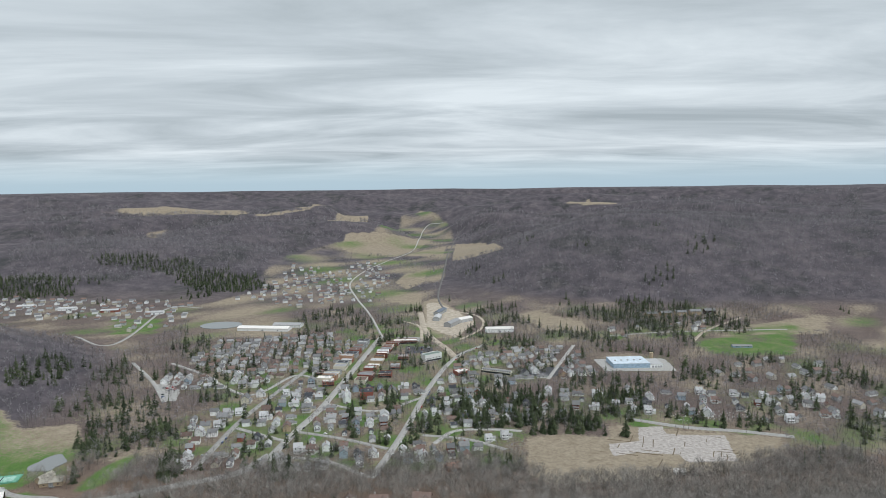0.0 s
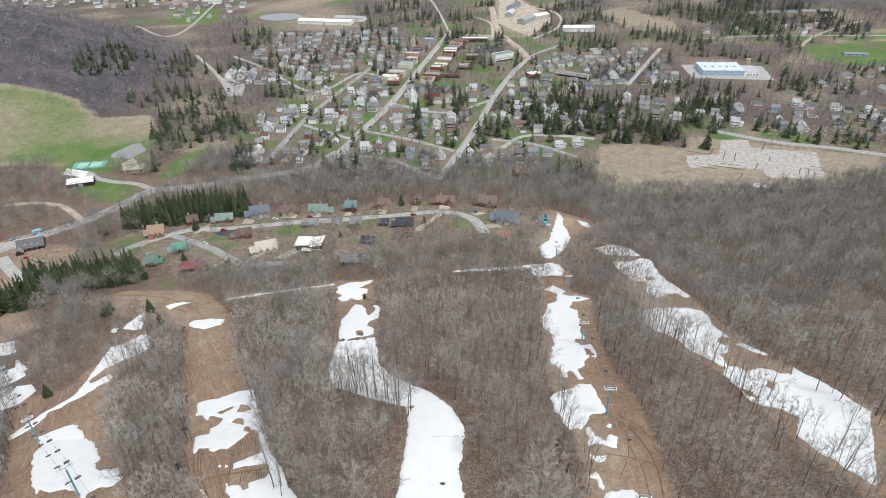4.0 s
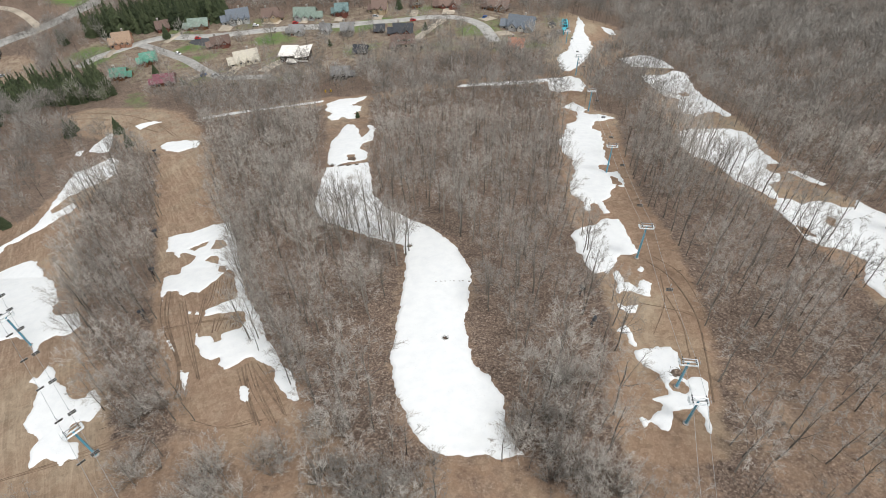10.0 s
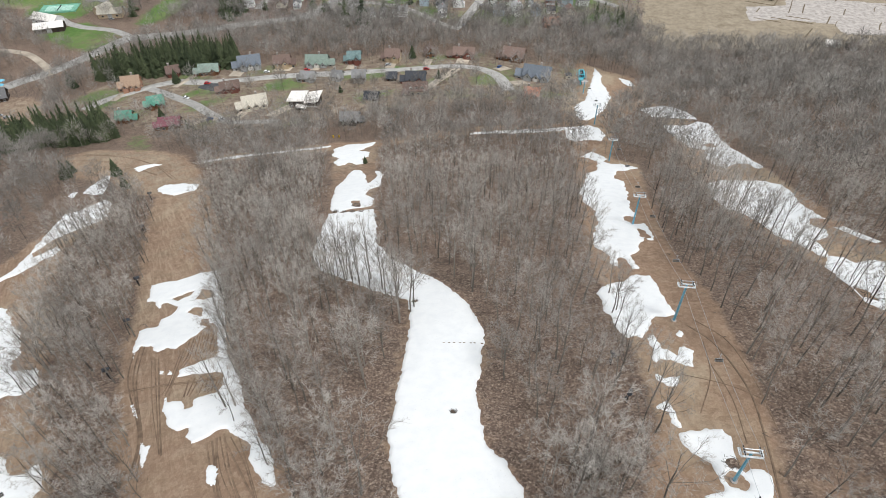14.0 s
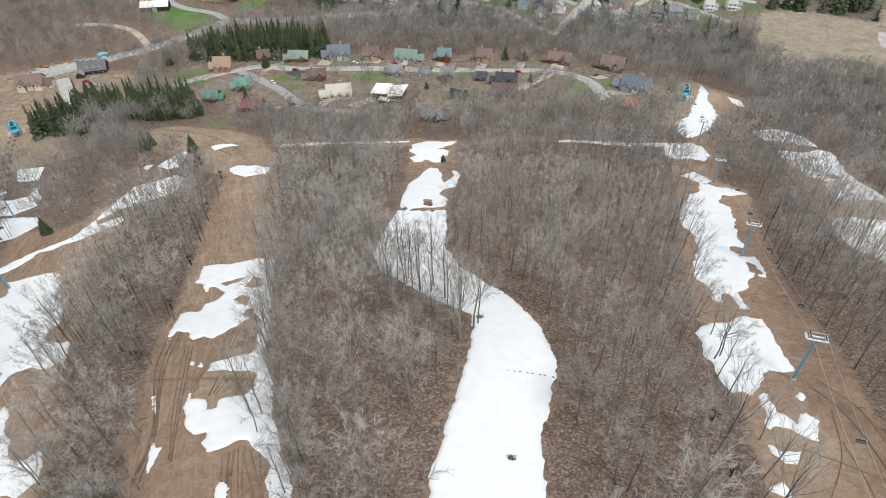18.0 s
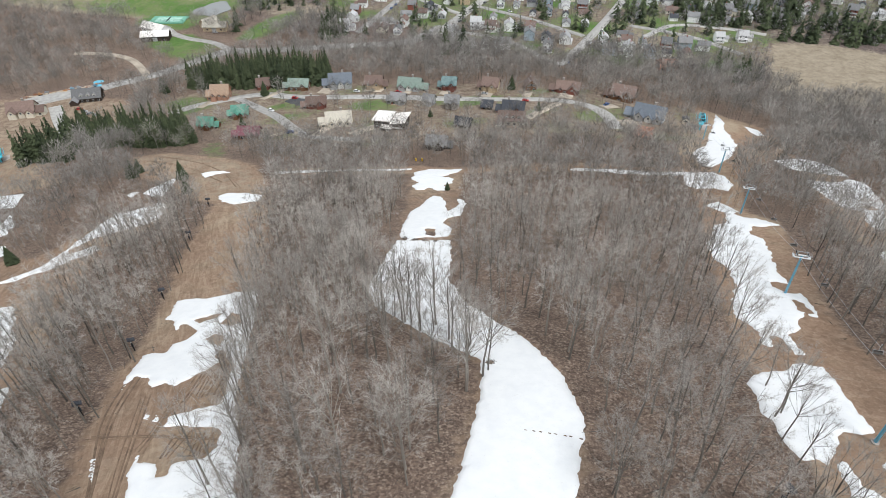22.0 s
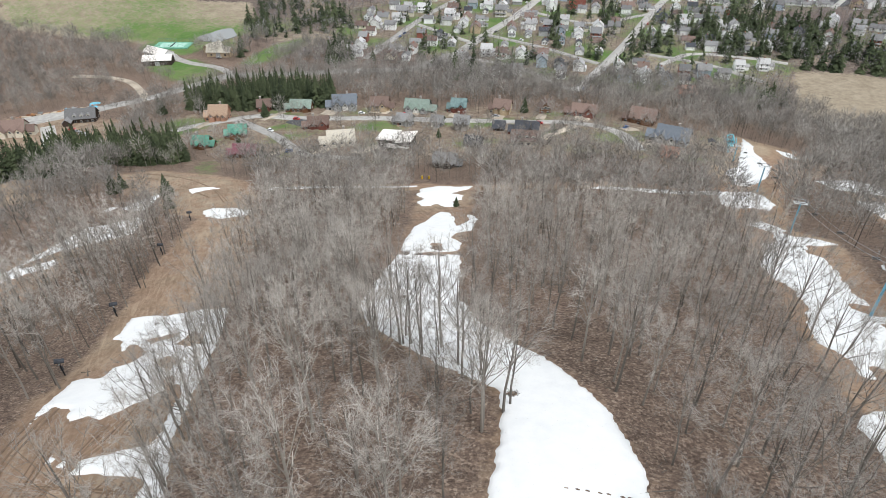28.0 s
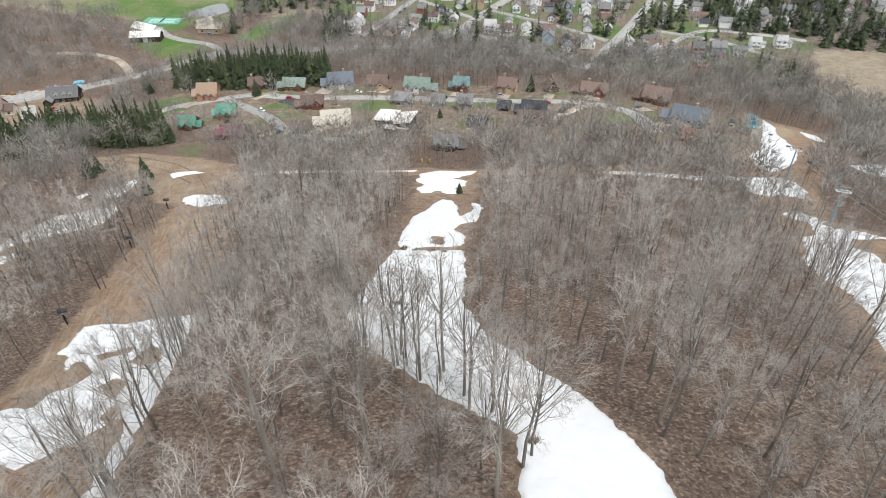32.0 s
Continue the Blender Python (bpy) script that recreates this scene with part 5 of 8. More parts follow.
    for i in range(sprays):
        p, q = ends[rs.randint(len(ends))]
        r = p + (q - p) * rs.uniform(0.3, 1.0)
        d = unit(unit(q - p) + rs.normal(0, 0.8, 3))
        add(crown, (sliver(r, r + d * tall * rs.uniform(0.018, 0.038), w * rs.uniform(0.8, 1.2)), [[0, 1, 2]]))
    return (np.concatenate(trunk[0]), np.concatenate(trunk[1])), (np.concatenate(crown[0]), np.concatenate(crown[1]))


def tuft_tree(seed, tall, blades, width, trunk=0.16, reach=0.6):
    """A bare crown seen from afar: fine twigs in a rounded head over a slender trunk with a few rising limbs."""
    rs = np.random.RandomState(seed)
    np.random.seed(seed)
    v, wood = [], limb(np.array([0, 0, -1.0]), np.array([0, 0, tall * 0.8]), trunk, trunk * 0.3, 3)
    wv, wf = [wood[0]], [wood[1]]
    for k in range(5):
        a = k * 1.26 + rs.uniform(-0.4, 0.4)
        root = np.array([0, 0, tall * rs.uniform(0.3, 0.55)])
        tip = np.array([math.cos(a) * tall * 0.17, math.sin(a) * tall * 0.17, tall * rs.uniform(0.7, 0.92)])
        wf.append(np.array([[0, 1, 2]]) + sum(len(w) for w in wv))
        wv.append(np.array(sliver(root, tip, trunk * 0.45)))
    for k in range(blades):
        a, t = rs.uniform(0, 6.28), math.sqrt(rs.rand())
        r = tall * 0.24 * t
        z = tall * (0.66 + 0.34 * math.sqrt(1 - t * t) * rs.uniform(-0.75, 1.0))
        root = np.array([math.cos(a) * r * 0.75, math.sin(a) * r * 0.75, z - tall * 0.05])
        tip = root + np.array([math.cos(a) * (0.25 + t), math.sin(a) * (0.25 + t), reach]) * tall * rs.uniform(0.05, 0.10) + rs.normal(0, 0.025 * tall, 3)
        v += sliver(root, tip, tall * width * rs.uniform(0.6, 1.3))
    return (np.concatenate(wv), np.concatenate(wf)), (np.array(v), np.arange(len(v)).reshape(-1, 3))


def spruce(seed, tall, tiers, arms, wide=0.22):
    """A conifer: thin stem and irregular whorls of drooping boughs. Returns stem and boughs."""
    rs = np.random.RandomState(seed)
    stem = limb(np.array([0, 0, -0.5]), np.array([0, 0, tall]), 0.018 * tall, 0.01, 4)
    v, f, n = [], [], 0
    for k in range(tiers):
        t = k / (tiers - 1)
        reach = tall * wide * (1 - t) ** 0.7 + 0.03 * tall * (1 - t) + 0.12
        for a in range(max(4, int(arms * (1 - 0.45 * t)))):
            ang = rs.uniform(0, 2 * math.pi)
            z = tall * (0.05 + 0.93 * t) + rs.uniform(-0.6, 0.6) * tall / tiers
            r = reach * rs.uniform(0.6, 1.25)
            w = r * rs.uniform(0.22, 0.38) + 0.14
            c, s = math.cos(ang), math.sin(ang)
            droop = r * rs.uniform(0.15, 0.5)
            root, tip = np.array([0, 0, z + 0.05 * tall]), np.array([c * r, s * r, z - droop])
            left = np.array([c * r * 0.55 - s * w, s * r * 0.55 + c * w, z - droop * 0.7])
            right = np.array([c * r * 0.55 + s * w, s * r * 0.55 - c * w, z - droop * 0.7])
            ridge = np.array([c * r * 0.5, s * r * 0.5, z - droop * 0.1])
            v += [root, left, tip, right, ridge]
            f += [(n, n + 1, n + 4), (n + 1, n + 2, n + 4), (n + 2, n + 3, n + 4), (n + 3, n, n + 4)]
            n += 5
    return stem, (np.array(v), np.array(f))


def toned(me, values):
    """Stores how pale each tree of a mesh is, vertex by vertex."""
    me.attributes.new("tone", "FLOAT", "POINT").data.foreach_set("value", np.asarray(values, np.float32))
    return me


def scatter(x0, y0, x1, y1, gap, seed):
    """Points over a rectangle, on a shaken grid."""
    rs = np.random.RandomState(seed)
    gx, gy = np.meshgrid(np.arange(x0, x1, gap), np.arange(y0, y1, gap), indexing="ij")
    return (gx + rs.uniform(-0.46, 0.46, gx.shape) * gap).ravel(), (gy + rs.uniform(-0.46, 0.46, gy.shape) * gap).ravel()


def woods(name, x, y, kinds, mats, label, category="woods", seed=1, lo=0.75, hi=1.2, sink=0.0):
    """Many trees of a few forms joined into one mesh; each form is (trunk, crown)."""
    rs = np.random.RandomState(seed)
    pick, turn, size = rs.randint(0, len(kinds), len(x)), rs.uniform(0, 2 * math.pi, len(x)), rs.uniform(lo, hi, len(x))
    z = height(x, y) - sink
    tones = np.clip(rs.normal(0.5, 0.36, len(x)), 0, 1)
    vs, fs, mi, tn, n = [], [], [], [], 0
    for k, ((tv, tf), (cv, cf)) in enumerate(kinds):
        sel = np.where(pick == k)[0]
        if not len(sel):
            continue
        v, f = np.concatenate([tv, cv]), np.concatenate([tf, cf + len(tv)])
        c, s, g = np.cos(turn[sel])[:, None], np.sin(turn[sel])[:, None], size[sel][:, None]
        px = (v[None, :, 0] * c - v[None, :, 1] * s) * g + x[sel][:, None]
        py = (v[None, :, 0] * s + v[None, :, 1] * c) * g + y[sel][:, None]
        pz = v[None, :, 2] * g + z[sel][:, None]
        vs.append(np.stack([px, py, pz], -1).reshape(-1, 3))
        fs.append((f[None] + (np.arange(len(sel)) * len(v))[:, None, None]).reshape(-1, 3) + n)
        mi.append(np.tile(np.concatenate([np.zeros(len(tf), int), np.ones(len(cf), int)]), len(sel)))
        tn.append(np.repeat(tones[sel], len(v)))
        n += len(sel) * len(v)
    me = mesh_of(name, np.concatenate(vs), np.concatenate(fs), mats, np.concatenate(mi))
    toned(me, np.concatenate(tn))
    return tagged(new(name, me), label, category, kind="stuff")


def open_ground(x, y, margin):
    """How far a place lies inside the nearest clearing, road or yard; below zero is woodland."""
    d = np.full(x.shape, -1e9)
    for n in CLEAR:
        d = np.maximum(d, edge_distance(x, y, CLEAR[n]) - {"cross_track": 5, "trail_leftc": 4, "trail_left": 3, "trail_lift_top": 7, "trail_right": 8, "trail_lift": 2}.get(n, 0))
    for n in AREAS:
        d = np.maximum(d, edge_distance(x, y, AREAS[n]))
    for n in ("pine_b", "pine_c"):
        d = np.maximum(d, edge_distance(x, y, GROVES[n]))
    for n, line in ROADS.items():
        d = np.maximum(d, margin + {"highway": 12, "loop_road": 6, "pond_drive": 8}.get(n, 3) - line_distance(x, y, line))
    for cx, cy, r in YARDS:
        d = np.maximum(d, r - np.hypot(x - cx, y - cy))
    return d


def bush(seed, tall, stems, twigs):
    """A bare many-stemmed shrub: stems fan from the root into a round grey head."""
    rs = np.random.RandomState(seed)
    np.random.seed(seed)
    a, v, tips = [], [], []
    for k in range(stems):
        g, t = rs.uniform(0, 6.28), math.sqrt(rs.rand())
        tip = np.array([math.cos(g) * t * tall * 0.55, math.sin(g) * t * tall * 0.55, tall * (1 - 0.55 * t * t) * rs.uniform(0.7, 1.0)])
        a += sliver(np.array([tip[0] * 0.12, tip[1] * 0.12, -0.3]), tip, 0.045)
        tips.append(tip)
    for k in range(twigs):
        tip = tips[k % stems]
        root = tip * rs.uniform(0.45, 1.0)
        v += sliver(root, root + (tip / np.linalg.norm(tip) * 0.5 + rs.normal(0, 0.5, 3)) * tall * rs.uniform(0.08, 0.2), 0.022)
    return (np.array(a), np.arange(len(a)).reshape(-1, 3)), (np.array(v), np.arange(len(v)).reshape(-1, 3))


FINE_KINDS = [bare_tree(k, 17.5 + 1.5 * (k % 5), 10 + k % 3, 6, 640, 1500) for k in range(8)]
NEAR_KINDS = [bare_tree(20 + k, 17 + 1.4 * (k % 5), 8 + k % 2, 4, 400, 760, False) for k in range(8)]
THICK_KINDS = [bush(30 + k, 4.2 + 0.6 * k, 26, 420) for k in range(4)]
MID_KINDS = [tuft_tree(40 + k, 16 + 1.6 * (k % 4), 132, 0.0060, 0.11, 1.0) for k in range(6)]
YARD_KINDS = [tuft_tree(50 + k, 9 + 1.5 * (k % 4), 28, 0.018, 0.13) for k in range(5)]
FAR_KINDS = [tuft_tree(60 + k, 14 + 1.5 * (k % 4), 17, 0.046, 0.2) for k in range(5)]
GROVE_KINDS = [spruce(70 + k, 15 + 1.6 * (k % 4), 15, 13, 0.15 + 0.025 * (k % 3)) for k in range(6)]
FAR_SPRUCE = [spruce(20 + k, 14 + 2 * (k % 4), 8, 9, 0.21 + 0.04 * (k % 3)) for k in range(5)]
PINE_KINDS = [spruce(40 + k, 16 + 2 * (k % 4), 10, 13, 0.25 + 0.05 * (k % 3)) for k in range(5)]

# evergreen plantation beside the chalets, and belts along the highway
PLANT, BELT = GROVES["plantation"], GROVES["belt"]
VILLAGE = [(-330, 425), (-330, 470), (-260, 492), (-150, 497), (-60, 512), (20, 520), (38, 440), (-20, 418), (-60, 402), (-160, 388), (-212, 372), (-250, 392), (-290, 415)]
ROW = [(-340.6, 337.8), (-336.4, 353.0), (-320.3, 354.9), (-302.0, 337.0), (-316.5, 332.1), (-329.3, 328.6)]

# woodland on the ski hill
x, y = scatter(-640, 78, 440, 660, 6.0, 5)
keep = open_ground(x, y, 5) < -1.0
keep &= (np.random.RandomState(9).rand(len(x)) < 0.81 + 0.34 * wave(x, y, 9, 1.3)) | (y > 330)
for grove in (PLANT, BELT, ROW):
    keep &= edge_distance(x, y, grove) < -4
x, y = x[keep], y[keep]
dist = np.hypot(x + 25, y - 130)
near = (dist < 205) & (y < 320) & ~((x > 42) & (y < 235) & (np.random.RandomState(6).rand(len(x)) < 0.1))
thin = np.random.RandomState(3).rand(len(x)) < np.where(edge_distance(x, y, VILLAGE) > 0, 0.30, np.where((y > 300) & (x > -330), 1.0, 0.75))
thin &= dist >= 205
x, y, dist, near = x[near | thin], y[near | thin], dist[near | thin], near[near | thin]
# the open top of the hill carries only thickets
THICKETS = [(-88, 96), (-84, 88), (-66, 86), (-60, 108), (-56, 93), (-40, 124), (-36, 113), (-31, 107), (-25, 106), (-22, 99), (-15, 99), (-27, 93), (-14, 90), (-9, 84), (1, 126), (6, 121), (12, 117), (17, 112), (-76, 112), (-44, 80), (-20, 112), (-30, 118), (-52, 116), (8, 130), (-84, 127), (-58, 106), (7, 143), (-4, 88), (-22, 81), (48, 99), (-12, 103)]
rs = np.random.RandomState(77)
bx = np.concatenate([cx + rs.normal(0, 2.8, 6) for cx, cy in THICKETS])
by = np.concatenate([cy + rs.normal(0, 2.8, 6) for cx, cy in THICKETS])
woods("thicket", bx, by, THICK_KINDS, [BARK, TWIG], "low grey thickets of bare brush on the open hilltop", "brush", 15, 0.9, 1.9)
bx = np.concatenate([cx + rs.normal(0, 3.8, 4) for cx, cy in THICKETS])
by = np.concatenate([cy + rs.normal(0, 3.8, 4) for cx, cy in THICKETS])
woods("thicket_trees", bx, by, NEAR_KINDS, [BARK, TWIG], "young leafless trees standing in the brush", "trees", 18, 0.45, 0.9)
# the strips between the runs are thicker
x2, y2 = scatter(-200, 110, 130, 310, 7.4, 55)
more = (open_ground(x2, y2, 5) < -1.0) & ((x2 < -84) | ((x2 > 46) & (y2 > 225)))
woods("bare_woods", x2[more], y2[more], NEAR_KINDS, [BARK, TWIG], "leafless grey hardwoods in the strips between the runs", seed=19, lo=0.6, hi=1.0)
single = near & (x > -105) & (x < 62) & (y > 150) & (y < 262)
order = np.where(single)[0]
order = order[np.argsort(np.hypot(x[order] + 18, (y[order] - 180) * 1.2))][:268]
single[:] = False
single[order] = True
woods("bare_woods", x[near & ~single], y[near & ~single], NEAR_KINDS, [BARK, TWIG], "leafless grey-brown hardwood trees covering the hillside", lo=0.62, hi=1.2)
low = ~near & (y > 305) & (x > -330)
woods("bare_woods", x[~near & ~low], y[~near & ~low], MID_KINDS, [BARK, MIDTWIG], "leafless grey hardwoods on the flank of the hill", seed=2, lo=0.7, hi=1.1)
woods("young_woods", x[low], y[low], MID_KINDS, [BARK, MIDTWIG], "young leafless grey hardwood belt below the ski hill", seed=4, lo=0.74, hi=1.15)
# a line of slender trees stands along the bend of the snow run
rs = np.random.RandomState(12)
ex = np.concatenate([np.linspace(-76, -38, 26) + rs.normal(0, 1.3, 26), np.linspace(-36, -34, 5) + rs.normal(0, 0.8, 5)])
ey = np.concatenate([np.interp(ex[:26], (-76, -66, -56, -38), (221, 211, 205, 195)) + rs.normal(0, 1.6, 26) + 1.5, rs.uniform(168, 192, 5)])
# others lean over the snow beside the dirt run
rs = np.random.RandomState(14)
gy = np.linspace(134, 192, 17) + rs.normal(0, 1.2, 17)
gx = np.interp(gy, (132, 140, 148, 163, 175, 193), (-48, -53, -59.5, -71.5, -80, -89.5)) + rs.uniform(-1.5, 2.5, 17)
ex, ey = np.concatenate([ex, gx]), np.concatenate([ey, gy])
rs = np.random.RandomState(8)
protos = []
for k, (tr, cr) in enumerate(FINE_KINDS):
    pale = (0.5, 0.25, 0.75, 0.4, 0.95, 0.15, 0.6, 0.35)[k]
    protos.append((toned(mesh_of("trunk", tr[0], tr[1], BARK), np.full(len(tr[0]), pale)), toned(mesh_of("crown", cr[0], cr[1], TWIG), np.full(len(cr[0]), pale))))
for px, py in list(zip(x[single], y[single])) + list(zip(ex, ey)):
    k = rs.randint(len(protos))
    g = rs.uniform(0.68, 1.2)
    ob = thing("bare_tree", Matrix.LocRotScale((px, py, h(px, py)), Euler((0, 0, rs.uniform(0, 6.28))), (g, g, g)), "leafless grey hardwood tree standing in brown leaf litter", "tree", "hardwoods beside the snow run")
    part("trunk", protos[k][0], BARK, ob)
    part("crown", protos[k][1], TWIG, ob)

# hills across the valley and beside the town
x, y = scatter(-1500, 640, 1900, 2600, 14, 6)
wooded = (height(x, y) > 14) | (y > 2300)
wooded &= open_ground(x, y, 6) < -4
wooded &= (y < 2500) & (np.abs(x) < np.where(y < 1500, 0.8 * y + 150, 0.66 * y + 60))
x2, y2 = scatter(-2400, 2500, 2400, 3700, 23, 26)
more = (open_ground(x2, y2, 6) < -6) & (np.abs(x2) < 0.66 * y2)
# both stands use the twig colour that carries the haze tint
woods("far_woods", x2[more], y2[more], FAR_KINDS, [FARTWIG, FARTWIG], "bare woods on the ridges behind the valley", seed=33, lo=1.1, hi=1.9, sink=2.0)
woods("far_woods", x[wooded], y[wooded], FAR_KINDS, [FARTWIG, FARTWIG], "bare grey woods covering the far hills, tinted purple for haze", seed=3, sink=0.5)

# fallen sticks and poles on the floor of the near woods
rs = np.random.RandomState(41)
np.random.seed(41)
sx, sy = rs.uniform(-135, 125, 4200), rs.uniform(85, 330, 4200)
inside = open_ground(sx, sy, 0) < 1
verts = []
for px, py in zip(sx[inside], sy[inside]):
    a, reach, z = rs.uniform(0, 6.28), rs.uniform(0.5, 2.6) * (2.2 if rs.rand() < 0.08 else 1), h(px, py)
    qx, qy = px + math.cos(a) * reach, py + math.sin(a) * reach
    verts += sliver(np.array([px, py, z + 0.12]), np.array([qx, qy, h(qx, qy) + rs.uniform(0.1, 0.5)]), 0.025 + 0.02 * reach)
tagged(new("deadfall", mesh_of("deadfall", np.array(verts), np.arange(len(verts)).reshape(-1, 3), BARK)), "fallen grey sticks and poles on the leaf litter", "deadwood", kind="stuff")


# ---- houses ----
CEDAR = plain("brown cedar", (0.17, 0.085, 0.045), 0.85, 0, 2.5)
DARKWOOD = plain("dark stained timber", (0.055, 0.04, 0.032), 0.85, 0, 2.5)
REDWALL = plain("barn red boards", (0.19, 0.075, 0.058), 0.8, 0, 2.0)
ORANGEWALL = plain("orange stained boards", (0.40, 0.225, 0.155), 0.8, 0, 2.0)
TANWALL = plain("tan stucco", (0.48, 0.38, 0.26), 0.9, 0, 1.5)
CREAM = plain("cream boards", (0.68, 0.63, 0.53), 0.8, 0, 1.5, 0.15)
WHITEWALL = plain("white clapboard", (0.88, 0.88, 0.87), 0.75, 0, 1.2, 0.1)
GREYWALL = plain("grey clapboard", (0.40, 0.405, 0.41), 0.8, 0, 1.2)
PALEBLUE = plain("pale blue siding", (0.42, 0.50, 0.58), 0.75, 0, 1.2, 0.12)
STONE = plain("field stone", (0.36, 0.33, 0.30), 0.92, 0, 3.0, 0.4)
BRICK = plain("red brick", (0.27, 0.10, 0.075), 0.9, 0, 2.0, 0.3)
TANBRICK = plain("tan brick", (0.42, 0.27, 0.18), 0.9, 0, 2.0, 0.3)
GREENROOF = plain("faded green metal roof", (0.20, 0.25, 0.215), 0.6, 0, 0.8)
GREENMETAL = plain("bright green metal roof", (0.11, 0.27, 0.205), 0.5, 0.1, 0.8)
TEALROOF = plain("teal metal roof", (0.13, 0.19, 0.19), 0.55, 0, 0.8)
BLUEROOF = plain("blue-grey shingles", (0.165, 0.185, 0.215), 0.9, 0, 2.0)
BROWNROOF = plain("brown shingles", (0.18, 0.127, 0.108), 0.92, 0, 2.0, 0.28, 0.25)
RUSTROOF = plain("orange-red roof", (0.36, 0.19, 0.135), 0.7, 0, 1.0)
TANROOF = plain("tan shingles", (0.38, 0.27, 0.195), 0.9, 0, 2.0)
CREAMROOF = plain("pale shingles", (0.50, 0.46, 0.39), 0.9, 0, 2.0)
WHITEROOF = plain("white roof membrane", (0.74, 0.70, 0.66), 0.7, 0, 0.6, 0.15)
GREYROOF = plain("grey shingles", (0.21, 0.208, 0.21), 0.92, 0, 2.0, 0.28, 0.3)
LIGHTROOF = plain("light grey roof", (0.42, 0.415, 0.415), 0.8, 0, 1.0, 0.2, 0.25)
DARKROOF = plain("charcoal shingles", (0.062, 0.065, 0.075), 0.9, 0, 2.0)
MAGENTA = plain("magenta metal roof", (0.21, 0.085, 0.105), 0.5, 0.1, 0.8)
TRIM = plain("white trim", (0.78, 0.77, 0.74), 0.7, 0, 2.0, 0.1)
GLASS = material("dark window glass", 0.08)
GLASS.node_tree.nodes["Principled BSDF"].inputs["Base Color"].default_value = (0.03, 0.036, 0.042, 1)
DECK = plain("weathered deck boards", (0.30, 0.22, 0.15), 0.9, 0, 3.0)


def extrude_profile(profile, a, b, axis):
    """A closed outline of (across, z) points drawn from a to b along x or y."""
    bm = bmesh.new()
    put = (lambda c, t, z: (t, c, z)) if axis == "x" else (lambda c, t, z: (c, t, z))
    ends = [[bm.verts.new(put(c, t, z)) for c, z in profile] for t in (a, b)]
    bm.faces.new(ends[0]), bm.faces.new(ends[1][::-1])
    for k in range(len(profile)):
        bm.faces.new((ends[0][k - 1], ends[1][k - 1], ends[1][k], ends[0][k]))
    bmesh.ops.recalc_face_normals(bm, faces=bm.faces)
    return bm


def shell(x0, x1, y0, y1, wall, rise, axis, low=-2.5):
    """Walls with gables, ridge along the axis."""
    c0, c1, a, b = (y0, y1, x0, x1) if axis == "x" else (x0, x1, y0, y1)
    return extrude_profile([(c0, low), (c1, low), (c1, wall), ((c0 + c1) / 2, wall + rise), (c0, wall)], a, b, axis)


def gable_roof(x0, x1, y0, y1, wall, rise, axis, over=0.6, thick=0.28):
    c0, c1, a, b = (y0, y1, x0, x1) if axis == "x" else (x0, x1, y0, y1)
    m, s = (c0 + c1) / 2, rise / ((c1 - c0) / 2)
    e = wall - over * s + 0.06
    return extrude_profile([(c0 - over, e), (m, wall + rise + 0.06), (c1 + over, e), (c1 + over, e + thick), (m, wall + rise + 0.06 + thick), (c0 - over, e + thick)], a - over, b + over, axis)


def window(parent, x, y, z, w, hgt, face, framed=True):
    """A window in the wall that faces -y (face 0), +x (1), +y (2) or -x (3)."""
    turn = Matrix.Translation((x, y, z)) @ Matrix.Rotation(radians(90 * face), 4, "Z")
    if framed:
        f = part("window", box(bmesh.new(), -w / 2 - 0.12, -0.08, -0.12, w / 2 + 0.12, 0.05, hgt + 0.12, turn), TRIM, parent)
        part("pane", box(bmesh.new(), -w / 2, -0.11, 0, w / 2, -0.06, hgt, turn), GLASS, f)
    else:
        part("window", box(bmesh.new(), -w / 2, -0.06, 0, w / 2, 0.05, hgt, turn), GLASS, parent)


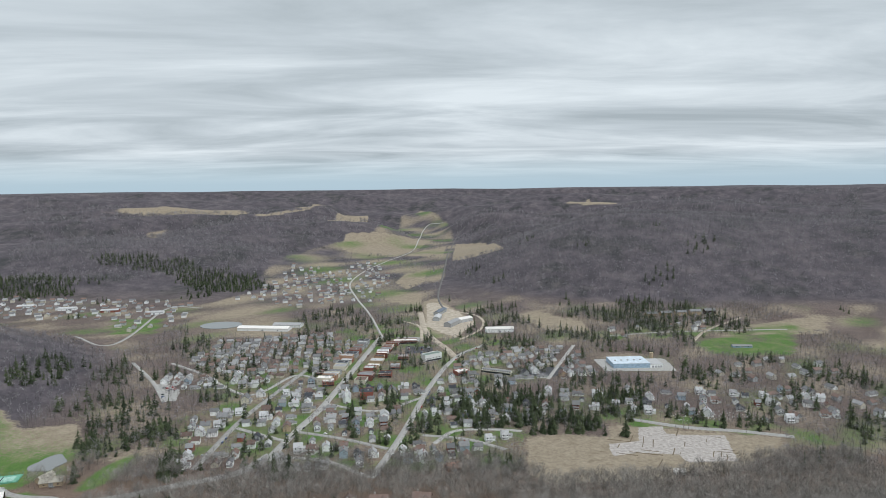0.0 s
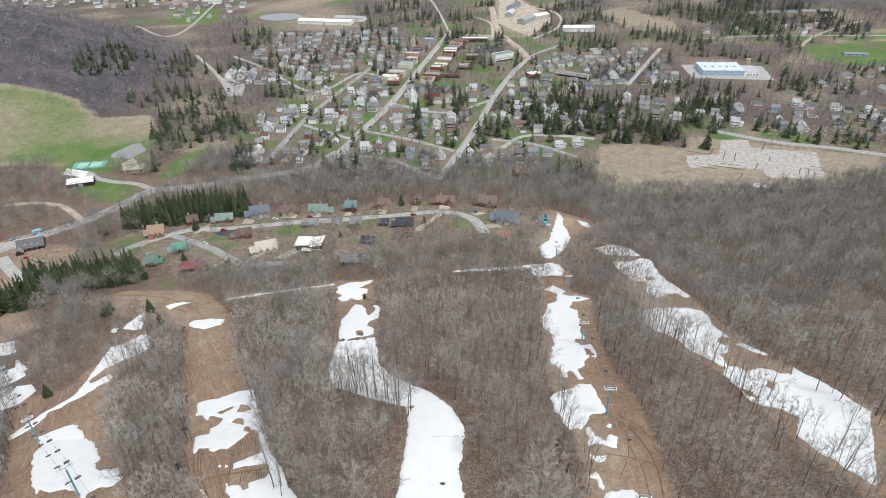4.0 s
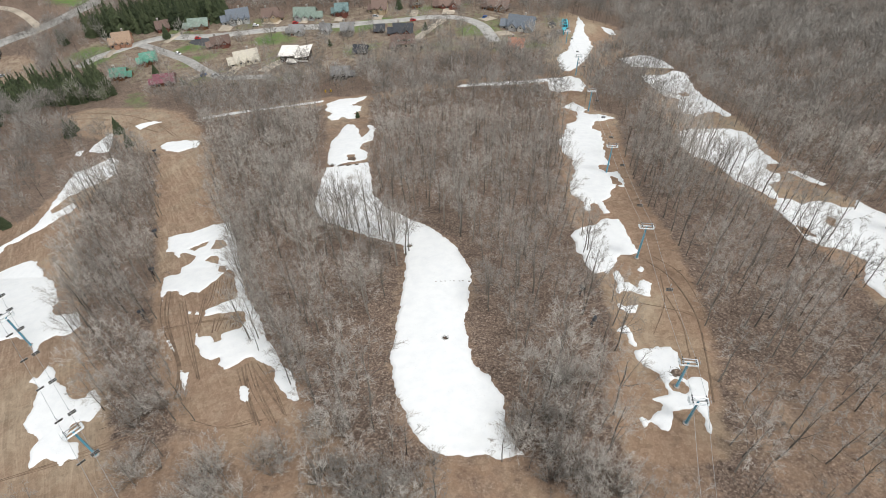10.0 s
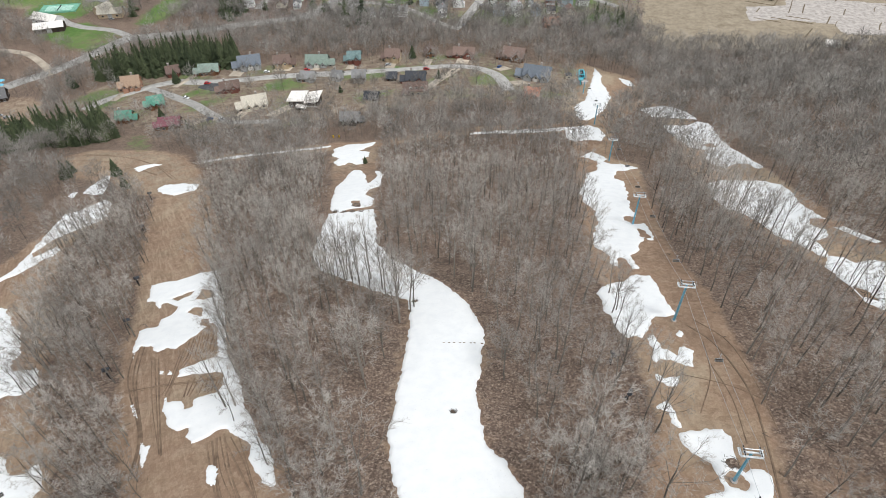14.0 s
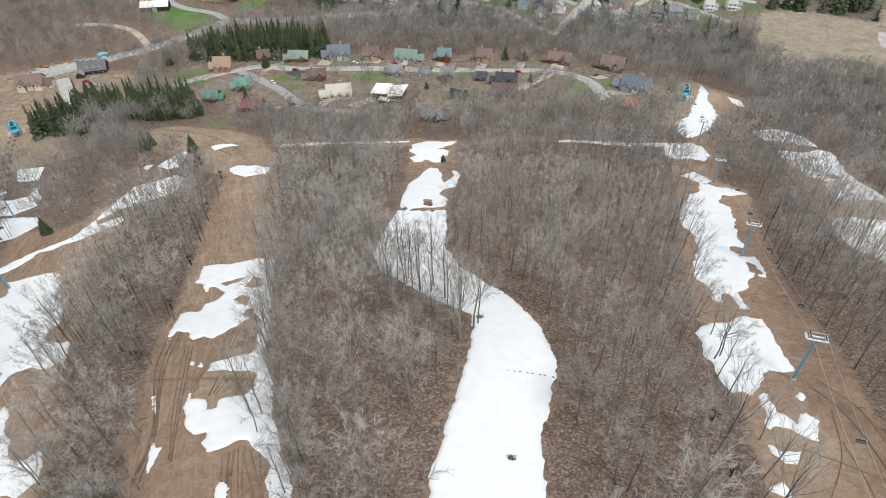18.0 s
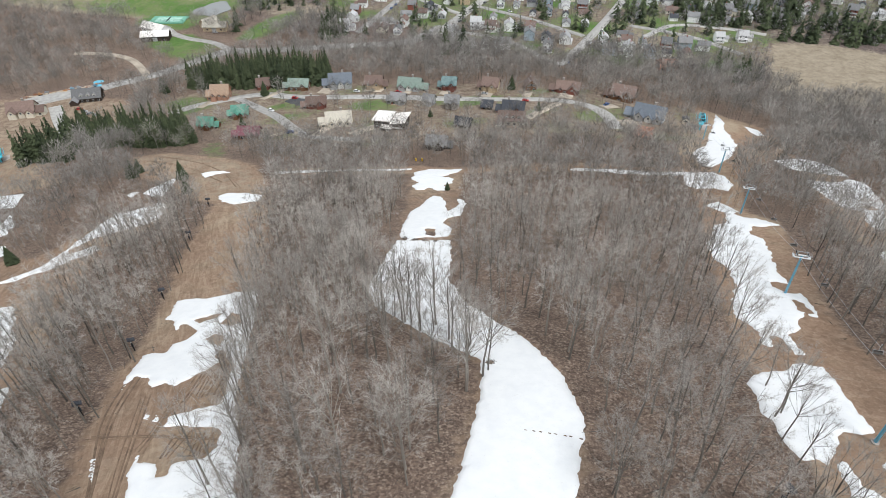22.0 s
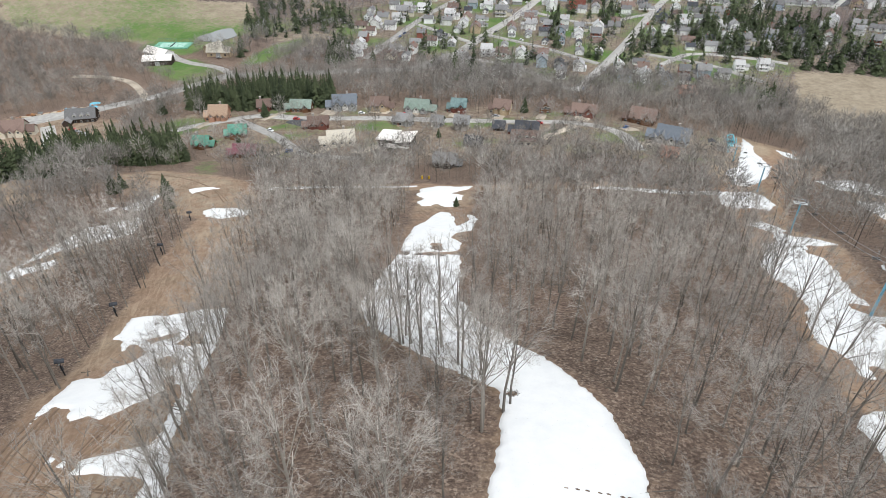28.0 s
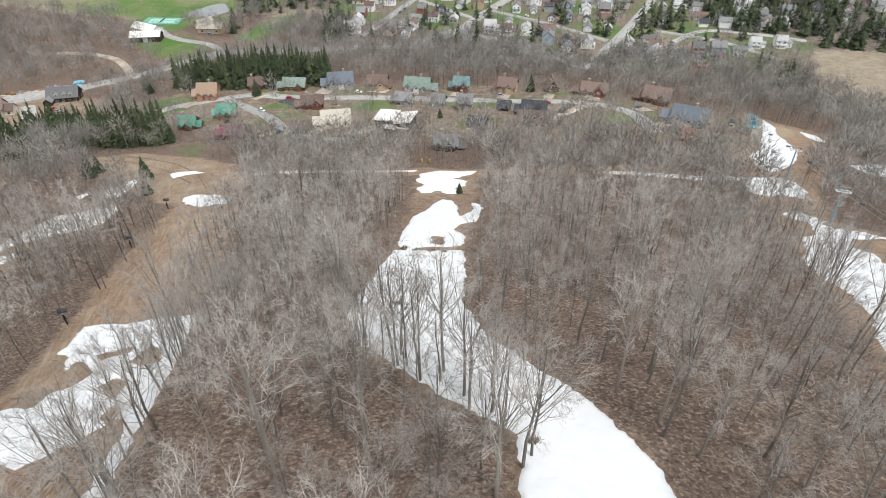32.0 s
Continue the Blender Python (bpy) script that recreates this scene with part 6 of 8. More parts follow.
def chalet(x, y, turn, w, d, storeys, wallm, roofm, form, label):
    ob = thing("chalet", pose(x, y, h(x, y), 0, 0, turn), label, "house", "chalets below the ski hill")
    w, d = w * 0.72, d * 0.76
    wall, rise = 2.5 * storeys + 0.3, min(0.5 * d * 0.98, 5.0)
    x0, x1, y0, y1 = -w / 2, w / 2, -d / 2, d / 2
    front = [(x0, x1, y0, wall)]
    if form == "modern":
        part("wall", cube(x0, y0, -2.5, x1, y1, wall), wallm, ob)
        part("wing", cube(x0 + w * 0.28, y0 - 4, -2.5, x0 + w * 0.62, y0 + 0.02, wall * 0.55), wallm, ob)
        for a, b, z0, z1, yy in ((x0 - 1, x0 + w * 0.56, wall + 0.3, wall + 0.9, y0 - 1.5), (x0 + w * 0.55, x1 + 1.2, wall - 0.2, wall + 1.7, y0 - 2.5)):
            part("roof", extrude_profile([(a, z0), (b, z1), (b, z1 + 0.35), (a, z0 + 0.35)], yy, y1 + 1, "y"), roofm, ob)
        part("roof", extrude_profile([(x0 + w * 0.26, wall * 0.55 + 0.5), (x0 + w * 0.64, wall * 0.55), (x0 + w * 0.64, wall * 0.55 + 0.3), (x0 + w * 0.26, wall * 0.55 + 0.8)], y0 - 4.5, y0 + 0.2, "y"), roofm, ob)
        part("balcony", cube(x0 + w * 0.62, y0 - 2.2, 2.4, x1, y0, 2.65), DECK, ob)
        part("railing", cube(x0 + w * 0.62, y0 - 2.2, 2.65, x1, y0 - 2.1, 3.6), TRIM, ob)
    elif form == "aframe":
        rise = w * 0.62
        part("wall", shell(x0, x1, y0, y1, wall * 0.7, rise, "y"), wallm, ob)
        part("roof", gable_roof(x0, x1, y0, y1, wall * 0.7, rise, "y", 0.8), roofm, ob)
        window(ob, 0, y0, wall * 0.75, w * 0.22, 1.5, 0)
    else:
        part("wall", shell(x0, x1, y0, y1, wall, rise, "x"), wallm, ob)
        part("roof", gable_roof(x0, x1, y0, y1, wall, rise, "x", 0.8), roofm, ob)
        if form != "dormers" and w > 9:
            side = 1 if int(abs(x)) % 2 else -1
            a, b = (x1 - 0.02, x1 + w * 0.32) if side > 0 else (x0 - w * 0.32, x0 + 0.02)
            part("side_wing", shell(a, b, y0 + d * 0.12, y1 - d * 0.18, wall * 0.62, rise * 0.62, "x"), wallm, ob)
            part("side_roof", gable_roof(a, b, y0 + d * 0.12, y1 - d * 0.18, wall * 0.62, rise * 0.62, "x", 0.6), roofm, ob)
            window(ob, (a + b) / 2, y0 + d * 0.12, 0.9, 1.6, 1.2, 0)
        wings = {"long": [(0.62, 0.26, 1.2)], "cross": [(0.50, 0.40, 3.0), (0.08, 0.20, 1.0)], "gables": [(0.05, 0.30, 3.4), (0.40, 0.24, 1.6), (0.70, 0.28, 2.6)], "dormers": []}[form]
        for k, (s, ww, out) in enumerate(wings):
            a, b = x0 + w * s, x0 + w * (s + ww)
            r = min(rise * 0.85, (b - a) * 0.55)
            wl = wall * (1.0 if k == 0 else 0.8)
            part("wing", shell(a, b, y0 - out, 0, wl, r, "y"), TRIM if (k == 1 and wallm is GREYWALL) else wallm, ob)
            part("wing_roof", gable_roof(a, b, y0 - out, min(0, (wl + r - wall) * 0.5), wl, r, "y", 0.5), roofm, ob)
            front.append((a, b, y0 - out, wl))
            window(ob, (a + b) / 2, y0 - out, wl * 0.92, min(1.2, (b - a) * 0.3), 1.1, 0)
        if form == "dormers":
            for s in (0.3, 0.55, 0.78):
                a = x0 + w * s
                part("dormer", shell(a - 1.2, a + 1.2, y0 + 0.6, y0 + d * 0.45, wall + 1.7, 1.0, "y", wall), TRIM, ob)
                part("dormer_roof", gable_roof(a - 1.2, a + 1.2, y0 + 0.6, y0 + d * 0.42, wall + 1.7, 1.0, "y", 0.35, 0.2), roofm, ob)
                window(ob, a, y0 + 0.6, wall + 0.6, 1.0, 1.0, 0)
            part("garage", shell(x0 - 1.5, x0 + w * 0.2, y0 - 5, y0 + 1, wall * 0.75, 2.2, "y"), wallm, ob)
            part("garage_roof", gable_roof(x0 - 1.5, x0 + w * 0.2, y0 - 5, y0 + 1, wall * 0.75, 2.2, "y", 0.5), roofm, ob)
        if form in ("cross", "gables"):
            cx = x0 + w * (0.25 if form == "cross" else 0.62)
            c = part("chimney", cube(cx - 0.6, 0.4, wall * 0.6, cx + 0.6, 1.6, wall + rise + 1.6), STONE, ob)
            part("chimney_cap", cube(cx - 0.75, 0.25, wall + rise + 1.55, cx + 0.75, 1.75, wall + rise + 1.75), CONCRETE, c)
        part("deck", cube(x0 + w * 0.05, y0 - 2.4, 0.25, x0 + w * 0.55, y0 - 0.01, 0.5), DECK, ob)
        for k in range(3):
            px = x0 + w * (0.08 + 0.22 * k)
            part("deck_post", cube(px - 0.08, y0 - 2.35, -1.6, px + 0.08, y0 - 2.2, 1.4), DECK, ob)
    n = max(2, int(w / 3.4))
    for lv in range(max(1, int(storeys))):
        for k in range(n):
            wx = x0 + w * (k + 0.5) / n
            if any(a - 0.8 < wx < b + 0.8 for a, b, fy, _ in front[1:]) and form != "modern":
                continue
            window(ob, wx, y0, 0.9 + 2.7 * lv, 1.3, 1.3, 0)
    for face, fx in ((1, x1), (3, x0)):
        for k in (-0.25, 0.25):
            window(ob, fx, d * k, 1.0, 1.1, 1.3, face)
    part("door", cube(x0 + w * 0.12 - 0.5, y0 - 0.1, 0, x0 + w * 0.12 + 0.5, y0 + 0.03, 2.1), REDWALL if wallm is not REDWALL else DARKWOOD, ob)


chalet(-242.6, 485.5, 13, 19.0, 10.4, 1.5, CEDAR, GREENROOF, "long", "long chalet with green metal roof and timber walls")
chalet(-216.1, 498.0, 22, 21.5, 12.9, 2, GREYWALL, BLUEROOF, "gables", "grey chalet with steep blue-grey gables")
chalet(-191.5, 501.4, 15, 16.1, 11.2, 2, TANWALL, BROWNROOF, "cross", "tan stucco house with brown roof and chimney")
chalet(-165.1, 503.4, 6, 21.7, 11.9, 1.5, GREYWALL, GREENROOF, "gables", "low chalet with faded green gables")
chalet(-138.2, 509.6, 10, 13.0, 10.4, 2, REDWALL, TEALROOF, "cross", "red-fronted chalet under a teal metal roof")
chalet(-110.3, 517.5, 0, 14.8, 11.1, 2, TANWALL, BROWNROOF, "cross", "tan chalet with brown shingle roof and stone chimney")
chalet(-84.6, 530.2, 16, 10.6, 12.8, 2, CEDAR, BROWNROOF, "aframe", "narrow brown chalet with a steep front gable")
chalet(-58.1, 528.4, 2, 21.3, 10.6, 1.5, REDWALL, BROWNROOF, "cross", "long russet chalet with brown roof")
chalet(-212.5, 453.2, 25, 16.9, 9.3, 1.5, REDWALL, BROWNROOF, "cross", "russet timber chalet behind bare trees")
chalet(-182.7, 424.6, 26, 20.4, 12.2, 1.5, CREAM, CREAMROOF, "gables", "cream house with pale shingled gables")
chalet(-148.6, 425.4, 3, 25.7, 14.0, 2, DARKWOOD, WHITEROOF, "modern", "dark timber lodge with broad white mono-pitch roofs")
chalet(-142.0, 476.2, -2, 9.6, 8.0, 1.5, GREYWALL, GREYROOF, "cross", "small grey house with grey roof")
chalet(-124.8, 471.4, 9, 11.9, 9.5, 2, STONE, GREYROOF, "cross", "stone-grey house with pale front")
chalet(-102.6, 474.4, 9, 9.2, 8.0, 1, DARKWOOD, DARKROOF, "long", "low dark garage with shed roof")
chalet(-84.5, 469.2, 6, 17.8, 10.7, 1.5, REDWALL, DARKROOF, "cross", "dark-roofed chalet with red front gable")
chalet(-105.8, 429.9, 1, 11.9, 8.0, 1, DARKWOOD, DARKROOF, "long", "low dark cabin among bare trees")
chalet(-80.3, 443.4, 10, 20.4, 10.2, 1.5, CREAM, BROWNROOF, "dormers", "white house with brown roof and two front dormers")
chalet(-109.6, 391.2, 7, 14.2, 8.5, 1.5, DARKWOOD, GREYROOF, "cross", "dark house half hidden in the woods")
chalet(-162.7, 473.7, 3, 13.0, 9.1, 1.5, GREYWALL, GREYROOF, "long", "grey cottage with grey shingle roof")
chalet(-292.4, 462.6, 19, 16.4, 13.1, 2, ORANGEWALL, TANROOF, "gables", "tall orange timber chalet with tan roof")
chalet(-272.0, 485.6, 27, 12.4, 9.9, 1.5, REDWALL, BROWNROOF, "cross", "dark red chalet beside spruces")
chalet(-256.4, 431.2, 27, 13.8, 9.7, 1.5, CEDAR, GREENMETAL, "gables", "timber chalet with bright green metal roof")
chalet(-267.0, 409.4, 14, 13.2, 9.3, 1.5, CEDAR, GREENMETAL, "cross", "timber chalet under a bright green metal roof")
chalet(-226.3, 394.7, 15, 16.7, 9.2, 1.5, CEDAR, MAGENTA, "long", "timber chalet with magenta metal roof")
chalet(-395.8, 446.4, 29, 26.1, 14.0, 1.5, DARKWOOD, GREYROOF, "dormers", "grey-roofed ski lodge beside the road")
chalet(-419.4, 410.7, 30, 23.4, 14.0, 2, CREAM, BROWNROOF, "gables", "half-timbered brown and white chalet")
chalet(-20.6, 530.4, -8, 21.5, 14.0, 2, CEDAR, BROWNROOF, "cross", "large brown chalet with shingled gable roof")
chalet(-2.8, 486.2, -10, 24.6, 14.0, 2, GREYWALL, BLUEROOF, "gables", "large blue-grey house with many gables")
chalet(-5.9, 444.7, -3, 12.5, 9.0, 1, ORANGEWALL, RUSTROOF, "cross", "house with orange-red roof behind trees")

# pale drives from the road to the doors, and gravel forecourts
for line, wide in ((((-150, 432), (-160, 420), (-166, 406)), 8), (((-190, 492), (-190, 502)), 13), (((-222, 480), (-222, 500)), 9), (((-214, 398), (-206, 408), (-200, 402)), 4), (((-296, 440), (-296, 458)), 5), (((-165, 492), (-166, 508)), 7), (((-139, 496), (-139, 506)), 6), (((-110, 500), (-111, 518)), 7), (((-84, 508), (-84, 521)), 6), (((-58, 512), (-58, 525)), 9), (((-32, 500), (-24, 508)), 8), (((-20, 470), (-10, 476)), 8), (((-60, 500), (-70, 470), (-74, 456)), 6), (((-187, 400), (-187, 418)), 6), (((-260, 462), (-252, 488)), 5)):
    ribbon("driveway", line, wide, GRAVEL, 0.2, 3.0, "pale gravel driveway leading to a chalet", "structure", "driveway")


# ---- the town ----
def town_house(w, d, storeys, wallm, roofm, axis, porch, ell):
    """A clapboard village house; the front faces -y."""
    ob = thing("house", Matrix.Identity(4), "", "house", "houses of the town")
    wall, rise = 2.8 * storeys, 0.5 * (d if axis == "x" else w) * 0.78
    x0, x1, y0, y1 = -w / 2, w / 2, -d / 2, d / 2
    part("wall", shell(x0, x1, y0, y1, wall, rise, axis, -1.2), wallm, ob)
    part("roof", gable_roof(x0, x1, y0, y1, wall, rise, axis, 0.45, 0.22), roofm, ob)
    if ell:
        part("wing", shell(x1 - 0.02, x1 + 4.5, -2.6, 2.6, wall * 0.6, 1.9, "x", -1.2), wallm, ob)
        part("wing_roof", gable_roof(x1 - 0.3, x1 + 4.5, -2.6, 2.6, wall * 0.6, 1.9, "x", 0.35, 0.2), roofm, ob)
    if porch:
        part("porch_roof", extrude_profile([(y0 - 2.4, 2.5), (y0 - 0.01, 3.1), (y0 - 0.01, 3.3), (y0 - 2.4, 2.7)], x0 + 0.4, x1 - 0.4, "x"), roofm, ob)
        part("porch_floor", cube(x0 + 0.5, y0 - 2.2, -0.8, x1 - 0.5, y0 - 0.01, 0.4), TRIM, ob)
        for k in (0.06, 0.94):
            px = x0 + w * k
            part("porch_post", cube(px - 0.1, y0 - 2.2, 0.4, px + 0.1, y0 - 2.0, 2.55), TRIM, ob)
    part("chimney", cube(-0.4, 0.3, wall, 0.4, 1.0, wall + rise + 0.9), BRICK, ob)
    for lv in range(int(storeys)):
        for k in (0.25, 0.75):
            window(ob, x0 + w * k, y0, 0.8 + 2.8 * lv, 1.0, 1.5, 0, False)
    return ob


KINDS = [
    ((8, 11, 2, WHITEWALL, GREYROOF, "y", True, False), "white clapboard two-storey house with grey gable roof"),
    ((9, 9, 2, WHITEWALL, LIGHTROOF, "x", True, True), "white clapboard house with light grey roof and side wing"),
    ((12, 8, 1, CREAM, BROWNROOF, "x", False, False), "low cream bungalow with brown roof"),
    ((8, 10, 2, GREYWALL, DARKROOF, "y", True, True), "grey clapboard house with charcoal roof"),
    ((9, 11, 2, TANWALL, BROWNROOF, "y", True, False), "tan house with brown shingle roof and porch"),
    ((13, 8, 1, WHITEWALL, GREYROOF, "x", False, True), "long white bungalow with grey roof"),
    ((8, 9, 2, PALEBLUE, GREYROOF, "y", True, False), "pale blue village house with porch"),
    ((10, 9, 2, WHITEWALL, BROWNROOF, "x", True, True), "white house with brown roof and wing"),
    ((7, 9, 1, GREYWALL, LIGHTROOF, "y", False, False), "small grey cottage with pale roof"),
    ((9, 10, 2, BRICK, GREYROOF, "x", True, False), "brick village house with grey roof"),
    ((6, 7, 1, WHITEWALL, DARKROOF, "y", False, False), "small white garage with dark roof"),
    ((11, 9, 2, CREAM, GREYROOF, "x", True, True), "broad cream house with porch"),
]
HOUSE_SPOTS = []


def house_rows(polys, gap, skew, seed, chance=0.8, limit=400):
    """Spots for houses inside outlines, on a shaken grid turned with the streets."""
    rs = np.random.RandomState(seed)
    c, s = math.cos(radians(skew)), math.sin(radians(skew))
    out = []
    for poly in polys:
        xs, ys = [p[0] for p in poly], [p[1] for p in poly]
        cx, cy, r = sum(xs) / len(xs), sum(ys) / len(ys), max(max(xs) - min(xs), max(ys) - min(ys)) * 0.75
        for u in np.arange(-r, r, gap[0]):
            for v in np.arange(-r, r, gap[1]):
                a, b = u + rs.uniform(-0.45, 0.45) * (gap[0] - 12), v + rs.uniform(-0.45, 0.45) * (gap[1] - 16)
                x, y, keep = cx + a * c - b * s, cy + a * s + b * c, rs.rand() < chance
                if not keep or edge_distance(x, y, poly) < 5:
                    continue
                near_road = min(float(line_distance(x, y, line)) for line in ROADS.values())
                if near_road < 11 or any(edge_distance(x, y, AREAS[n]) > -8 for n in ("meadow", "dry_field", "lot_field", "lawn_pond", "lawn_court")):
                    continue
                if any(math.hypot(x - px, y - py) < r0 for px, py, r0 in BIG_SPOTS):
                    continue
                out.append((x, y, skew + rs.choice((0, 0, 90, 180, 270)) + rs.uniform(-4, 4)))
    return out[:limit]


# larger buildings: x, y and the radius they take up
BIG_SPOTS = [(-135, 850, 22), (-110, 868, 16), (310, 1015, 75), (-364, 1290, 75), (5, 1340, 70), (102, 1250, 35), (-22, 1055, 28), (-73, 1171, 30), (27, 973, 20), (83, 977, 30), (-424, 651, 30), (-446, 606, 30), (-396, 603, 18), (-436, 575, 24), (238, 615, 16)]
for k in range(10):
    for s in (-1, 1):
        BIG_SPOTS.append((-152 + 2.9 * k + s * 24, 930 + 24 * k, 17))
TOWN = [
    [(-290, 640), (-90, 620), (20, 650), (90, 730), (60, 900), (-90, 920), (-175, 905), (-270, 900), (-330, 770)],
    [(-430, 900), (-190, 900), (-160, 1150), (-240, 1260), (-430, 1180)],
    [(-40, 930), (60, 900), (160, 930), (250, 960), (240, 1130), (120, 1130), (40, 1060)],
    [(-110, 1180), (-30, 1190), (-60, 1420), (-200, 1500), (-260, 1300), (-180, 1230)],
]
TOWN_C = [[(60, 760), (230, 785), (420, 740), (520, 770), (520, 880), (230, 900), (90, 880)]]
TOWN_B = [[(-1300, 1420), (-760, 1400), (-640, 1250), (-560, 1330), (-640, 1620), (-1250, 1700)], [(-560, 1640), (-330, 1500), (-250, 1700), (-330, 2100), (-520, 2200)], [(280, 1150), (560, 1260), (560, 1330), (300, 1260)], [(420, 740), (700, 800), (680, 900), (430, 880)], [(-330, 1560), (-180, 1560), (-150, 1900), (-230, 2350), (-330, 2300)], [(330, 900), (620, 930), (640, 1030), (480, 1040), (400, 960)]]
HOUSE_SPOTS += sorted(house_rows(TOWN, (17.0, 22.5), 8, 11, 0.95) + house_rows(TOWN_C, (23, 29), -12, 13, 0.75), key=lambda q: q[1]) + house_rows(TOWN_B, (31, 38), 15, 12, 0.9)
NEAREST = 262
rs = np.random.RandomState(21)
protos = []
for args, label in KINDS:
    ob = town_house(*args)
    tagged(ob, label)
    protos.append(ob)
used = set()
for k, (x, y, turn) in enumerate(HOUSE_SPOTS[:NEAREST]):
    i = rs.choice(len(protos), p=[0.21, 0.27, 0.05, 0.05, 0.03, 0.14, 0.05, 0.05, 0.03, 0.02, 0.06, 0.04])
    m = pose(x, y, h(x, y) + 0.4, 0, 0, turn) @ Matrix.Scale(rs.uniform(0.85, 1.12), 4)
    if i in used:
        copy_thing(protos[i], m)
    else:
        protos[i].matrix_basis = m
        used.add(i)

# the houses behind, too small to tell their parts
def far_houses(name, spots, wallm, roofm, label):
    bm, roofs = bmesh.new(), set()
    for x, y, turn, w, d, wall in spots:
        m = pose(x, y, h(x, y) + 0.3, 0, 0, turn)
        a = shell(-w / 2, w / 2, -d / 2, d / 2, wall, d * 0.36, "x", -1.5)
        b = gable_roof(-w / 2, w / 2, -d / 2, d / 2, wall, d * 0.36, "x", 0.5)
        for src, mi in ((a, 0), (b, 1)):
            src.transform(m)
            old = {v: bm.verts.new(v.co) for v in src.verts}
            for f in src.faces:
                bm.faces.new([old[v] for v in f.verts]).material_index = mi
            src.free()
    me = mesh_from(name, bm, wallm)
    me.materials.append(roofm)
    tagged(new(name, me), label, "houses", kind="stuff")


rest = [(x, y, t, rs.uniform(9, 14), rs.uniform(7.5, 9.5), rs.choice((3.2, 5.4))) for x, y, t in HOUSE_SPOTS[NEAREST:]]
far_houses("white_houses", rest[0::3], WHITEWALL, GREYROOF, "distant white houses with grey roofs")
far_houses("pale_houses", rest[1::3], CREAM, LIGHTROOF, "distant cream houses with pale roofs")
far_houses("dark_houses", rest[2::3], GREYWALL, BROWNROOF, "distant grey houses with brown roofs")


def shop(x, y, turn, w, d, tall, wallm, roofm, label):
    """A flat-roofed main-street block with parapet, cornice and windows."""
    ob = thing("shop_building", pose(x, y, h(x, y), 0, 0, turn), label, "building", "main street blocks")
    x0, x1, y0, y1 = -w / 2, w / 2, -d / 2, d / 2
    part("wall", cube(x0, y0, -1, x1, y1, tall), wallm, ob)
    part("roof", cube(x0 + 0.4, y0 + 0.4, tall + 0.004, x1 - 0.4, y1 - 0.4, tall + 0.12), roofm, ob)
    for a, b, c, e in ((x0, y0, x1, y0 + 0.35), (x0, y1 - 0.35, x1, y1), (x0, y0 + 0.35, x0 + 0.35, y1 - 0.35), (x1 - 0.35, y0 + 0.35, x1, y1 - 0.35)):
        part("parapet", cube(a, b, tall + 0.002, c, e, tall + 0.8), wallm, ob)
    part("cornice", cube(x0 - 0.1, y0 - 0.35, tall - 0.5, x1 + 0.1, y0 - 0.002, tall - 0.05), TRIM, ob)
    part("shop_front", cube(x0 + 0.6, y0 - 0.12, 0.4, x1 - 0.6, y0 + 0.05, 2.9), GLASS, ob)
    n = max(2, int(w / 3))
    for k in range(n):
        window(ob, x0 + w * (k + 0.5) / n, y0, 4.4, 1.1, 1.9, 0, False)
        window(ob, x0 + w * (k + 0.5) / n, y1, 4.4, 1.1, 1.9, 2, False)
    part("roof_vent", cube(-0.9, 1.5, tall + 0.1, 0.9, 3.0, tall + 1.3), LIGHTROOF, ob)


rs = np.random.RandomState(31)
skins = [BRICK, TANBRICK, BRICK, GREYWALL, TANWALL, BRICK, CREAM, WHITEWALL, REDWALL]
tops = [LIGHTROOF, GREYROOF, WHITEROOF, DARKROOF, GREYROOF, BROWNROOF]
for s in (-1, 1):
    u = 0.0
    while u < 235:
        w = rs.uniform(9, 19)
        y = 925 + u + w / 2
        x = -152 + 0.12 * (y - 930) + s * (15 + rs.uniform(0, 3))
        d = rs.uniform(14, 24)
        sk = skins[rs.randint(len(skins))]
        shop(x + s * d / 2, y, (83 if s > 0 else -97) + rs.uniform(-2, 2), w, d, rs.uniform(5, 10.5), sk, tops[rs.randint(len(tops))], "red brick main-street block with flat roof" if sk in (BRICK, REDWALL) else "pale main-street block with flat roof and shop front")
        u += w + (rs.uniform(5, 14) if rs.rand() < 0.3 else 0.3)
for x, y, w, d in ((-92, 965, 20, 14), (-80, 1010, 16, 18), (-196, 980, 18, 14), (-205, 1030, 22, 15), (-70, 1060, 18, 12)):
    shop(x, y, rs.uniform(-10, 10), w, d, rs.uniform(4.5, 7.5), skins[rs.randint(len(skins))], tops[rs.randint(len(tops))], "low flat-roofed block behind the main street")
shop(-110, 868, -82, 20, 18, 10, BRICK, DARKROOF, "tall red brick block with dark flat roof")
shop(-174, 925, 8, 17, 15, 8, BRICK, WHITEROOF, "brick corner block with white roof")
shop(-73, 1171, 5, 44, 14, 6, REDWALL, WHITEROOF, "long low red-fronted plaza building")
shop(27, 973, 30, 22, 14, 6, BRICK, WHITEROOF, "brick roadside building with white roof")
shop(83, 977, -25, 50, 12, 4.5, CREAM, GREYROOF, "long low strip building with grey roof")
shop(-22, 1055, 35, 34, 14, 11, WHITEWALL, GREENROOF, "white hotel block with green roof")

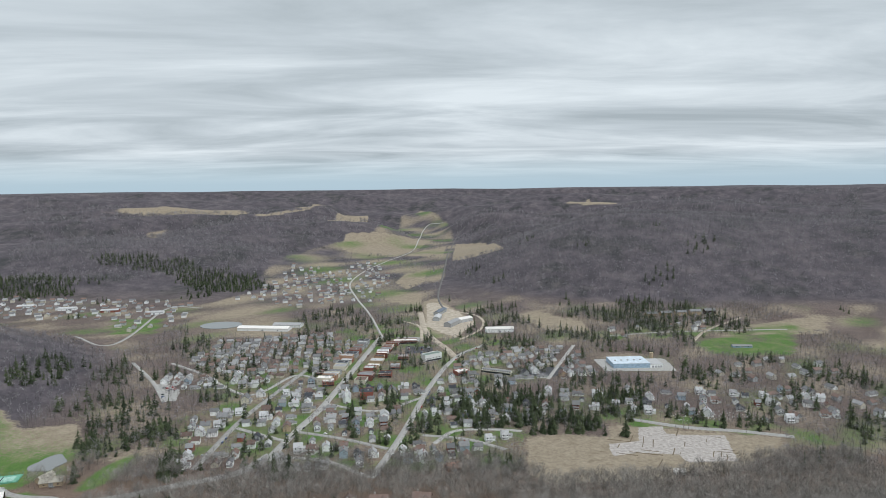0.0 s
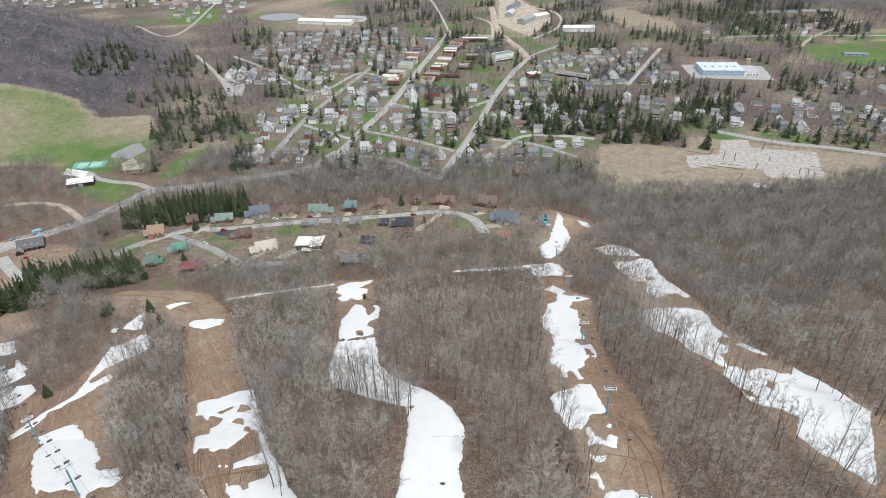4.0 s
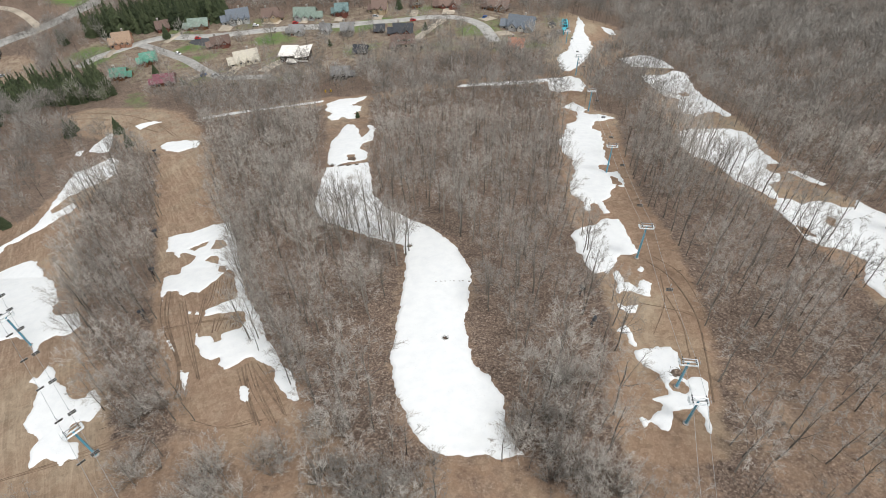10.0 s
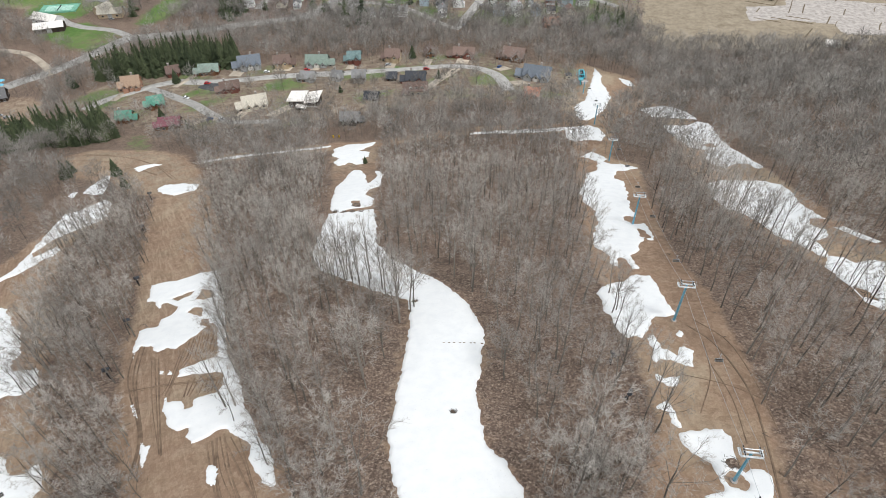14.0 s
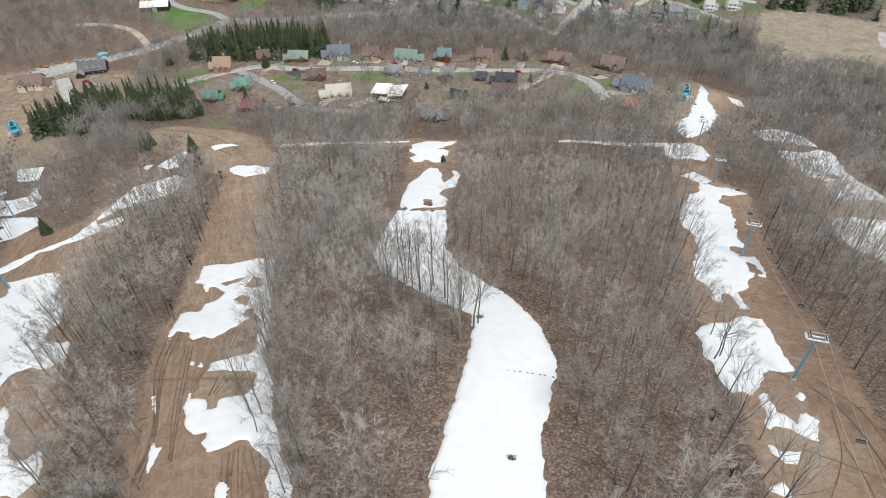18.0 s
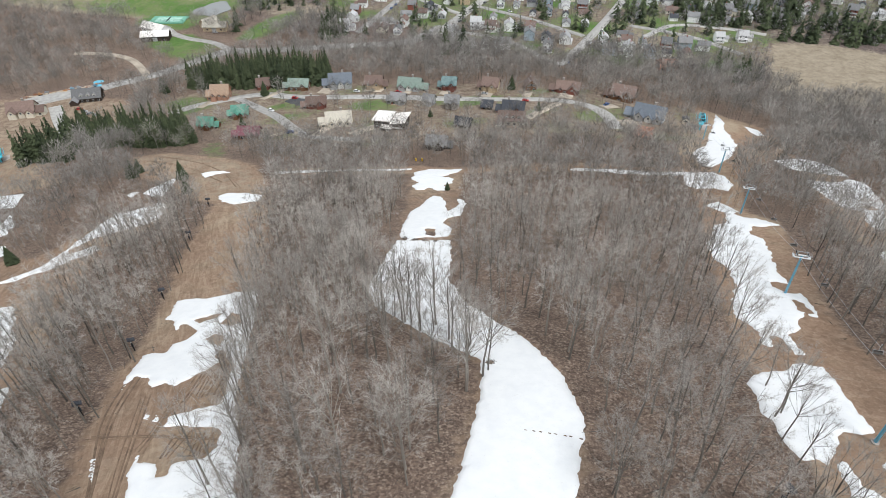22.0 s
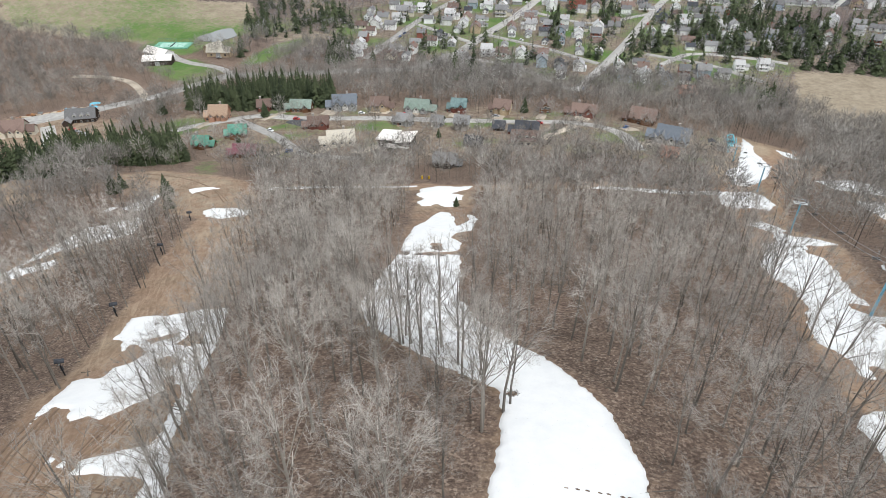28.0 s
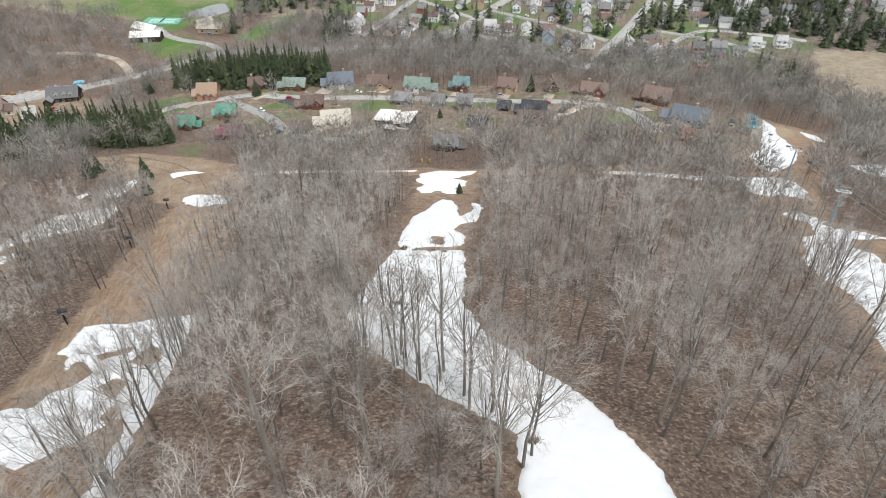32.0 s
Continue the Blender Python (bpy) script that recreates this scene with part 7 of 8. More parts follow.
# church with steeple
ob = thing("church", pose(-135, 850, h(-135, 850), 0, 0, 8), "white clapboard church with square bell tower and spire", "church")
part("nave", shell(-5.5, 5.5, -4, 18, 6.5, 5.5, "y", -1), WHITEWALL, ob)
part("roof", gable_roof(-5.5, 5.5, -4, 18, 6.5, 5.5, "y", 0.5), LIGHTROOF, ob)
part("tower", cube(-2.2, -8.2, -1, 2.2, -3.9, 15), WHITEWALL, ob)
part("belfry", cube(-1.6, -7.6, 15.01, 1.6, -4.5, 18.5), TRIM, ob)
part("spire", pipe((0, -6.05, 18.5), (0, -6.05, 24), 1.7, 0.05, 8), WHITEWALL, ob)
part("door", cube(-1.1, -8.3, 0, 1.1, -8.15, 3), DARKWOOD, ob)
for k in range(4):
    window(ob, 5.5, k * 4.3, 2, 1.2, 3.4, 1, False)
    window(ob, -5.5, k * 4.3, 2, 1.2, 3.4, 3, False)

# blue and white factory with silo
ob = thing("factory", pose(310, 1015, h(310, 1015), 0, 0, 2) @ Matrix.Scale(0.8, 4), "large white and blue factory with flat white roof", "factory")
BLUEPAINT = plain("factory blue sheet metal", (0.36, 0.47, 0.58), 0.5, 0, 0.4)
PALEROOF = plain("pale blue-white roof sheet", (0.56, 0.62, 0.68), 0.6, 0, 0.15, 0.2)
part("wall", cube(-48, -26, -1, 26, 26, 9), BLUEPAINT, ob)
part("roof", cube(-48.3, -26.3, 9.004, 26.3, 26.3, 9.8), PALEROOF, ob)
part("annex", cube(26.02, -26, -1, 52, 14, 7), WHITEWALL, ob)
part("annex_roof", cube(25.9, -26.3, 7.004, 52.3, 14.3, 7.6), LIGHTROOF, ob)
part("silo", pipe((44, 18, -1), (44, 18, 19), 4, 4, 16), TANWALL, ob)
for k in range(5):
    part("roof_vent", cube(-40 + 13 * k, -4, 9.8, -37 + 13 * k, -1, 11.2), LIGHTROOF, ob)
for k in range(4):
    part("loading_door", cube(30 + 5.5 * k, -26.15, 0, 34 + 5.5 * k, -25.95, 4.2), GREYWALL, ob)


def shed(name, x, y, turn, w, d, wall, rise, wallm, roofm, label):
    ob = thing(name, pose(x, y, h(x, y), 0, 0, turn), label, "building")
    part("wall", shell(-w / 2, w / 2, -d / 2, d / 2, wall, rise, "x", -1.5), wallm, ob)
    part("roof", gable_roof(-w / 2, w / 2, -d / 2, d / 2, wall, rise, "x", 0.6), roofm, ob)
    part("door", cube(-2, -d / 2 - 0.12, 0, 2, -d / 2 + 0.05, min(3.6, wall)), GREYWALL, ob)
    for k in (-0.3, 0.3):
        window(ob, w * k, -d / 2, 1.2, 1.6, 1.3, 0, False)


shed("warehouse", -372, 1292, -6, 108, 24, 6, 2.2, WHITEWALL, WHITEROOF, "very long low white warehouse")
shed("warehouse", -330, 1322, -6, 60, 22, 6, 2.2, WHITEWALL, LIGHTROOF, "long white warehouse wing")
shed("plant_shed", 18, 1318, 62, 46, 16, 8, 3, LIGHTROOF, LIGHTROOF, "grey metal shed at the gravel plant")
shed("plant_shed", 42, 1352, 40, 40, 18, 7, 3, LIGHTROOF, WHITEROOF, "pale metal plant shed")
shed("plant_shed", -14, 1375, 80, 34, 14, 7, 3, GREYWALL, LIGHTROOF, "grey storage shed of the gravel plant")
shed("plant_shed", -8, 1440, 70, 50, 14, 7, 3, GREYWALL, BLUEROOF, "long blue-grey storage shed")
shed("plant_shed", 112, 1256, 4, 56, 20, 7, 3, WHITEWALL, WHITEROOF, "white metal road depot")
shed("barn", -444, 588, -12, 26, 12, 4.5, 3.4, WHITEWALL, WHITEROOF, "white-roofed barn near the court")
shed("barn", -432, 572, 24, 24, 11, 4.5, 3.2, DARKWOOD, WHITEROOF, "barn with white roof beside the drive")
shed("pond_house", -394, 608, 15, 21, 10, 4.2, 3.5, TANWALL, CREAMROOF, "large pale house by the pond")
shed("pond_house", -404, 613, 70, 15, 9, 4.2, 3.2, TANWALL, CREAMROOF, "pale house wing by the pond")
shed("hut", 238, 617, -5, 10, 8, 3.2, 1.8, WHITEWALL, WHITEROOF, "small white building at the edge of the lot")
shed("hut", 252, 612, -5, 9, 9, 3.6, 1.8, DARKWOOD, BROWNROOF, "small brown building at the edge of the lot")
shed("orange_house", 8, 634, 20, 15, 11, 4.2, 4.0, ORANGEWALL, RUSTROOF, "house with bright orange roof")
shed("farm_building", 535, 1115, -4, 34, 9, 3, 1.6, BLUEPAINT, GREYROOF, "low blue farm building on the green")
for k in range(5):
    shed("apartment_house", 455 + 34 * k, 1368 + 5 * k, 4, 24, 12, 8, 3.5, TANWALL if k < 4 else DARKWOOD, GREYROOF, "two-storey apartment house at the foot of the woods")
for k in range(4):
    shed("village_hall", -1040 + 120 * k, 1560 - 30 * k, 10, 40, 16, 5, 2.5, BRICK if k == 2 else WHITEWALL, LIGHTROOF, "long low building in the far village")

# pond, court, lots
WATER = material("still pond water", 0.06)
WATER.node_tree.nodes["Principled BSDF"].inputs["Base Color"].default_value = (0.20, 0.205, 0.20, 1)
WATER.node_tree.nodes["Principled BSDF"].inputs["Specular IOR Level"].default_value = 0.5


def pool(name, pts, z, mat, label):
    return tagged(new(name, mesh_from(name, prism(pts, z - 2.0, z), mat)), label, "water", kind="structure")


ring = [(math.cos(a) , math.sin(a)) for a in np.linspace(0, 2 * math.pi, 25)[:-1]]
pool("pond", [(-424 + 16 * a + 2 * math.sin(5 * b), 651 + 21 * b + 3 * math.cos(4 * a)) for a, b in ring], 6.0, WATER, "grey still pond with dead brush on one bank")
pool("pond", [(-478 + 44 * a, 1338 + 34 * b) for a, b in ring], 0.8, WATER, "broad pale pond beside the gravel flats")
WEEDS = plain("dry weeds and dirt", (0.16, 0.125, 0.085), 0.97, 0, 0.4, 0.3)
COURT = plain("green court paint", (0.16, 0.36, 0.26), 0.8, 0, 0.4)
cz = max(h(-465, 609), h(-433, 618), h(-452, 623), h(-446, 605)) + 0.2
ob = thing("tennis_court", pose(-449, 614, cz, 0, 0, 15), "pale green fenced tennis court", "court")
part("slab", cube(-17, -9, -4, 17, 9, 0), COURT, ob)
part("inner_court", cube(-12, -5.5, 0.004, 12, 5.5, 0.02), plain("pale court paint", (0.32, 0.50, 0.42), 0.8, 0, 0.4), ob)
part("net", cube(-0.04, -6, 0.02, 0.04, 6, 1.0), DARKROOF, ob)
FENCE = plain("green fence", (0.10, 0.22, 0.17), 0.6)
for k in range(9):
    for yy in (-9, 9):
        part("fence_post", pipe((-17 + 4.25 * k, yy, 0), (-17 + 4.25 * k, yy, 3.2), 0.09, None, 5), FENCE, ob)
for yy in (-9, 9):
    for zz in (0.1, 1.1, 2.1, 3.15):
        part("fence_rail", pipe((-17, yy, zz), (17, yy, zz), 0.05, None, 4), FENCE, ob)
for xx in (-17, 17):
    for zz in (0.1, 1.1, 2.1, 3.15):
        part("fence_rail", pipe((xx, -9, zz), (xx, 9, zz), 0.05, None, 4), FENCE, ob)

patch("concrete_lot", AREAS["slab"], CONCRETE, 0.12, 3.0, 0.7, "broad cracked pinkish concrete slab of a cleared works", "pavement", "structure", 2.0, 4.0)
rs = np.random.RandomState(6)
for k in range(22):
    a, b = rs.uniform(195, 325), rs.uniform(640, 735)
    turn, reach = (1.15 if k % 3 else -0.35) + rs.normal(0, 0.05), rs.uniform(10, 34)
    da, db = math.cos(turn) * reach / 2, math.sin(turn) * reach / 2
    ribbon("weed_joint", [(a - da, b - db), (a + rs.normal(0, 0.5), b), (a + da, b + db)], rs.uniform(0.5, 1.3), WEEDS, 0.26, 4.0, "open joint in the slab grown with dry weeds", "structure", "joint")
patch("quarry_floor", [(-40, 1310), (20, 1200), (70, 1330), (40, 1450), (-20, 1580), (-45, 1560)], GRAVEL, 0.3, 14.0, 5, "pale sandy gravel yard", "pavement", "structure", 1.0, 20)
patch("parking_lot", [(-70, 1090), (-20, 1110), (-20, 1140), (-72, 1150)], DARKTAR, 0.3, 6.0, 1, "dark asphalt car park behind the main street", "pavement", "structure", 1.0, 8)
patch("parking_lot", [(110, 960), (150, 1010), (200, 1000), (170, 950)], DARKTAR, 0.3, 6.0, 1, "dark fenced asphalt yard", "pavement", "structure", 3.0, 8)
patch("parking_lot", [(-420, 930), (-385, 900), (-370, 850), (-392, 850), (-432, 915)], ASPHALT, 0.3, 6.0, 1, "pale car park beside the woods", "pavement", "structure", 4.0, 8)
patch("parking_lot", [(-90, 1190), (-40, 1180), (-40, 1215), (-95, 1225)], ASPHALT, 0.3, 6.0, 1, "plaza car park", "pavement", "structure", 4.0, 8)
patch("factory_yard", [(255, 980), (370, 975), (375, 1050), (250, 1050)], ASPHALT, 0.25, 8.0, 1, "pale factory yard", "pavement", "structure", 4.0, 8)
patch("roadside_lot", [(-448, 420), (-444, 436), (-428, 457), (-408, 472), (-398, 464), (-410, 447), (-428, 430)], ASPHALT, 0.2, 2.5, 0.8, "pale gravelly lot beside the highway", "pavement", "structure", 4.0, 3)
patch("black_drive", [(-238, 470), (-214, 466), (-208, 458), (-226, 452), (-242, 460)], DARKTAR, 0.25, 1.5, 0.4, "fresh black asphalt drive", "pavement", "structure", 4.0, 3)

# churchyard stones on the slope by the highway
rs = np.random.RandomState(4)
bm = bmesh.new()
for k in range(110):
    x, y = rs.uniform(285, 395), rs.uniform(765, 800)
    z = h(x, y)
    box(bm, x - 0.5, y - 0.2, z - 0.3, x + 0.5, y + 0.2, z + rs.uniform(0.7, 1.4))
tagged(new("gravestones", mesh_from("gravestones", bm, TRIM)), "rows of small pale gravestones", "gravestones", kind="stuff")


# ---- trees of the valley ----
def clear_of_houses(x, y, gap):
    ok = np.ones(x.shape, bool)
    for hx, hy, _ in HOUSE_SPOTS:
        ok &= np.hypot(x - hx, y - hy) > gap
    for bx, by, r in BIG_SPOTS:
        ok &= np.hypot(x - bx, y - by) > r
    return ok


def roadside(x, y):
    d = np.full(x.shape, 1e9)
    for line in ROADS.values():
        d = np.minimum(d, line_distance(x, y, line))
    return d


def in_areas(x, y, names):
    d = np.full(x.shape, -1e9)
    for n in names:
        d = np.maximum(d, edge_distance(x, y, AREAS[n]))
    return d


x, y = scatter(-420, 1200, 260, 3600, 17, 91)
ok = (edge_distance(x, y, AREAS["vale"]) > 0) & (wave(x, y, 45, 1.1) > 0.05) & (roadside(x, y) > 10)
for n in ("field_a", "field_b", "field_c", "field_d", "field_e", "quarry"):
    ok &= edge_distance(x, y, AREAS[n]) < -6
ok &= clear_of_houses(x, y, 10)
woods("vale_trees", x[ok], y[ok], FAR_KINDS, [FARTWIG, FARTWIG], "bare tree lines between the fields of the valley", "trees", 44, 0.6, 1.0)
x, y = scatter(-560, 600, 760, 1450, 8, 9)
ok = clear_of_houses(x, y, 7) & (roadside(x, y) > 6.5) & (in_areas(x, y, AREAS) < -3) & (height(x, y) < 16) & (wave(x, y, 26, 0.9) + 0.5 * ss(100, 260, x) > -0.75)
x, y = x[ok], y[ok]
woods("town_trees", x, y, YARD_KINDS, [BARK, FARTWIG], "leafless yard and street trees among the houses", seed=5, lo=0.8, hi=1.45)
# spruces: clumps in the town, a belt south of the main street, rows at the meadow
x, y = scatter(-520, 640, 640, 1500, 12, 10)
clump = wave(x, y, 38, 1.7) + 0.45 * ss(130, 40, np.hypot((x - 90) / 1.5, y - 820)) + 0.12 * ss(120, 40, np.hypot(x + 390, y - 770)) + 0.35 * ss(200, 60, np.hypot(x + 260, y - 1050))
ok = clear_of_houses(x, y, 7) & (roadside(x, y) > 6) & (in_areas(x, y, AREAS) < -4) & (clump > 0.06) & (np.random.RandomState(71).rand(len(x)) < 0.58) & (height(x, y) < 18)
woods("spruces", x[ok], y[ok], FAR_SPRUCE, [BARK, NEEDLE], "dark green spruces between the houses", "trees", 6, 0.6, 1.3)
x, y = scatter(-460, 560, 420, 1100, 9.0, 21)
ok = np.zeros(x.shape, bool)
for n in GROVES:
    if n.startswith("pine"):
        ok |= edge_distance(x, y, GROVES[n]) > 0
ok &= clear_of_houses(x, y, 6) & (roadside(x, y) > 5) & ((x < -20) | (x > 300) | (wave(x, y, 13, 0.6) > -0.05))
woods("pine_grove", x[ok], y[ok], PINE_KINDS, [BARK, NEEDLE], "tall full dark green pines in clumps between the houses", "trees", 16, 0.75, 1.25)
x, y = scatter(-1500, 700, 900, 2400, 13, 22)
ok = np.zeros(x.shape, bool)
for n in GROVES:
    if n.startswith("conifer"):
        ok |= edge_distance(x, y, GROVES[n]) + 30 * wave(x, y, 25, 0.7) > 0
ok &= (in_areas(x, y, AREAS) < -6) & (roadside(x, y) > 9) & clear_of_houses(x, y, 9)
woods("conifer_woods", x[ok], y[ok], FAR_SPRUCE, [BARK, NEEDLE], "dark green conifer stands on the far slopes", "trees", 17, 0.7, 1.2)
x, y = scatter(-1400, 1300, 900, 2100, 22, 12)
ok = (wave(x, y, 60, 2.6) + 0.4 * wave(x, y, 150, 0.3) > 0.72) & (in_areas(x, y, AREAS) < -6) & (roadside(x, y) > 9)
woods("spruces", x[ok], y[ok], FAR_SPRUCE, [BARK, NEEDLE], "patches of dark evergreens in the valley", "trees", 7, 0.7, 1.2)
x, y = scatter(-400, 300, -180, 600, 3.7, 14)
near_house = np.ones(x.shape, bool)
for hx, hy, r in YARDS:
    near_house &= np.hypot(x - hx, y - hy) > r * 0.8
ok = (edge_distance(x, y, PLANT) > 0) & near_house
woods("spruce_plantation", x[ok], y[ok], GROVE_KINDS, [BARK, NEEDLE], "dense dark green spruce plantation", "trees", 8, 0.7, 1.15)
ok = ((edge_distance(x, y, BELT) > 0) | (edge_distance(x, y, ROW) > 0)) & (roadside(x, y) > 5) & near_house
woods("spruce_belt", x[ok], y[ok], GROVE_KINDS, [BARK, NEEDLE], "belt of dark spruces along the road", "trees", 9, 0.7, 1.3)
stem, boughs = spruce(91, 14, 24, 22, 0.28)
stem_mesh, bough_mesh = toned(mesh_of("trunk", stem[0], stem[1], BARK), np.full(len(stem[0]), 0.4)), toned(mesh_of("foliage", boughs[0], boughs[1], NEEDLE), np.full(len(boughs[0]), 0.35))


def lone_spruce(x, y, size, label="dark green spruce standing alone"):
    ob = thing("spruce", Matrix.LocRotScale((x, y, h(x, y)), Euler((0, 0, x)), (size, size, size)), label, "tree", "lone spruces")
    part("trunk", stem_mesh, BARK, ob)
    part("foliage", bough_mesh, NEEDLE, ob)


for x, y, s in ((-106, 90, 0.9), (-50, 92, 0.42), (-206.5, 224, 0.55), (-215, 320, 0.75), (-31, 80, 0.3), (-244, 319, 0.8), (-245, 325, 0.6), (-198, 302, 0.6), (-84, 326, 0.3), (-97, 524, 0.75), (-262, 470, 0.8), (-70, 476, 0.5), (-365, 405, 0.8), (-348, 470, 0.85), (-342, 466, 0.7), (-355, 360, 0.7), (-243, 412, 0.55), (-238, 405, 0.6), (-214, 392, 0.4), (-132, 448, 0.4), ):
    lone_spruce(x, y, s)

# ---- ski lifts ----
BLUE = plain("lift blue paint", (0.13, 0.39, 0.54), 0.5, 0.1, 1.0, 0.15)
CYAN = plain("bright cyan paint", (0.10, 0.50, 0.62), 0.45, 0.0, 1.0, 0.12)
PALESTEEL = plain("pale painted steel", (0.60, 0.62, 0.63), 0.6, 0, 2.0)
STEEL = plain("galvanised steel", (0.42, 0.44, 0.46), 0.4, 0.7, 2.0)
RUBBER = plain("black rubber and vinyl", (0.02, 0.02, 0.022), 0.8)
SEATM = plain("grey chair slats", (0.09, 0.085, 0.08), 0.8)
BOARDS = plain("rough sawn boards", (0.40, 0.25, 0.15), 0.9, 0, 4.0)
YELLOW = plain("machine yellow", (0.50, 0.29, 0.035), 0.6, 0, 2.0)


def lift_tower(x, y, turn, tall, label, group):
    """A tubular tower with a cross arm, two sheave trains and work platforms. The line runs along local y."""
    ob = thing("lift_tower", pose(x, y, h(x, y), 0, 0, turn), label, "lift tower", group)
    part("footing", pipe((0, 0, -1), (0, 0, 0.35), 0.7, 0.65, 12), CONCRETE, ob)
    part("mast", pipe((0, 0, 0.3), (0, 0, tall), 0.29, 0.22, 12), BLUE, ob)
    part("cross_arm", cube(-1.45, -0.14, tall, 1.45, 0.14, tall + 0.25), PALESTEEL, ob)
    part("catwalk", cube(-1.9, -0.85, tall - 0.2, 1.9, -0.45, tall - 0.12), PALESTEEL, ob)
    part("lifting_frame", tube(tube(tube(bmesh.new(), (-1.1, 0, tall + 0.3), (-1.1, 0, tall + 1.2), 0.07, None, 5), (1.1, 0, tall + 0.3), (1.1, 0, tall + 1.2), 0.07, None, 5), (-1.5, 0, tall + 1.2), (1.5, 0, tall + 1.2), 0.09, None, 5), STEEL, ob)
    for s in (-1, 1):
        part("work_platform", cube(s * 1.8 - 0.25, -0.44, tall - 0.35, s * 1.8 + 0.25, 1.0, tall - 0.25), PALESTEEL, ob)
        sh = part("sheave_train", cube(s * 1.35 - 0.06, -1.0, tall + 0.36, s * 1.35 + 0.06, 1.0, tall + 0.52), PALESTEEL, ob)
        for k in range(4):
            part("sheave", pipe((s * 1.35 - 0.07, -0.75 + 0.5 * k, tall + 0.62), (s * 1.35 + 0.07, -0.75 + 0.5 * k, tall + 0.62), 0.17, None, 10), RUBBER, sh)
        part("rail", tube(tube(bmesh.new(), (s * 2.1, -0.85, tall + 0.6), (s * 2.1, 1.0, tall + 0.6), 0.035, None, 4), (s * 2.1, 0, tall - 0.3), (s * 2.1, 0, tall + 0.6), 0.035, None, 4), STEEL, ob)
    part("ladder", tube(tube(bmesh.new(), (-0.22, -0.48, 0.8), (-0.22, -0.40, tall), 0.03, None, 4), (0.22, -0.48, 0.8), (0.22, -0.40, tall), 0.03, None, 4), STEEL, ob)
    return Vector((x, y, h(x, y) + tall + 0.82))


def chair(p, turn):
    ob = thing("lift_chair", pose(p.x, p.y, p.z, 0, 0, turn) @ Matrix.Scale(0.76, 4), "empty chairlift chair with black seat hanging from the cable", "lift chair", "chairs on the cable")
    part("grip", cube(-0.08, -0.22, -0.12, 0.08, 0.22, 0.06), STEEL, ob)
    part("hanger", tube(tube(bmesh.new(), (0, 0, -0.1), (0, 0.15, -1.0), 0.045, None, 5), (0, 0.15, -1.0), (0, 0, -2.0), 0.045, None, 5), STEEL, ob)
    part("seat", cube(-1.05, -0.45, -2.75, 1.05, 0.1, -2.66), SEATM, ob)
    part("backrest", cube(-1.05, 0.1, -2.6, 1.05, 0.17, -2.05), SEATM, ob)
    part("frame", tube(tube(tube(bmesh.new(), (-1.1, 0.05, -2.0), (1.1, 0.05, -2.0), 0.04, None, 5), (-1.1, 0.05, -2.0), (-1.1, -0.45, -2.75), 0.035, None, 5), (1.1, 0.05, -2.0), (1.1, -0.45, -2.75), 0.035, None, 5), STEEL, ob)


def cables(tops, turn, label):
    """The hauling rope on both sides of the towers, hanging a little between them."""
    side = Vector((math.cos(radians(turn)), math.sin(radians(turn)), 0)) * 1.35
    for s in (-1, 1):
        bm = bmesh.new()
        for a, b in zip(tops, tops[1:]):
            n = 6
            q = [a.lerp(b, k / n) + side * s - Vector((0, 0, 0.02 * (b - a).length * 4 * (k / n) * (1 - k / n))) for k in range(n + 1)]
            for c, d in zip(q, q[1:]):
                tube(bm, c, d, 0.035, None, 4)
        tagged(new("lift_cable", mesh_from("lift_cable", bm, STEEL)), label, "cable")


RIGHT_LINE = [(32.5, 132.3, 9.5), (32.5, 142.1, 10), (31, 190.4, 13.0), (30, 252.0, 13.0), (31, 331, 12.0), (28.5, 385.9, 12.0), (26.8, 453.8, 9.0)]
tops = [lift_tower(x, y, 0.8, t, "blue tubular chairlift tower with steel cross arm", "towers of the snow-run lift") for x, y, t in RIGHT_LINE]
start, end = Vector((31, 108, h(31, 108) + 5.0)), Vector((26.6, 488, h(26.6, 488) + 6.0))
cables([start] + tops + [end], 0.8, "thin steel hauling rope of the chairlift")
rs = np.random.RandomState(2)
line = [start] + tops + [end]
for a, b in zip(line, line[1:]):
    n = int((b - a).length / 28)
    for k in range(n):
        for s in (-1, 1):
            p = a.lerp(b, (k + 0.5) / n) + Vector((1.35 * s, 0, -0.3))
            if p.z - h(p.x, p.y) > 5.5 and s > 0:
                chair(p, 0.8 if s > 0 else 180.8)

LEFT_LINE = [(-43.3, 77.0, 10), (-88.2, 115.0, 11), (-130.5, 148.3, 13), (-180, 187.0, 13), (-238, 236, 12), (-300, 288, 11)]
lt = math.degrees(math.atan2(148.3 - 115, -130.5 + 88.2)) - 90
tops = [lift_tower(x, y, lt, t, "pale blue chairlift tower on the dirt run", "towers of the dirt-run lift") for x, y, t in LEFT_LINE]
ends = [Vector((0, 40, h(0, 40) + 6)), Vector((-343, 326, h(-343, 326) + 6))]
cables([ends[0]] + tops + [ends[1]], lt, "steel hauling rope over the dirt run")
line = [ends[0]] + tops + [ends[1]]
side = Vector((math.cos(radians(lt)), math.sin(radians(lt)), 0)) * 1.35
for a, b in zip(line, line[1:]):
    n = int((b - a).length / 13)
    for k in range(n):
        for s in (-1, 1):
            p = a.lerp(b, (k + 0.5) / n) + side * s - Vector((0, 0, 0.3))
            if p.z - h(p.x, p.y) > 5.0:
                chair(p, lt if s > 0 else lt + 180)

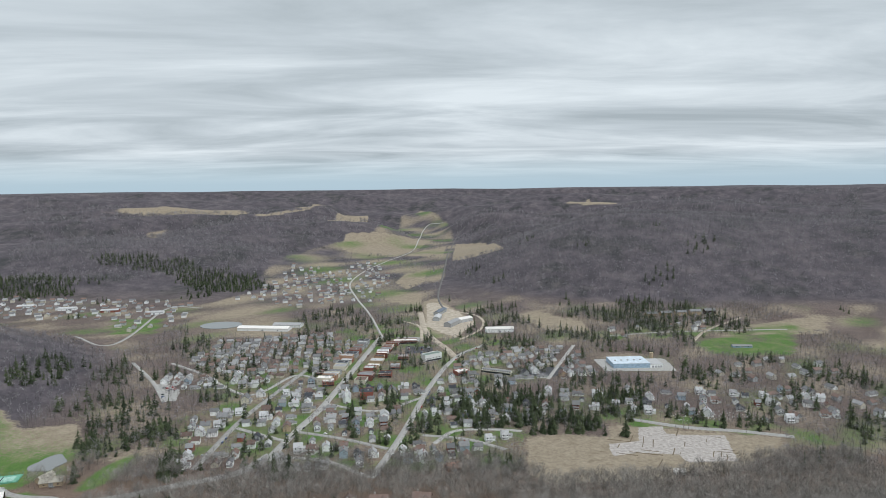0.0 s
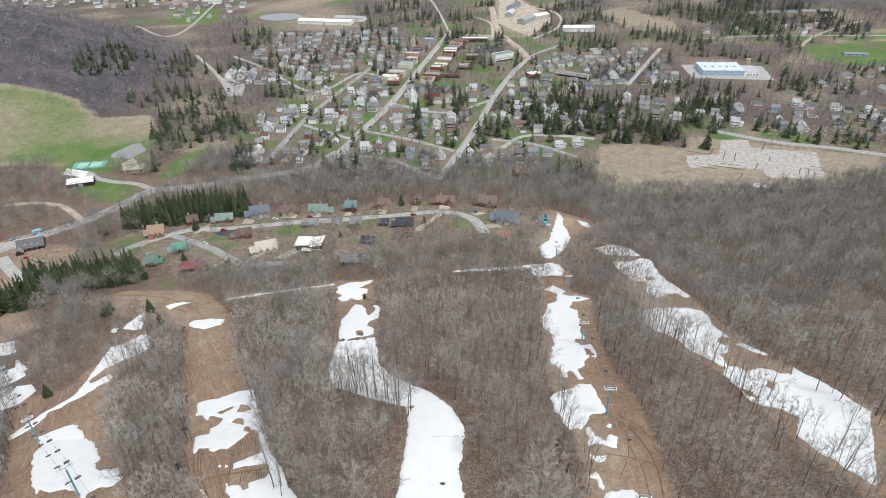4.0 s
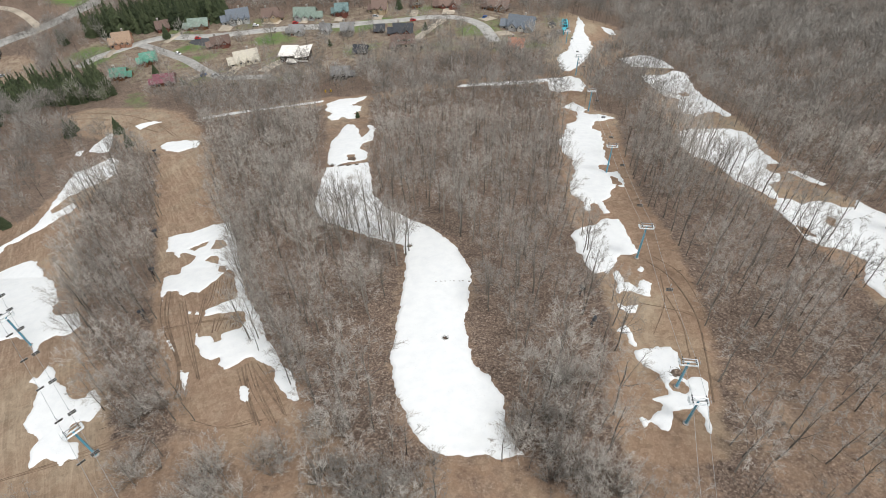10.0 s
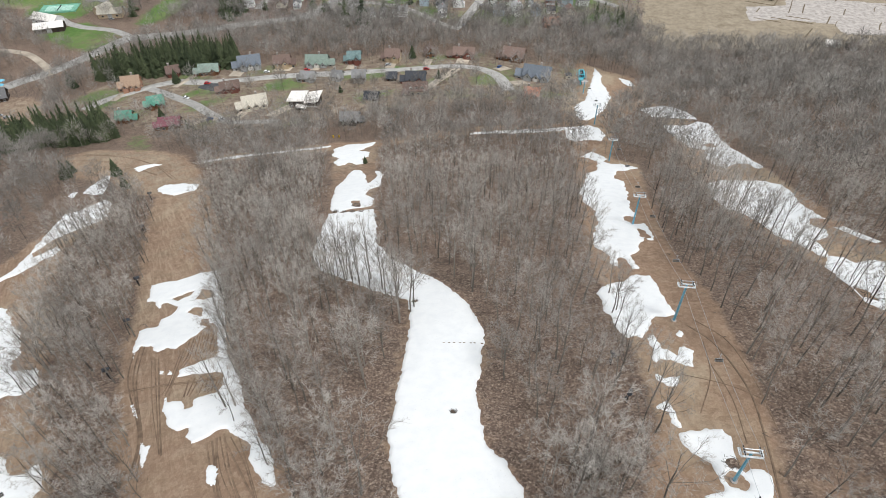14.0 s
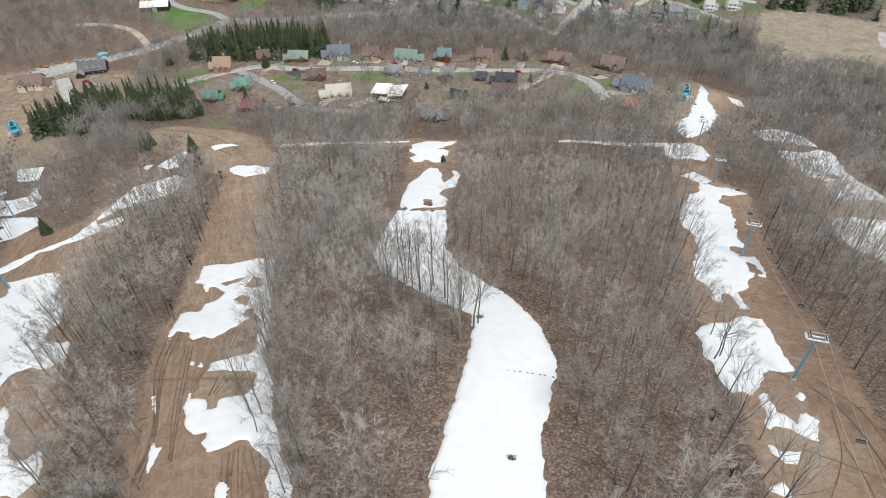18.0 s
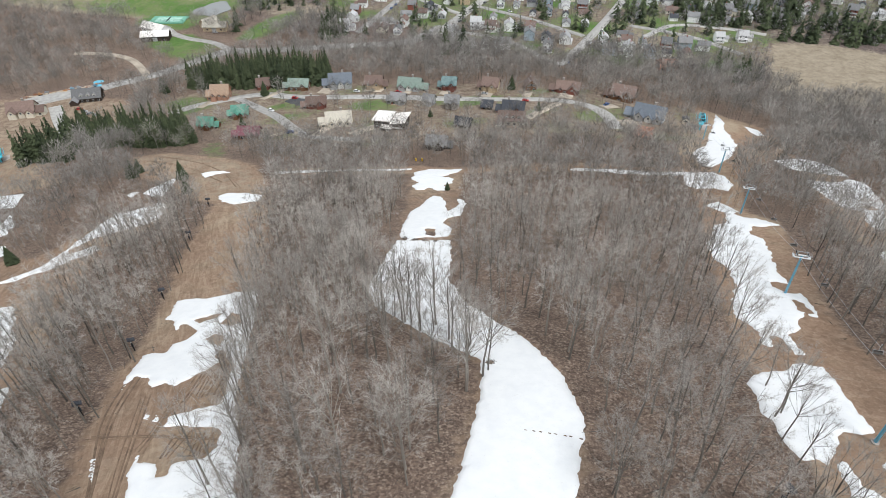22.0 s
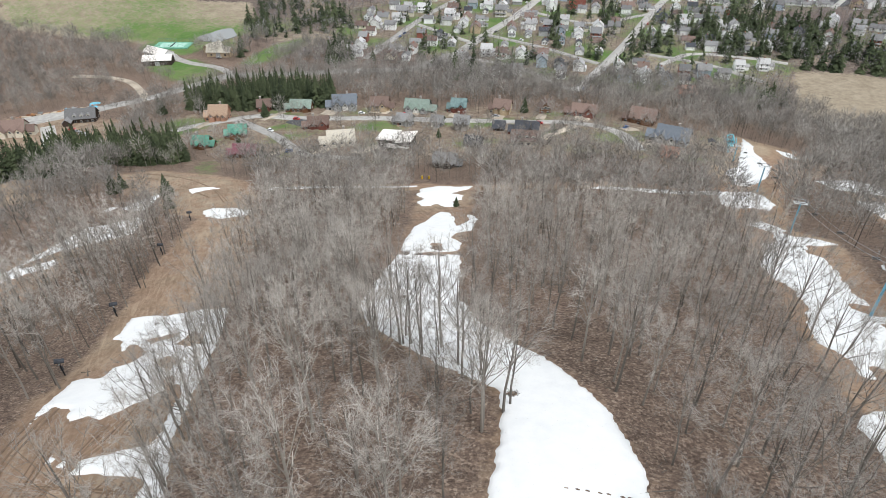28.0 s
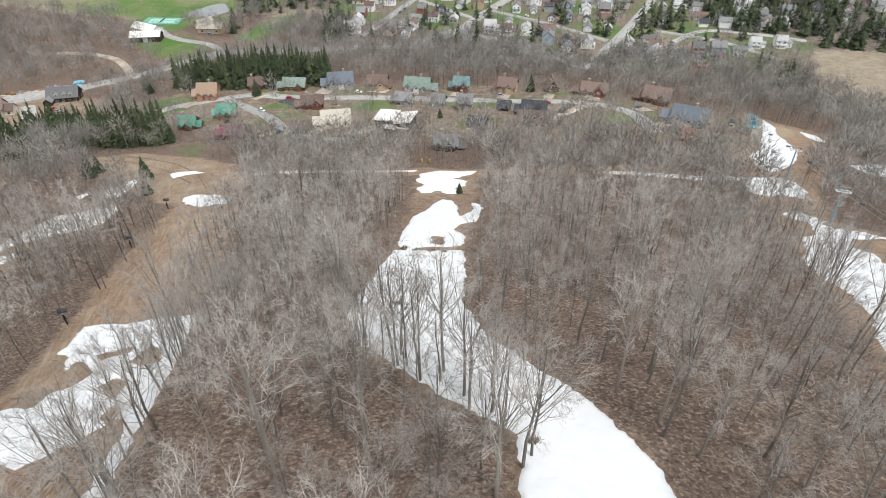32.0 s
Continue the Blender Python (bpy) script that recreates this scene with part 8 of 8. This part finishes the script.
# upper terminal: deck, bullwheel on a blue frame, operator's hut
ob = thing("lift_terminal", pose(33.2, 106, h(33, 106), 0, 0, -6) @ Matrix.Scale(0.7, 4), "upper lift terminal with timber deck and cyan bullwheel frame", "lift terminal")
for k in range(12):
    part("deck_board", cube(-6.2 + 0.62 * k, -2.6, 0.55, -5.62 + 0.62 * k, 2.7, 0.65), BOARDS, ob)
for px in (-5.9, -2.6, 0.9):
    for py in (-2.2, 2.3):
        part("deck_post", cube(px - 0.12, py - 0.12, -2.0, px + 0.12, py + 0.12, 0.55), BOARDS, ob)
part("mast", pipe((0, 1.2, -1), (0, 1.2, 4.6), 0.45, 0.4, 12), CYAN, ob)
part("mast", pipe((0, -2.0, -1), (0, -2.0, 4.6), 0.35, 0.3, 12), CYAN, ob)
for s in (-0.45, 0.45):
    part("girder", cube(s - 0.12, -3.4, 4.6, s + 0.12, 3.6, 5.0), CYAN, ob)
part("cross_beam", cube(-2.8, 3.0, 4.95, 2.8, 3.5, 5.35), CYAN, ob)
wheel = part("bullwheel", mesh_from("bullwheel", tube(bmesh.new(), (0, -2.2, 4.3), (0, -2.2, 4.55), 0.35, None, 12), CYAN), CYAN, ob, "cyan spoked bullwheel")
bm = bmesh.new()
for k in range(28):
    a, b = 2 * math.pi * k / 28, 2 * math.pi * (k + 1) / 28
    tube(bm, (2.0 * math.cos(a), -2.2 + 2.0 * math.sin(a), 4.42), (2.0 * math.cos(b), -2.2 + 2.0 * math.sin(b), 4.42), 0.15, None, 6)
part("rim", bm, CYAN, wheel)
for k in range(8):
    a = math.pi * k / 4
    part("spoke", pipe((0.2 * math.cos(a), -2.2 + 0.2 * math.sin(a), 4.42), (1.95 * math.cos(a), -2.2 + 1.95 * math.sin(a), 4.42), 0.08, None, 6), CYAN, wheel)
hut = thing("operator_hut", pose(37.6, 105.6, h(37, 105.6), 0, 0, -6) @ Matrix.Scale(0.75, 4), "small lift operator's hut with dark shed roof", "hut")
part("wall", cube(-1.9, -2.2, -1.2, 1.9, 2.2, 2.6), GREYWALL, hut)
part("roof", extrude_profile([(-2.5, 2.65), (2.3, 3.2), (2.3, 3.4), (-2.5, 2.85)], -2.8, 2.7, "x"), DARKROOF, hut)
window(hut, -1.9, 0, 1.0, 2.4, 1.1, 3)
window(hut, 0, -2.2, 1.0, 2.0, 1.1, 0)
part("door", cube(1.0, -2.3, 0, 1.75, -2.15, 2.0), TRIM, hut)


def base_terminal(x, y, turn, label, high=4.0):
    """A drive terminal: a cyan cage with dark louvred bays on two legs over the loading pad."""
    ob = thing("lift_terminal", pose(x, y, h(x, y), 0, 0, turn), label, "lift terminal")
    part("pad", cube(-4.5, -6, -2.0, 4.5, 5, 0.25), CONCRETE, ob)
    for yy in (-2.6, 2.6):
        part("leg", pipe((0, yy, 0.2), (0, yy, high), 0.42, 0.36, 10), CYAN, ob)
        part("footing", cube(-0.9, yy - 0.9, 0.2, 0.9, yy + 0.9, 0.7), CONCRETE, ob)
    housing = part("housing", extrude_profile([(-2.1, high), (2.1, high), (2.1, high + 1.1), (1.5, high + 2.3), (-1.5, high + 2.3), (-2.1, high + 1.1)], -3.6, 3.6, "y"), CYAN, ob)
    for k in range(3):
        part("louvre", cube(-1.35 + 0.98 * k, -3.68, high + 0.5, -0.62 + 0.98 * k, -3.59, high + 1.9), RUBBER, housing)
    for k in range(4):
        part("hatch", cube(-1.15, -3.1 + 1.6 * k, high + 2.29, 1.15, -1.9 + 1.6 * k, high + 2.36), RUBBER, housing)
    for sx in (-1, 1):
        for k in range(3):
            part("bay", cube(sx * 2.04, -3.0 + 2.1 * k, high + 0.25, sx * 2.15, -1.5 + 2.1 * k, high + 0.95), RUBBER, housing)
        part("walkway", cube(sx * 2.2, -3.6, high - 0.1, sx * 3.1, 3.6, high), GREYROOF, ob)
        for zz in (0.55, 1.1):
            part("rail", pipe((sx * 3.1, -3.6, high + zz), (sx * 3.1, 3.6, high + zz), 0.05, None, 5), CYAN, ob)
        for k in range(5):
            part("rail_post", pipe((sx * 3.1, -3.6 + 1.8 * k, high), (sx * 3.1, -3.6 + 1.8 * k, high + 1.1), 0.05, None, 5), CYAN, ob)
        part("roof_rail", pipe((sx * 0.9, -2.2, high + 3.1), (sx * 0.9, 2.2, high + 3.1), 0.06, None, 5), CYAN, ob)
    part("bullwheel", pipe((0, -4.6, high - 0.5), (0, -4.6, high - 0.15), 2.0, None, 20), CYAN, ob)
    part("ladder", cube(0.5, -2.75, 0.3, 0.95, -2.65, high), GREYROOF, ob)


base_terminal(26.2, 477.7, 0, "cyan lower drive terminal beside the snow", 6.5)
base_terminal(-350, 333, 50, "cyan lower terminal on bare ground", 5)
hutb = thing("operator_hut", pose(19, 492, h(19, 492), 0, 0, 4), "grey operator's hut beside the lower terminal", "hut")
part("wall", shell(-1.8, 1.8, -1.8, 1.8, 2.5, 0.9, "y", -1.5), CREAM, hutb)
part("roof", gable_roof(-1.8, 1.8, -1.8, 1.8, 2.5, 0.9, "y", 0.4, 0.2), DARKROOF, hutb)
window(hutb, 0, -1.8, 1.0, 1.6, 1.0, 0)

# excavator on the upper run
ex = thing("excavator", pose(-71.6, 94.6, h(-71.6, 94.6), 0, 0, 32) @ Matrix.Scale(0.74, 4), "yellow tracked excavator with folded arm on bare dirt", "excavator")
for s in (-1, 1):
    t = part("track", extrude_profile([(-1.9, 0.25), (-1.5, -0.05), (1.5, -0.05), (1.9, 0.25), (1.9, 0.65), (1.5, 0.9), (-1.5, 0.9), (-1.9, 0.65)], s * 1.1 - 0.28, s * 1.1 + 0.28, "x"), RUBBER, ex)
part("undercarriage", cube(-0.85, -1.2, 0.3, 0.85, 1.2, 0.8), RUBBER, ex)
part("body", extrude_profile([(-2.0, 0.95), (1.2, 0.95), (1.2, 1.6), (0.9, 1.9), (-1.8, 2.05), (-2.1, 1.7)], -1.3, 1.3, "x"), YELLOW, ex)
part("cab", cube(-1.25, 0.1, 1.75, -0.2, 1.5, 2.9), GLASS, ex)
part("cab_roof", cube(-1.3, 0.05, 2.9, -0.15, 1.55, 3.0), YELLOW, ex)
part("counterweight", cube(-1.3, -2.45, 1.0, 1.3, -1.95, 1.95), YELLOW, ex)
part("boom", tube(tube(bmesh.new(), (0.3, 1.1, 1.5), (0.35, 2.9, 3.3), 0.28, 0.24, 6), (0.35, 2.9, 3.3), (0.35, 4.2, 2.9), 0.24, 0.18, 6), YELLOW, ex)
part("arm", pipe((0.35, 4.2, 2.9), (0.35, 5.0, 0.9), 0.18, 0.14, 6), RUBBER, ex)
part("bucket", extrude_profile([(4.5, 0.9), (5.3, 0.95), (5.2, 0.2), (4.7, 0.1)], -0.1, 0.8, "x"), RUBBER, ex)


def snow_gun(x, y, turn):
    ob = thing("snow_gun", pose(x, y, h(x, y), 0, 0, turn), "black fan snow gun on a tall post at the wood's edge", "snow gun", "snow guns along the run")
    part("post", pipe((0, 0, -0.5), (0, 0, 3.4), 0.13, 0.11, 8), RUBBER, ob)
    part("barrel", pipe((-0.1, -0.9, 3.5), (-0.1, 0.6, 4.0), 0.42, 0.5, 12), DARKROOF, ob)
    part("yoke", cube(-0.65, -0.12, 3.2, 0.45, 0.12, 3.36), STEEL, ob)
    part("control_box", cube(0.16, -0.25, 1.2, 0.5, 0.25, 2.0), DARKROOF, ob)


for x, y, t in ((-129.8, 209.3, 150), (-155.6, 251.5, 150), (-116.2, 184.4, 140), (-104, 160, 140), (-174, 286, 150), (14, 172, 200), (16, 160, 160)):
    snow_gun(x, y, t)


def crate(name, x, y, turn, size, mat, label):
    ob = thing(name, pose(x, y, h(x, y), 0, 0, turn), label, "box")
    a, b, c = size
    part("body", cube(-a, -b, 0, a, b, c), mat, ob)
    part("lid", cube(-a - 0.06, -b - 0.06, c + 0.002, a + 0.06, b + 0.06, c + 0.12), mat, ob)
    for s in (-0.6, 0.6):
        part("runner", cube(a * s - 0.1, -b, -0.3, a * s + 0.1, b, 0), BOARDS, ob)


PADYELLOW = plain("yellow padding", (0.62, 0.40, 0.04), 0.7)
for x, y in ((-113.4, 368.6), (-110.2, 368.9)):
    pad = thing("safety_pad", pose(x, y, h(x, y), 0, 0, 12), "yellow padded post beside the cross track", "pad")
    part("padding", pipe((0, 0, 0.0), (0, 0, 1.5), 0.42, 0.38, 10), PADYELLOW, pad)
    part("post", pipe((0, 0, 1.45), (0, 0, 2.1), 0.09, None, 6), STEEL, pad)
DARKRED = plain("dull red steel", (0.26, 0.05, 0.042), 0.7)
crate("red_box", -1.6, 83.2, 30, (1.0, 0.6, 0.8), DARKRED, "red equipment box lying in leaf litter")
crate("red_box", 41.6, 88.5, 25, (1.2, 0.7, 0.9), DARKRED, "red equipment box at the wood's edge")
for x, y, r in ((-26, 97, 0.6), (25.8, 96.2, 1.0), (27.8, 92.3, 0.7), (3, 108, 0.3), (20, 118, 0.5)):
    patch("snow_lump", [(x + r * math.cos(a) * 0.8, y + r * math.sin(a) * 1.3) for a in np.linspace(0, 6.28, 9)[:-1]], SNOWM, 0.3, 0.12, 0.07, "small leftover lump of snow", "snow", seed=x, edge=0.5)


# dashes of dirt where a drain crosses the snow
for k in range(8):
    x, y = -25.0 + 1.25 * k + 0.3 * math.sin(3 * k), 175.2 + 0.17 * k
    patch("dirt_dash", [(x, y), (x + 0.5, y + 0.32), (x + 1.1, y + 0.2), (x + 1.0, y - 0.3), (x + 0.4, y - 0.34)], GROUND, 0.47, 0.12, 0.04, "dark dash of dirt showing through the snow", "dirt", seed=k, edge=0.2)


def brush_pile(x, y, r, seed):
    """Dead branches and dark earth melted through the snow."""
    rs = np.random.RandomState(seed)
    v, f = [], []
    for k in range(70):
        a, rr = rs.uniform(0, 6.28), r * math.sqrt(rs.rand())
        p = np.array([x + rr * math.cos(a), y + rr * math.sin(a), 0.0])
        p[2] = h(p[0], p[1]) + 0.35
        q = p + np.array([rs.normal(0, 0.35), rs.normal(0, 0.35), abs(rs.normal(0.15, 0.18))])
        lv, lf = limb(p, q, 0.07, 0.02, 3)
        f.append(lf + len(v) * 6)
        v.append(lv)
    ob = thing("brush_pile", Matrix.Identity(4), "dark brush and bare earth melted through the snow", "brush")
    part("brushwood", mesh_of("brushwood", np.concatenate(v), np.concatenate(f), BARK), BARK, ob)
    e = patch("earth", [(x + r * math.cos(a), y + r * math.sin(a)) for a in np.linspace(0, 6.28, 11)[:-1]], GROUND, 0.50, 0.35, 0.25, seed=seed, edge=0.3)
    e.parent = ob


for k, (x, y, r) in enumerate(((-19.3, 152.8, 0.75), (-67.3, 229.9, 1.1), (-72.4, 268.9, 1.8), (-34.8, 193.5, 1.0), (-79, 262.4, 1.0), (-75.5, 262.2, 1.0), (-72, 262, 1.0), (-68.5, 262, 1.0), (33, 146, 1.6))):
    brush_pile(x, y, r, k)

# timber, machines and covered heaps along the highway opposite the lodge
rs = np.random.RandomState(91)
STEELS = [plain("rusty steel", (0.26, 0.13, 0.08), 0.8), plain("orange machine paint", (0.40, 0.21, 0.10), 0.6), plain("grey steel", (0.35, 0.36, 0.37), 0.5, 0.4), plain("bleached timber", (0.52, 0.45, 0.36), 0.9), plain("blue machine paint", (0.16, 0.26, 0.33), 0.5)]
for k in range(34):
    t = rs.rand()
    x, y = -444 + 34 * t + rs.normal(0, 1.2), 440 + 31 * t + rs.normal(0, 1.5)
    kind = (0, 1, 3, 1, 0, 2, 1)[k % 7]
    turn = math.degrees(math.atan2(31, 34)) + rs.normal(0, 14)
    if kind == 0:
        ob = thing("pipe_stack", pose(x, y, h(x, y), 0, 0, turn), "stack of old steel pipes lying beside the highway", "pipes", "salvage beside the highway")
        for a in range(4):
            part("pipe", pipe((-2.4, -0.6 + 0.4 * a, 0.2), (2.4, -0.6 + 0.4 * a, 0.2 + 0.03 * a), 0.2, None, 8), STEELS[(k + a) % 3 if a else 0], ob)
    elif kind == 1:
        ob = thing("timber_pile", pose(x, y, h(x, y), 0, 0, turn), "pile of bleached timber beams beside the highway", "timber", "salvage beside the highway")
        for a in range(5):
            part("beam", cube(-1.9 + 0.2 * (a % 2), -0.7 + 0.3 * a, 0, 1.8 + 0.3 * (a % 3), -0.46 + 0.3 * a, 0.3 + 0.12 * (a % 3)), STEELS[3], ob)
    elif kind == 2:
        ob = thing("old_machine", pose(x, y, h(x, y), 0, 0, turn), "small old machine parked on the verge of the highway", "machine", "salvage beside the highway")
        paint = STEELS[(1, 2, 4)[k % 3]]
        part("body", extrude_profile([(-1.5, 0.5), (1.5, 0.5), (1.5, 1.2), (0.4, 1.5), (0.2, 2.2), (-0.9, 2.2), (-1.5, 1.3)], -0.8, 0.8, "y"), paint, ob)
        for a in (-1.0, 1.0):
            for b in (-0.9, 0.9):
                part("wheel", pipe((a, b - 0.15, 0.45), (a, b + 0.15, 0.45), 0.45, None, 10), RUBBER, ob)
        part("boom", pipe((1.2, 0, 1.2), (2.8, 0, 1.9), 0.12, None, 6), paint, ob)
    else:
        ob = thing("bin", pose(x, y, h(x, y), 0, 0, turn), "open rusty steel bin on the verge", "bin", "salvage beside the highway")
        part("floor_plate", cube(-1.4, -0.9, 0, 1.4, 0.9, 0.1), STEELS[k % 3], ob)
        for a, b, c, e in ((-1.4, -0.9, 1.4, -0.82), (-1.4, 0.82, 1.4, 0.9), (-1.4, -0.82, -1.32, 0.82), (1.32, -0.82, 1.4, 0.82)):
            part("side_plate", cube(a, b, 0.1, c, e, 1.1), STEELS[k % 3], ob)
TARP = plain("light blue tarpaulin", (0.16, 0.44, 0.58), 0.55, 0, 0.8, 0.2)
for x, y, turn, long in ((-416, 478, 40, 8.0), (-409, 471, 30, 4.0)):
    ob = thing("covered_heap", pose(x, y, h(x, y), 0, 0, turn), "heap under a light blue tarpaulin beside the highway", "tarp")
    bm = bmesh.new()
    n = 9
    grid = [[bm.verts.new((long * (a / n - 0.5), 4.0 * (b / n - 0.5), -0.2 + 1.5 * (math.sin(math.pi * a / n) * math.sin(math.pi * b / n)) ** 0.5 + 0.15 * math.sin(a * 2.3 + b * 1.7))) for b in range(n + 1)] for a in range(n + 1)]
    for a in range(n):
        for b in range(n):
            bm.faces.new((grid[a][b], grid[a + 1][b], grid[a + 1][b + 1], grid[a][b + 1]))
    part("tarpaulin", bm, TARP, ob)
    for a in (-0.4, 0.4):
        part("weight", cube(long * a - 0.2, -2.3, -0.1, long * a + 0.2, -1.9, 0.35), STEELS[3], ob)


# ---- parked cars ----
def car(paint, label):
    ob = thing("car", Matrix.Identity(4), label, "car", "parked cars")
    part("body", extrude_profile([(-2.2, 0.35), (2.2, 0.35), (2.3, 0.75), (1.1, 0.95), (-1.9, 1.0), (-2.25, 0.8)], -0.9, 0.9, "y"), paint, ob)
    part("cabin", extrude_profile([(-1.9, 0.98), (1.05, 0.95), (0.45, 1.5), (-1.5, 1.52)], -0.78, 0.78, "y"), GLASS, ob)
    part("roof", extrude_profile([(-1.45, 1.53), (0.42, 1.51), (0.3, 1.58), (-1.3, 1.6)], -0.72, 0.72, "y"), paint, ob)
    for x in (-1.4, 1.4):
        for y in (-0.82, 0.82):
            part("wheel", pipe((x, y - 0.12, 0.33), (x, y + 0.12, 0.33), 0.33, None, 10), RUBBER, ob)
    return ob


PAINTS = [plain("white car paint", (0.75, 0.75, 0.75), 0.3), plain("black car paint", (0.03, 0.03, 0.035), 0.3), plain("red car paint", (0.4, 0.03, 0.03), 0.3), plain("silver car paint", (0.45, 0.46, 0.48), 0.3, 0.4), plain("blue car paint", (0.05, 0.10, 0.25), 0.3)]
protos = [car(p, p.name.replace(" paint", "") + " parked beside the road") for p in PAINTS]
spots = [(-205, 404, 40), (-196, 402, 20), (-388, 428, 30), (-380, 424, 30), (-372, 421, 30), (-364, 418, 30), (-396, 445, 60), (-240, 441, -20), (-150, 422, 10), (-82, 497, 15), (-112, 506, 10), (-200, 489, 5), (-170, 492, 5), (-30, 506, 60), (-390, 600, 20), (-236, 466, 5)]
rs = np.random.RandomState(66)
for name, side in (("street_a", 6.2), ("street_b", 5.4), ("left_street_b", 4.6), ("cross_st_b", 4.6)):
    line = smooth_line([p for p in ROADS[name] if p[1] < 1250], 11)
    for a, b in zip(line, line[1:]):
        if rs.rand() < 0.26:
            d = (b - a).normalized()
            s = rs.choice((-1, 1)) * side
            spots.append((a.x - d.y * s, a.y + d.x * s, math.degrees(math.atan2(d.y, d.x))))
for k in range(26):
    spots.append((rs.choice((-64, -52, -40, -28)) + rs.uniform(-0.4, 0.4), 1096 + 3.1 * rs.randint(0, 15), 5))
for k in range(14):
    spots.append((rs.uniform(-415, -385), rs.uniform(862, 915), rs.choice((35, 125))))
placed = set()
for x, y, t in spots:
    i = rs.choice(5, p=[0.32, 0.2, 0.14, 0.22, 0.12])
    m = pose(x, y, h(x, y) + (0.4 if y > 590 else 0.25), 0, 0, t)
    if i in placed:
        copy_thing(protos[i], m)
    else:
        protos[i].matrix_basis = m
        placed.add(i)
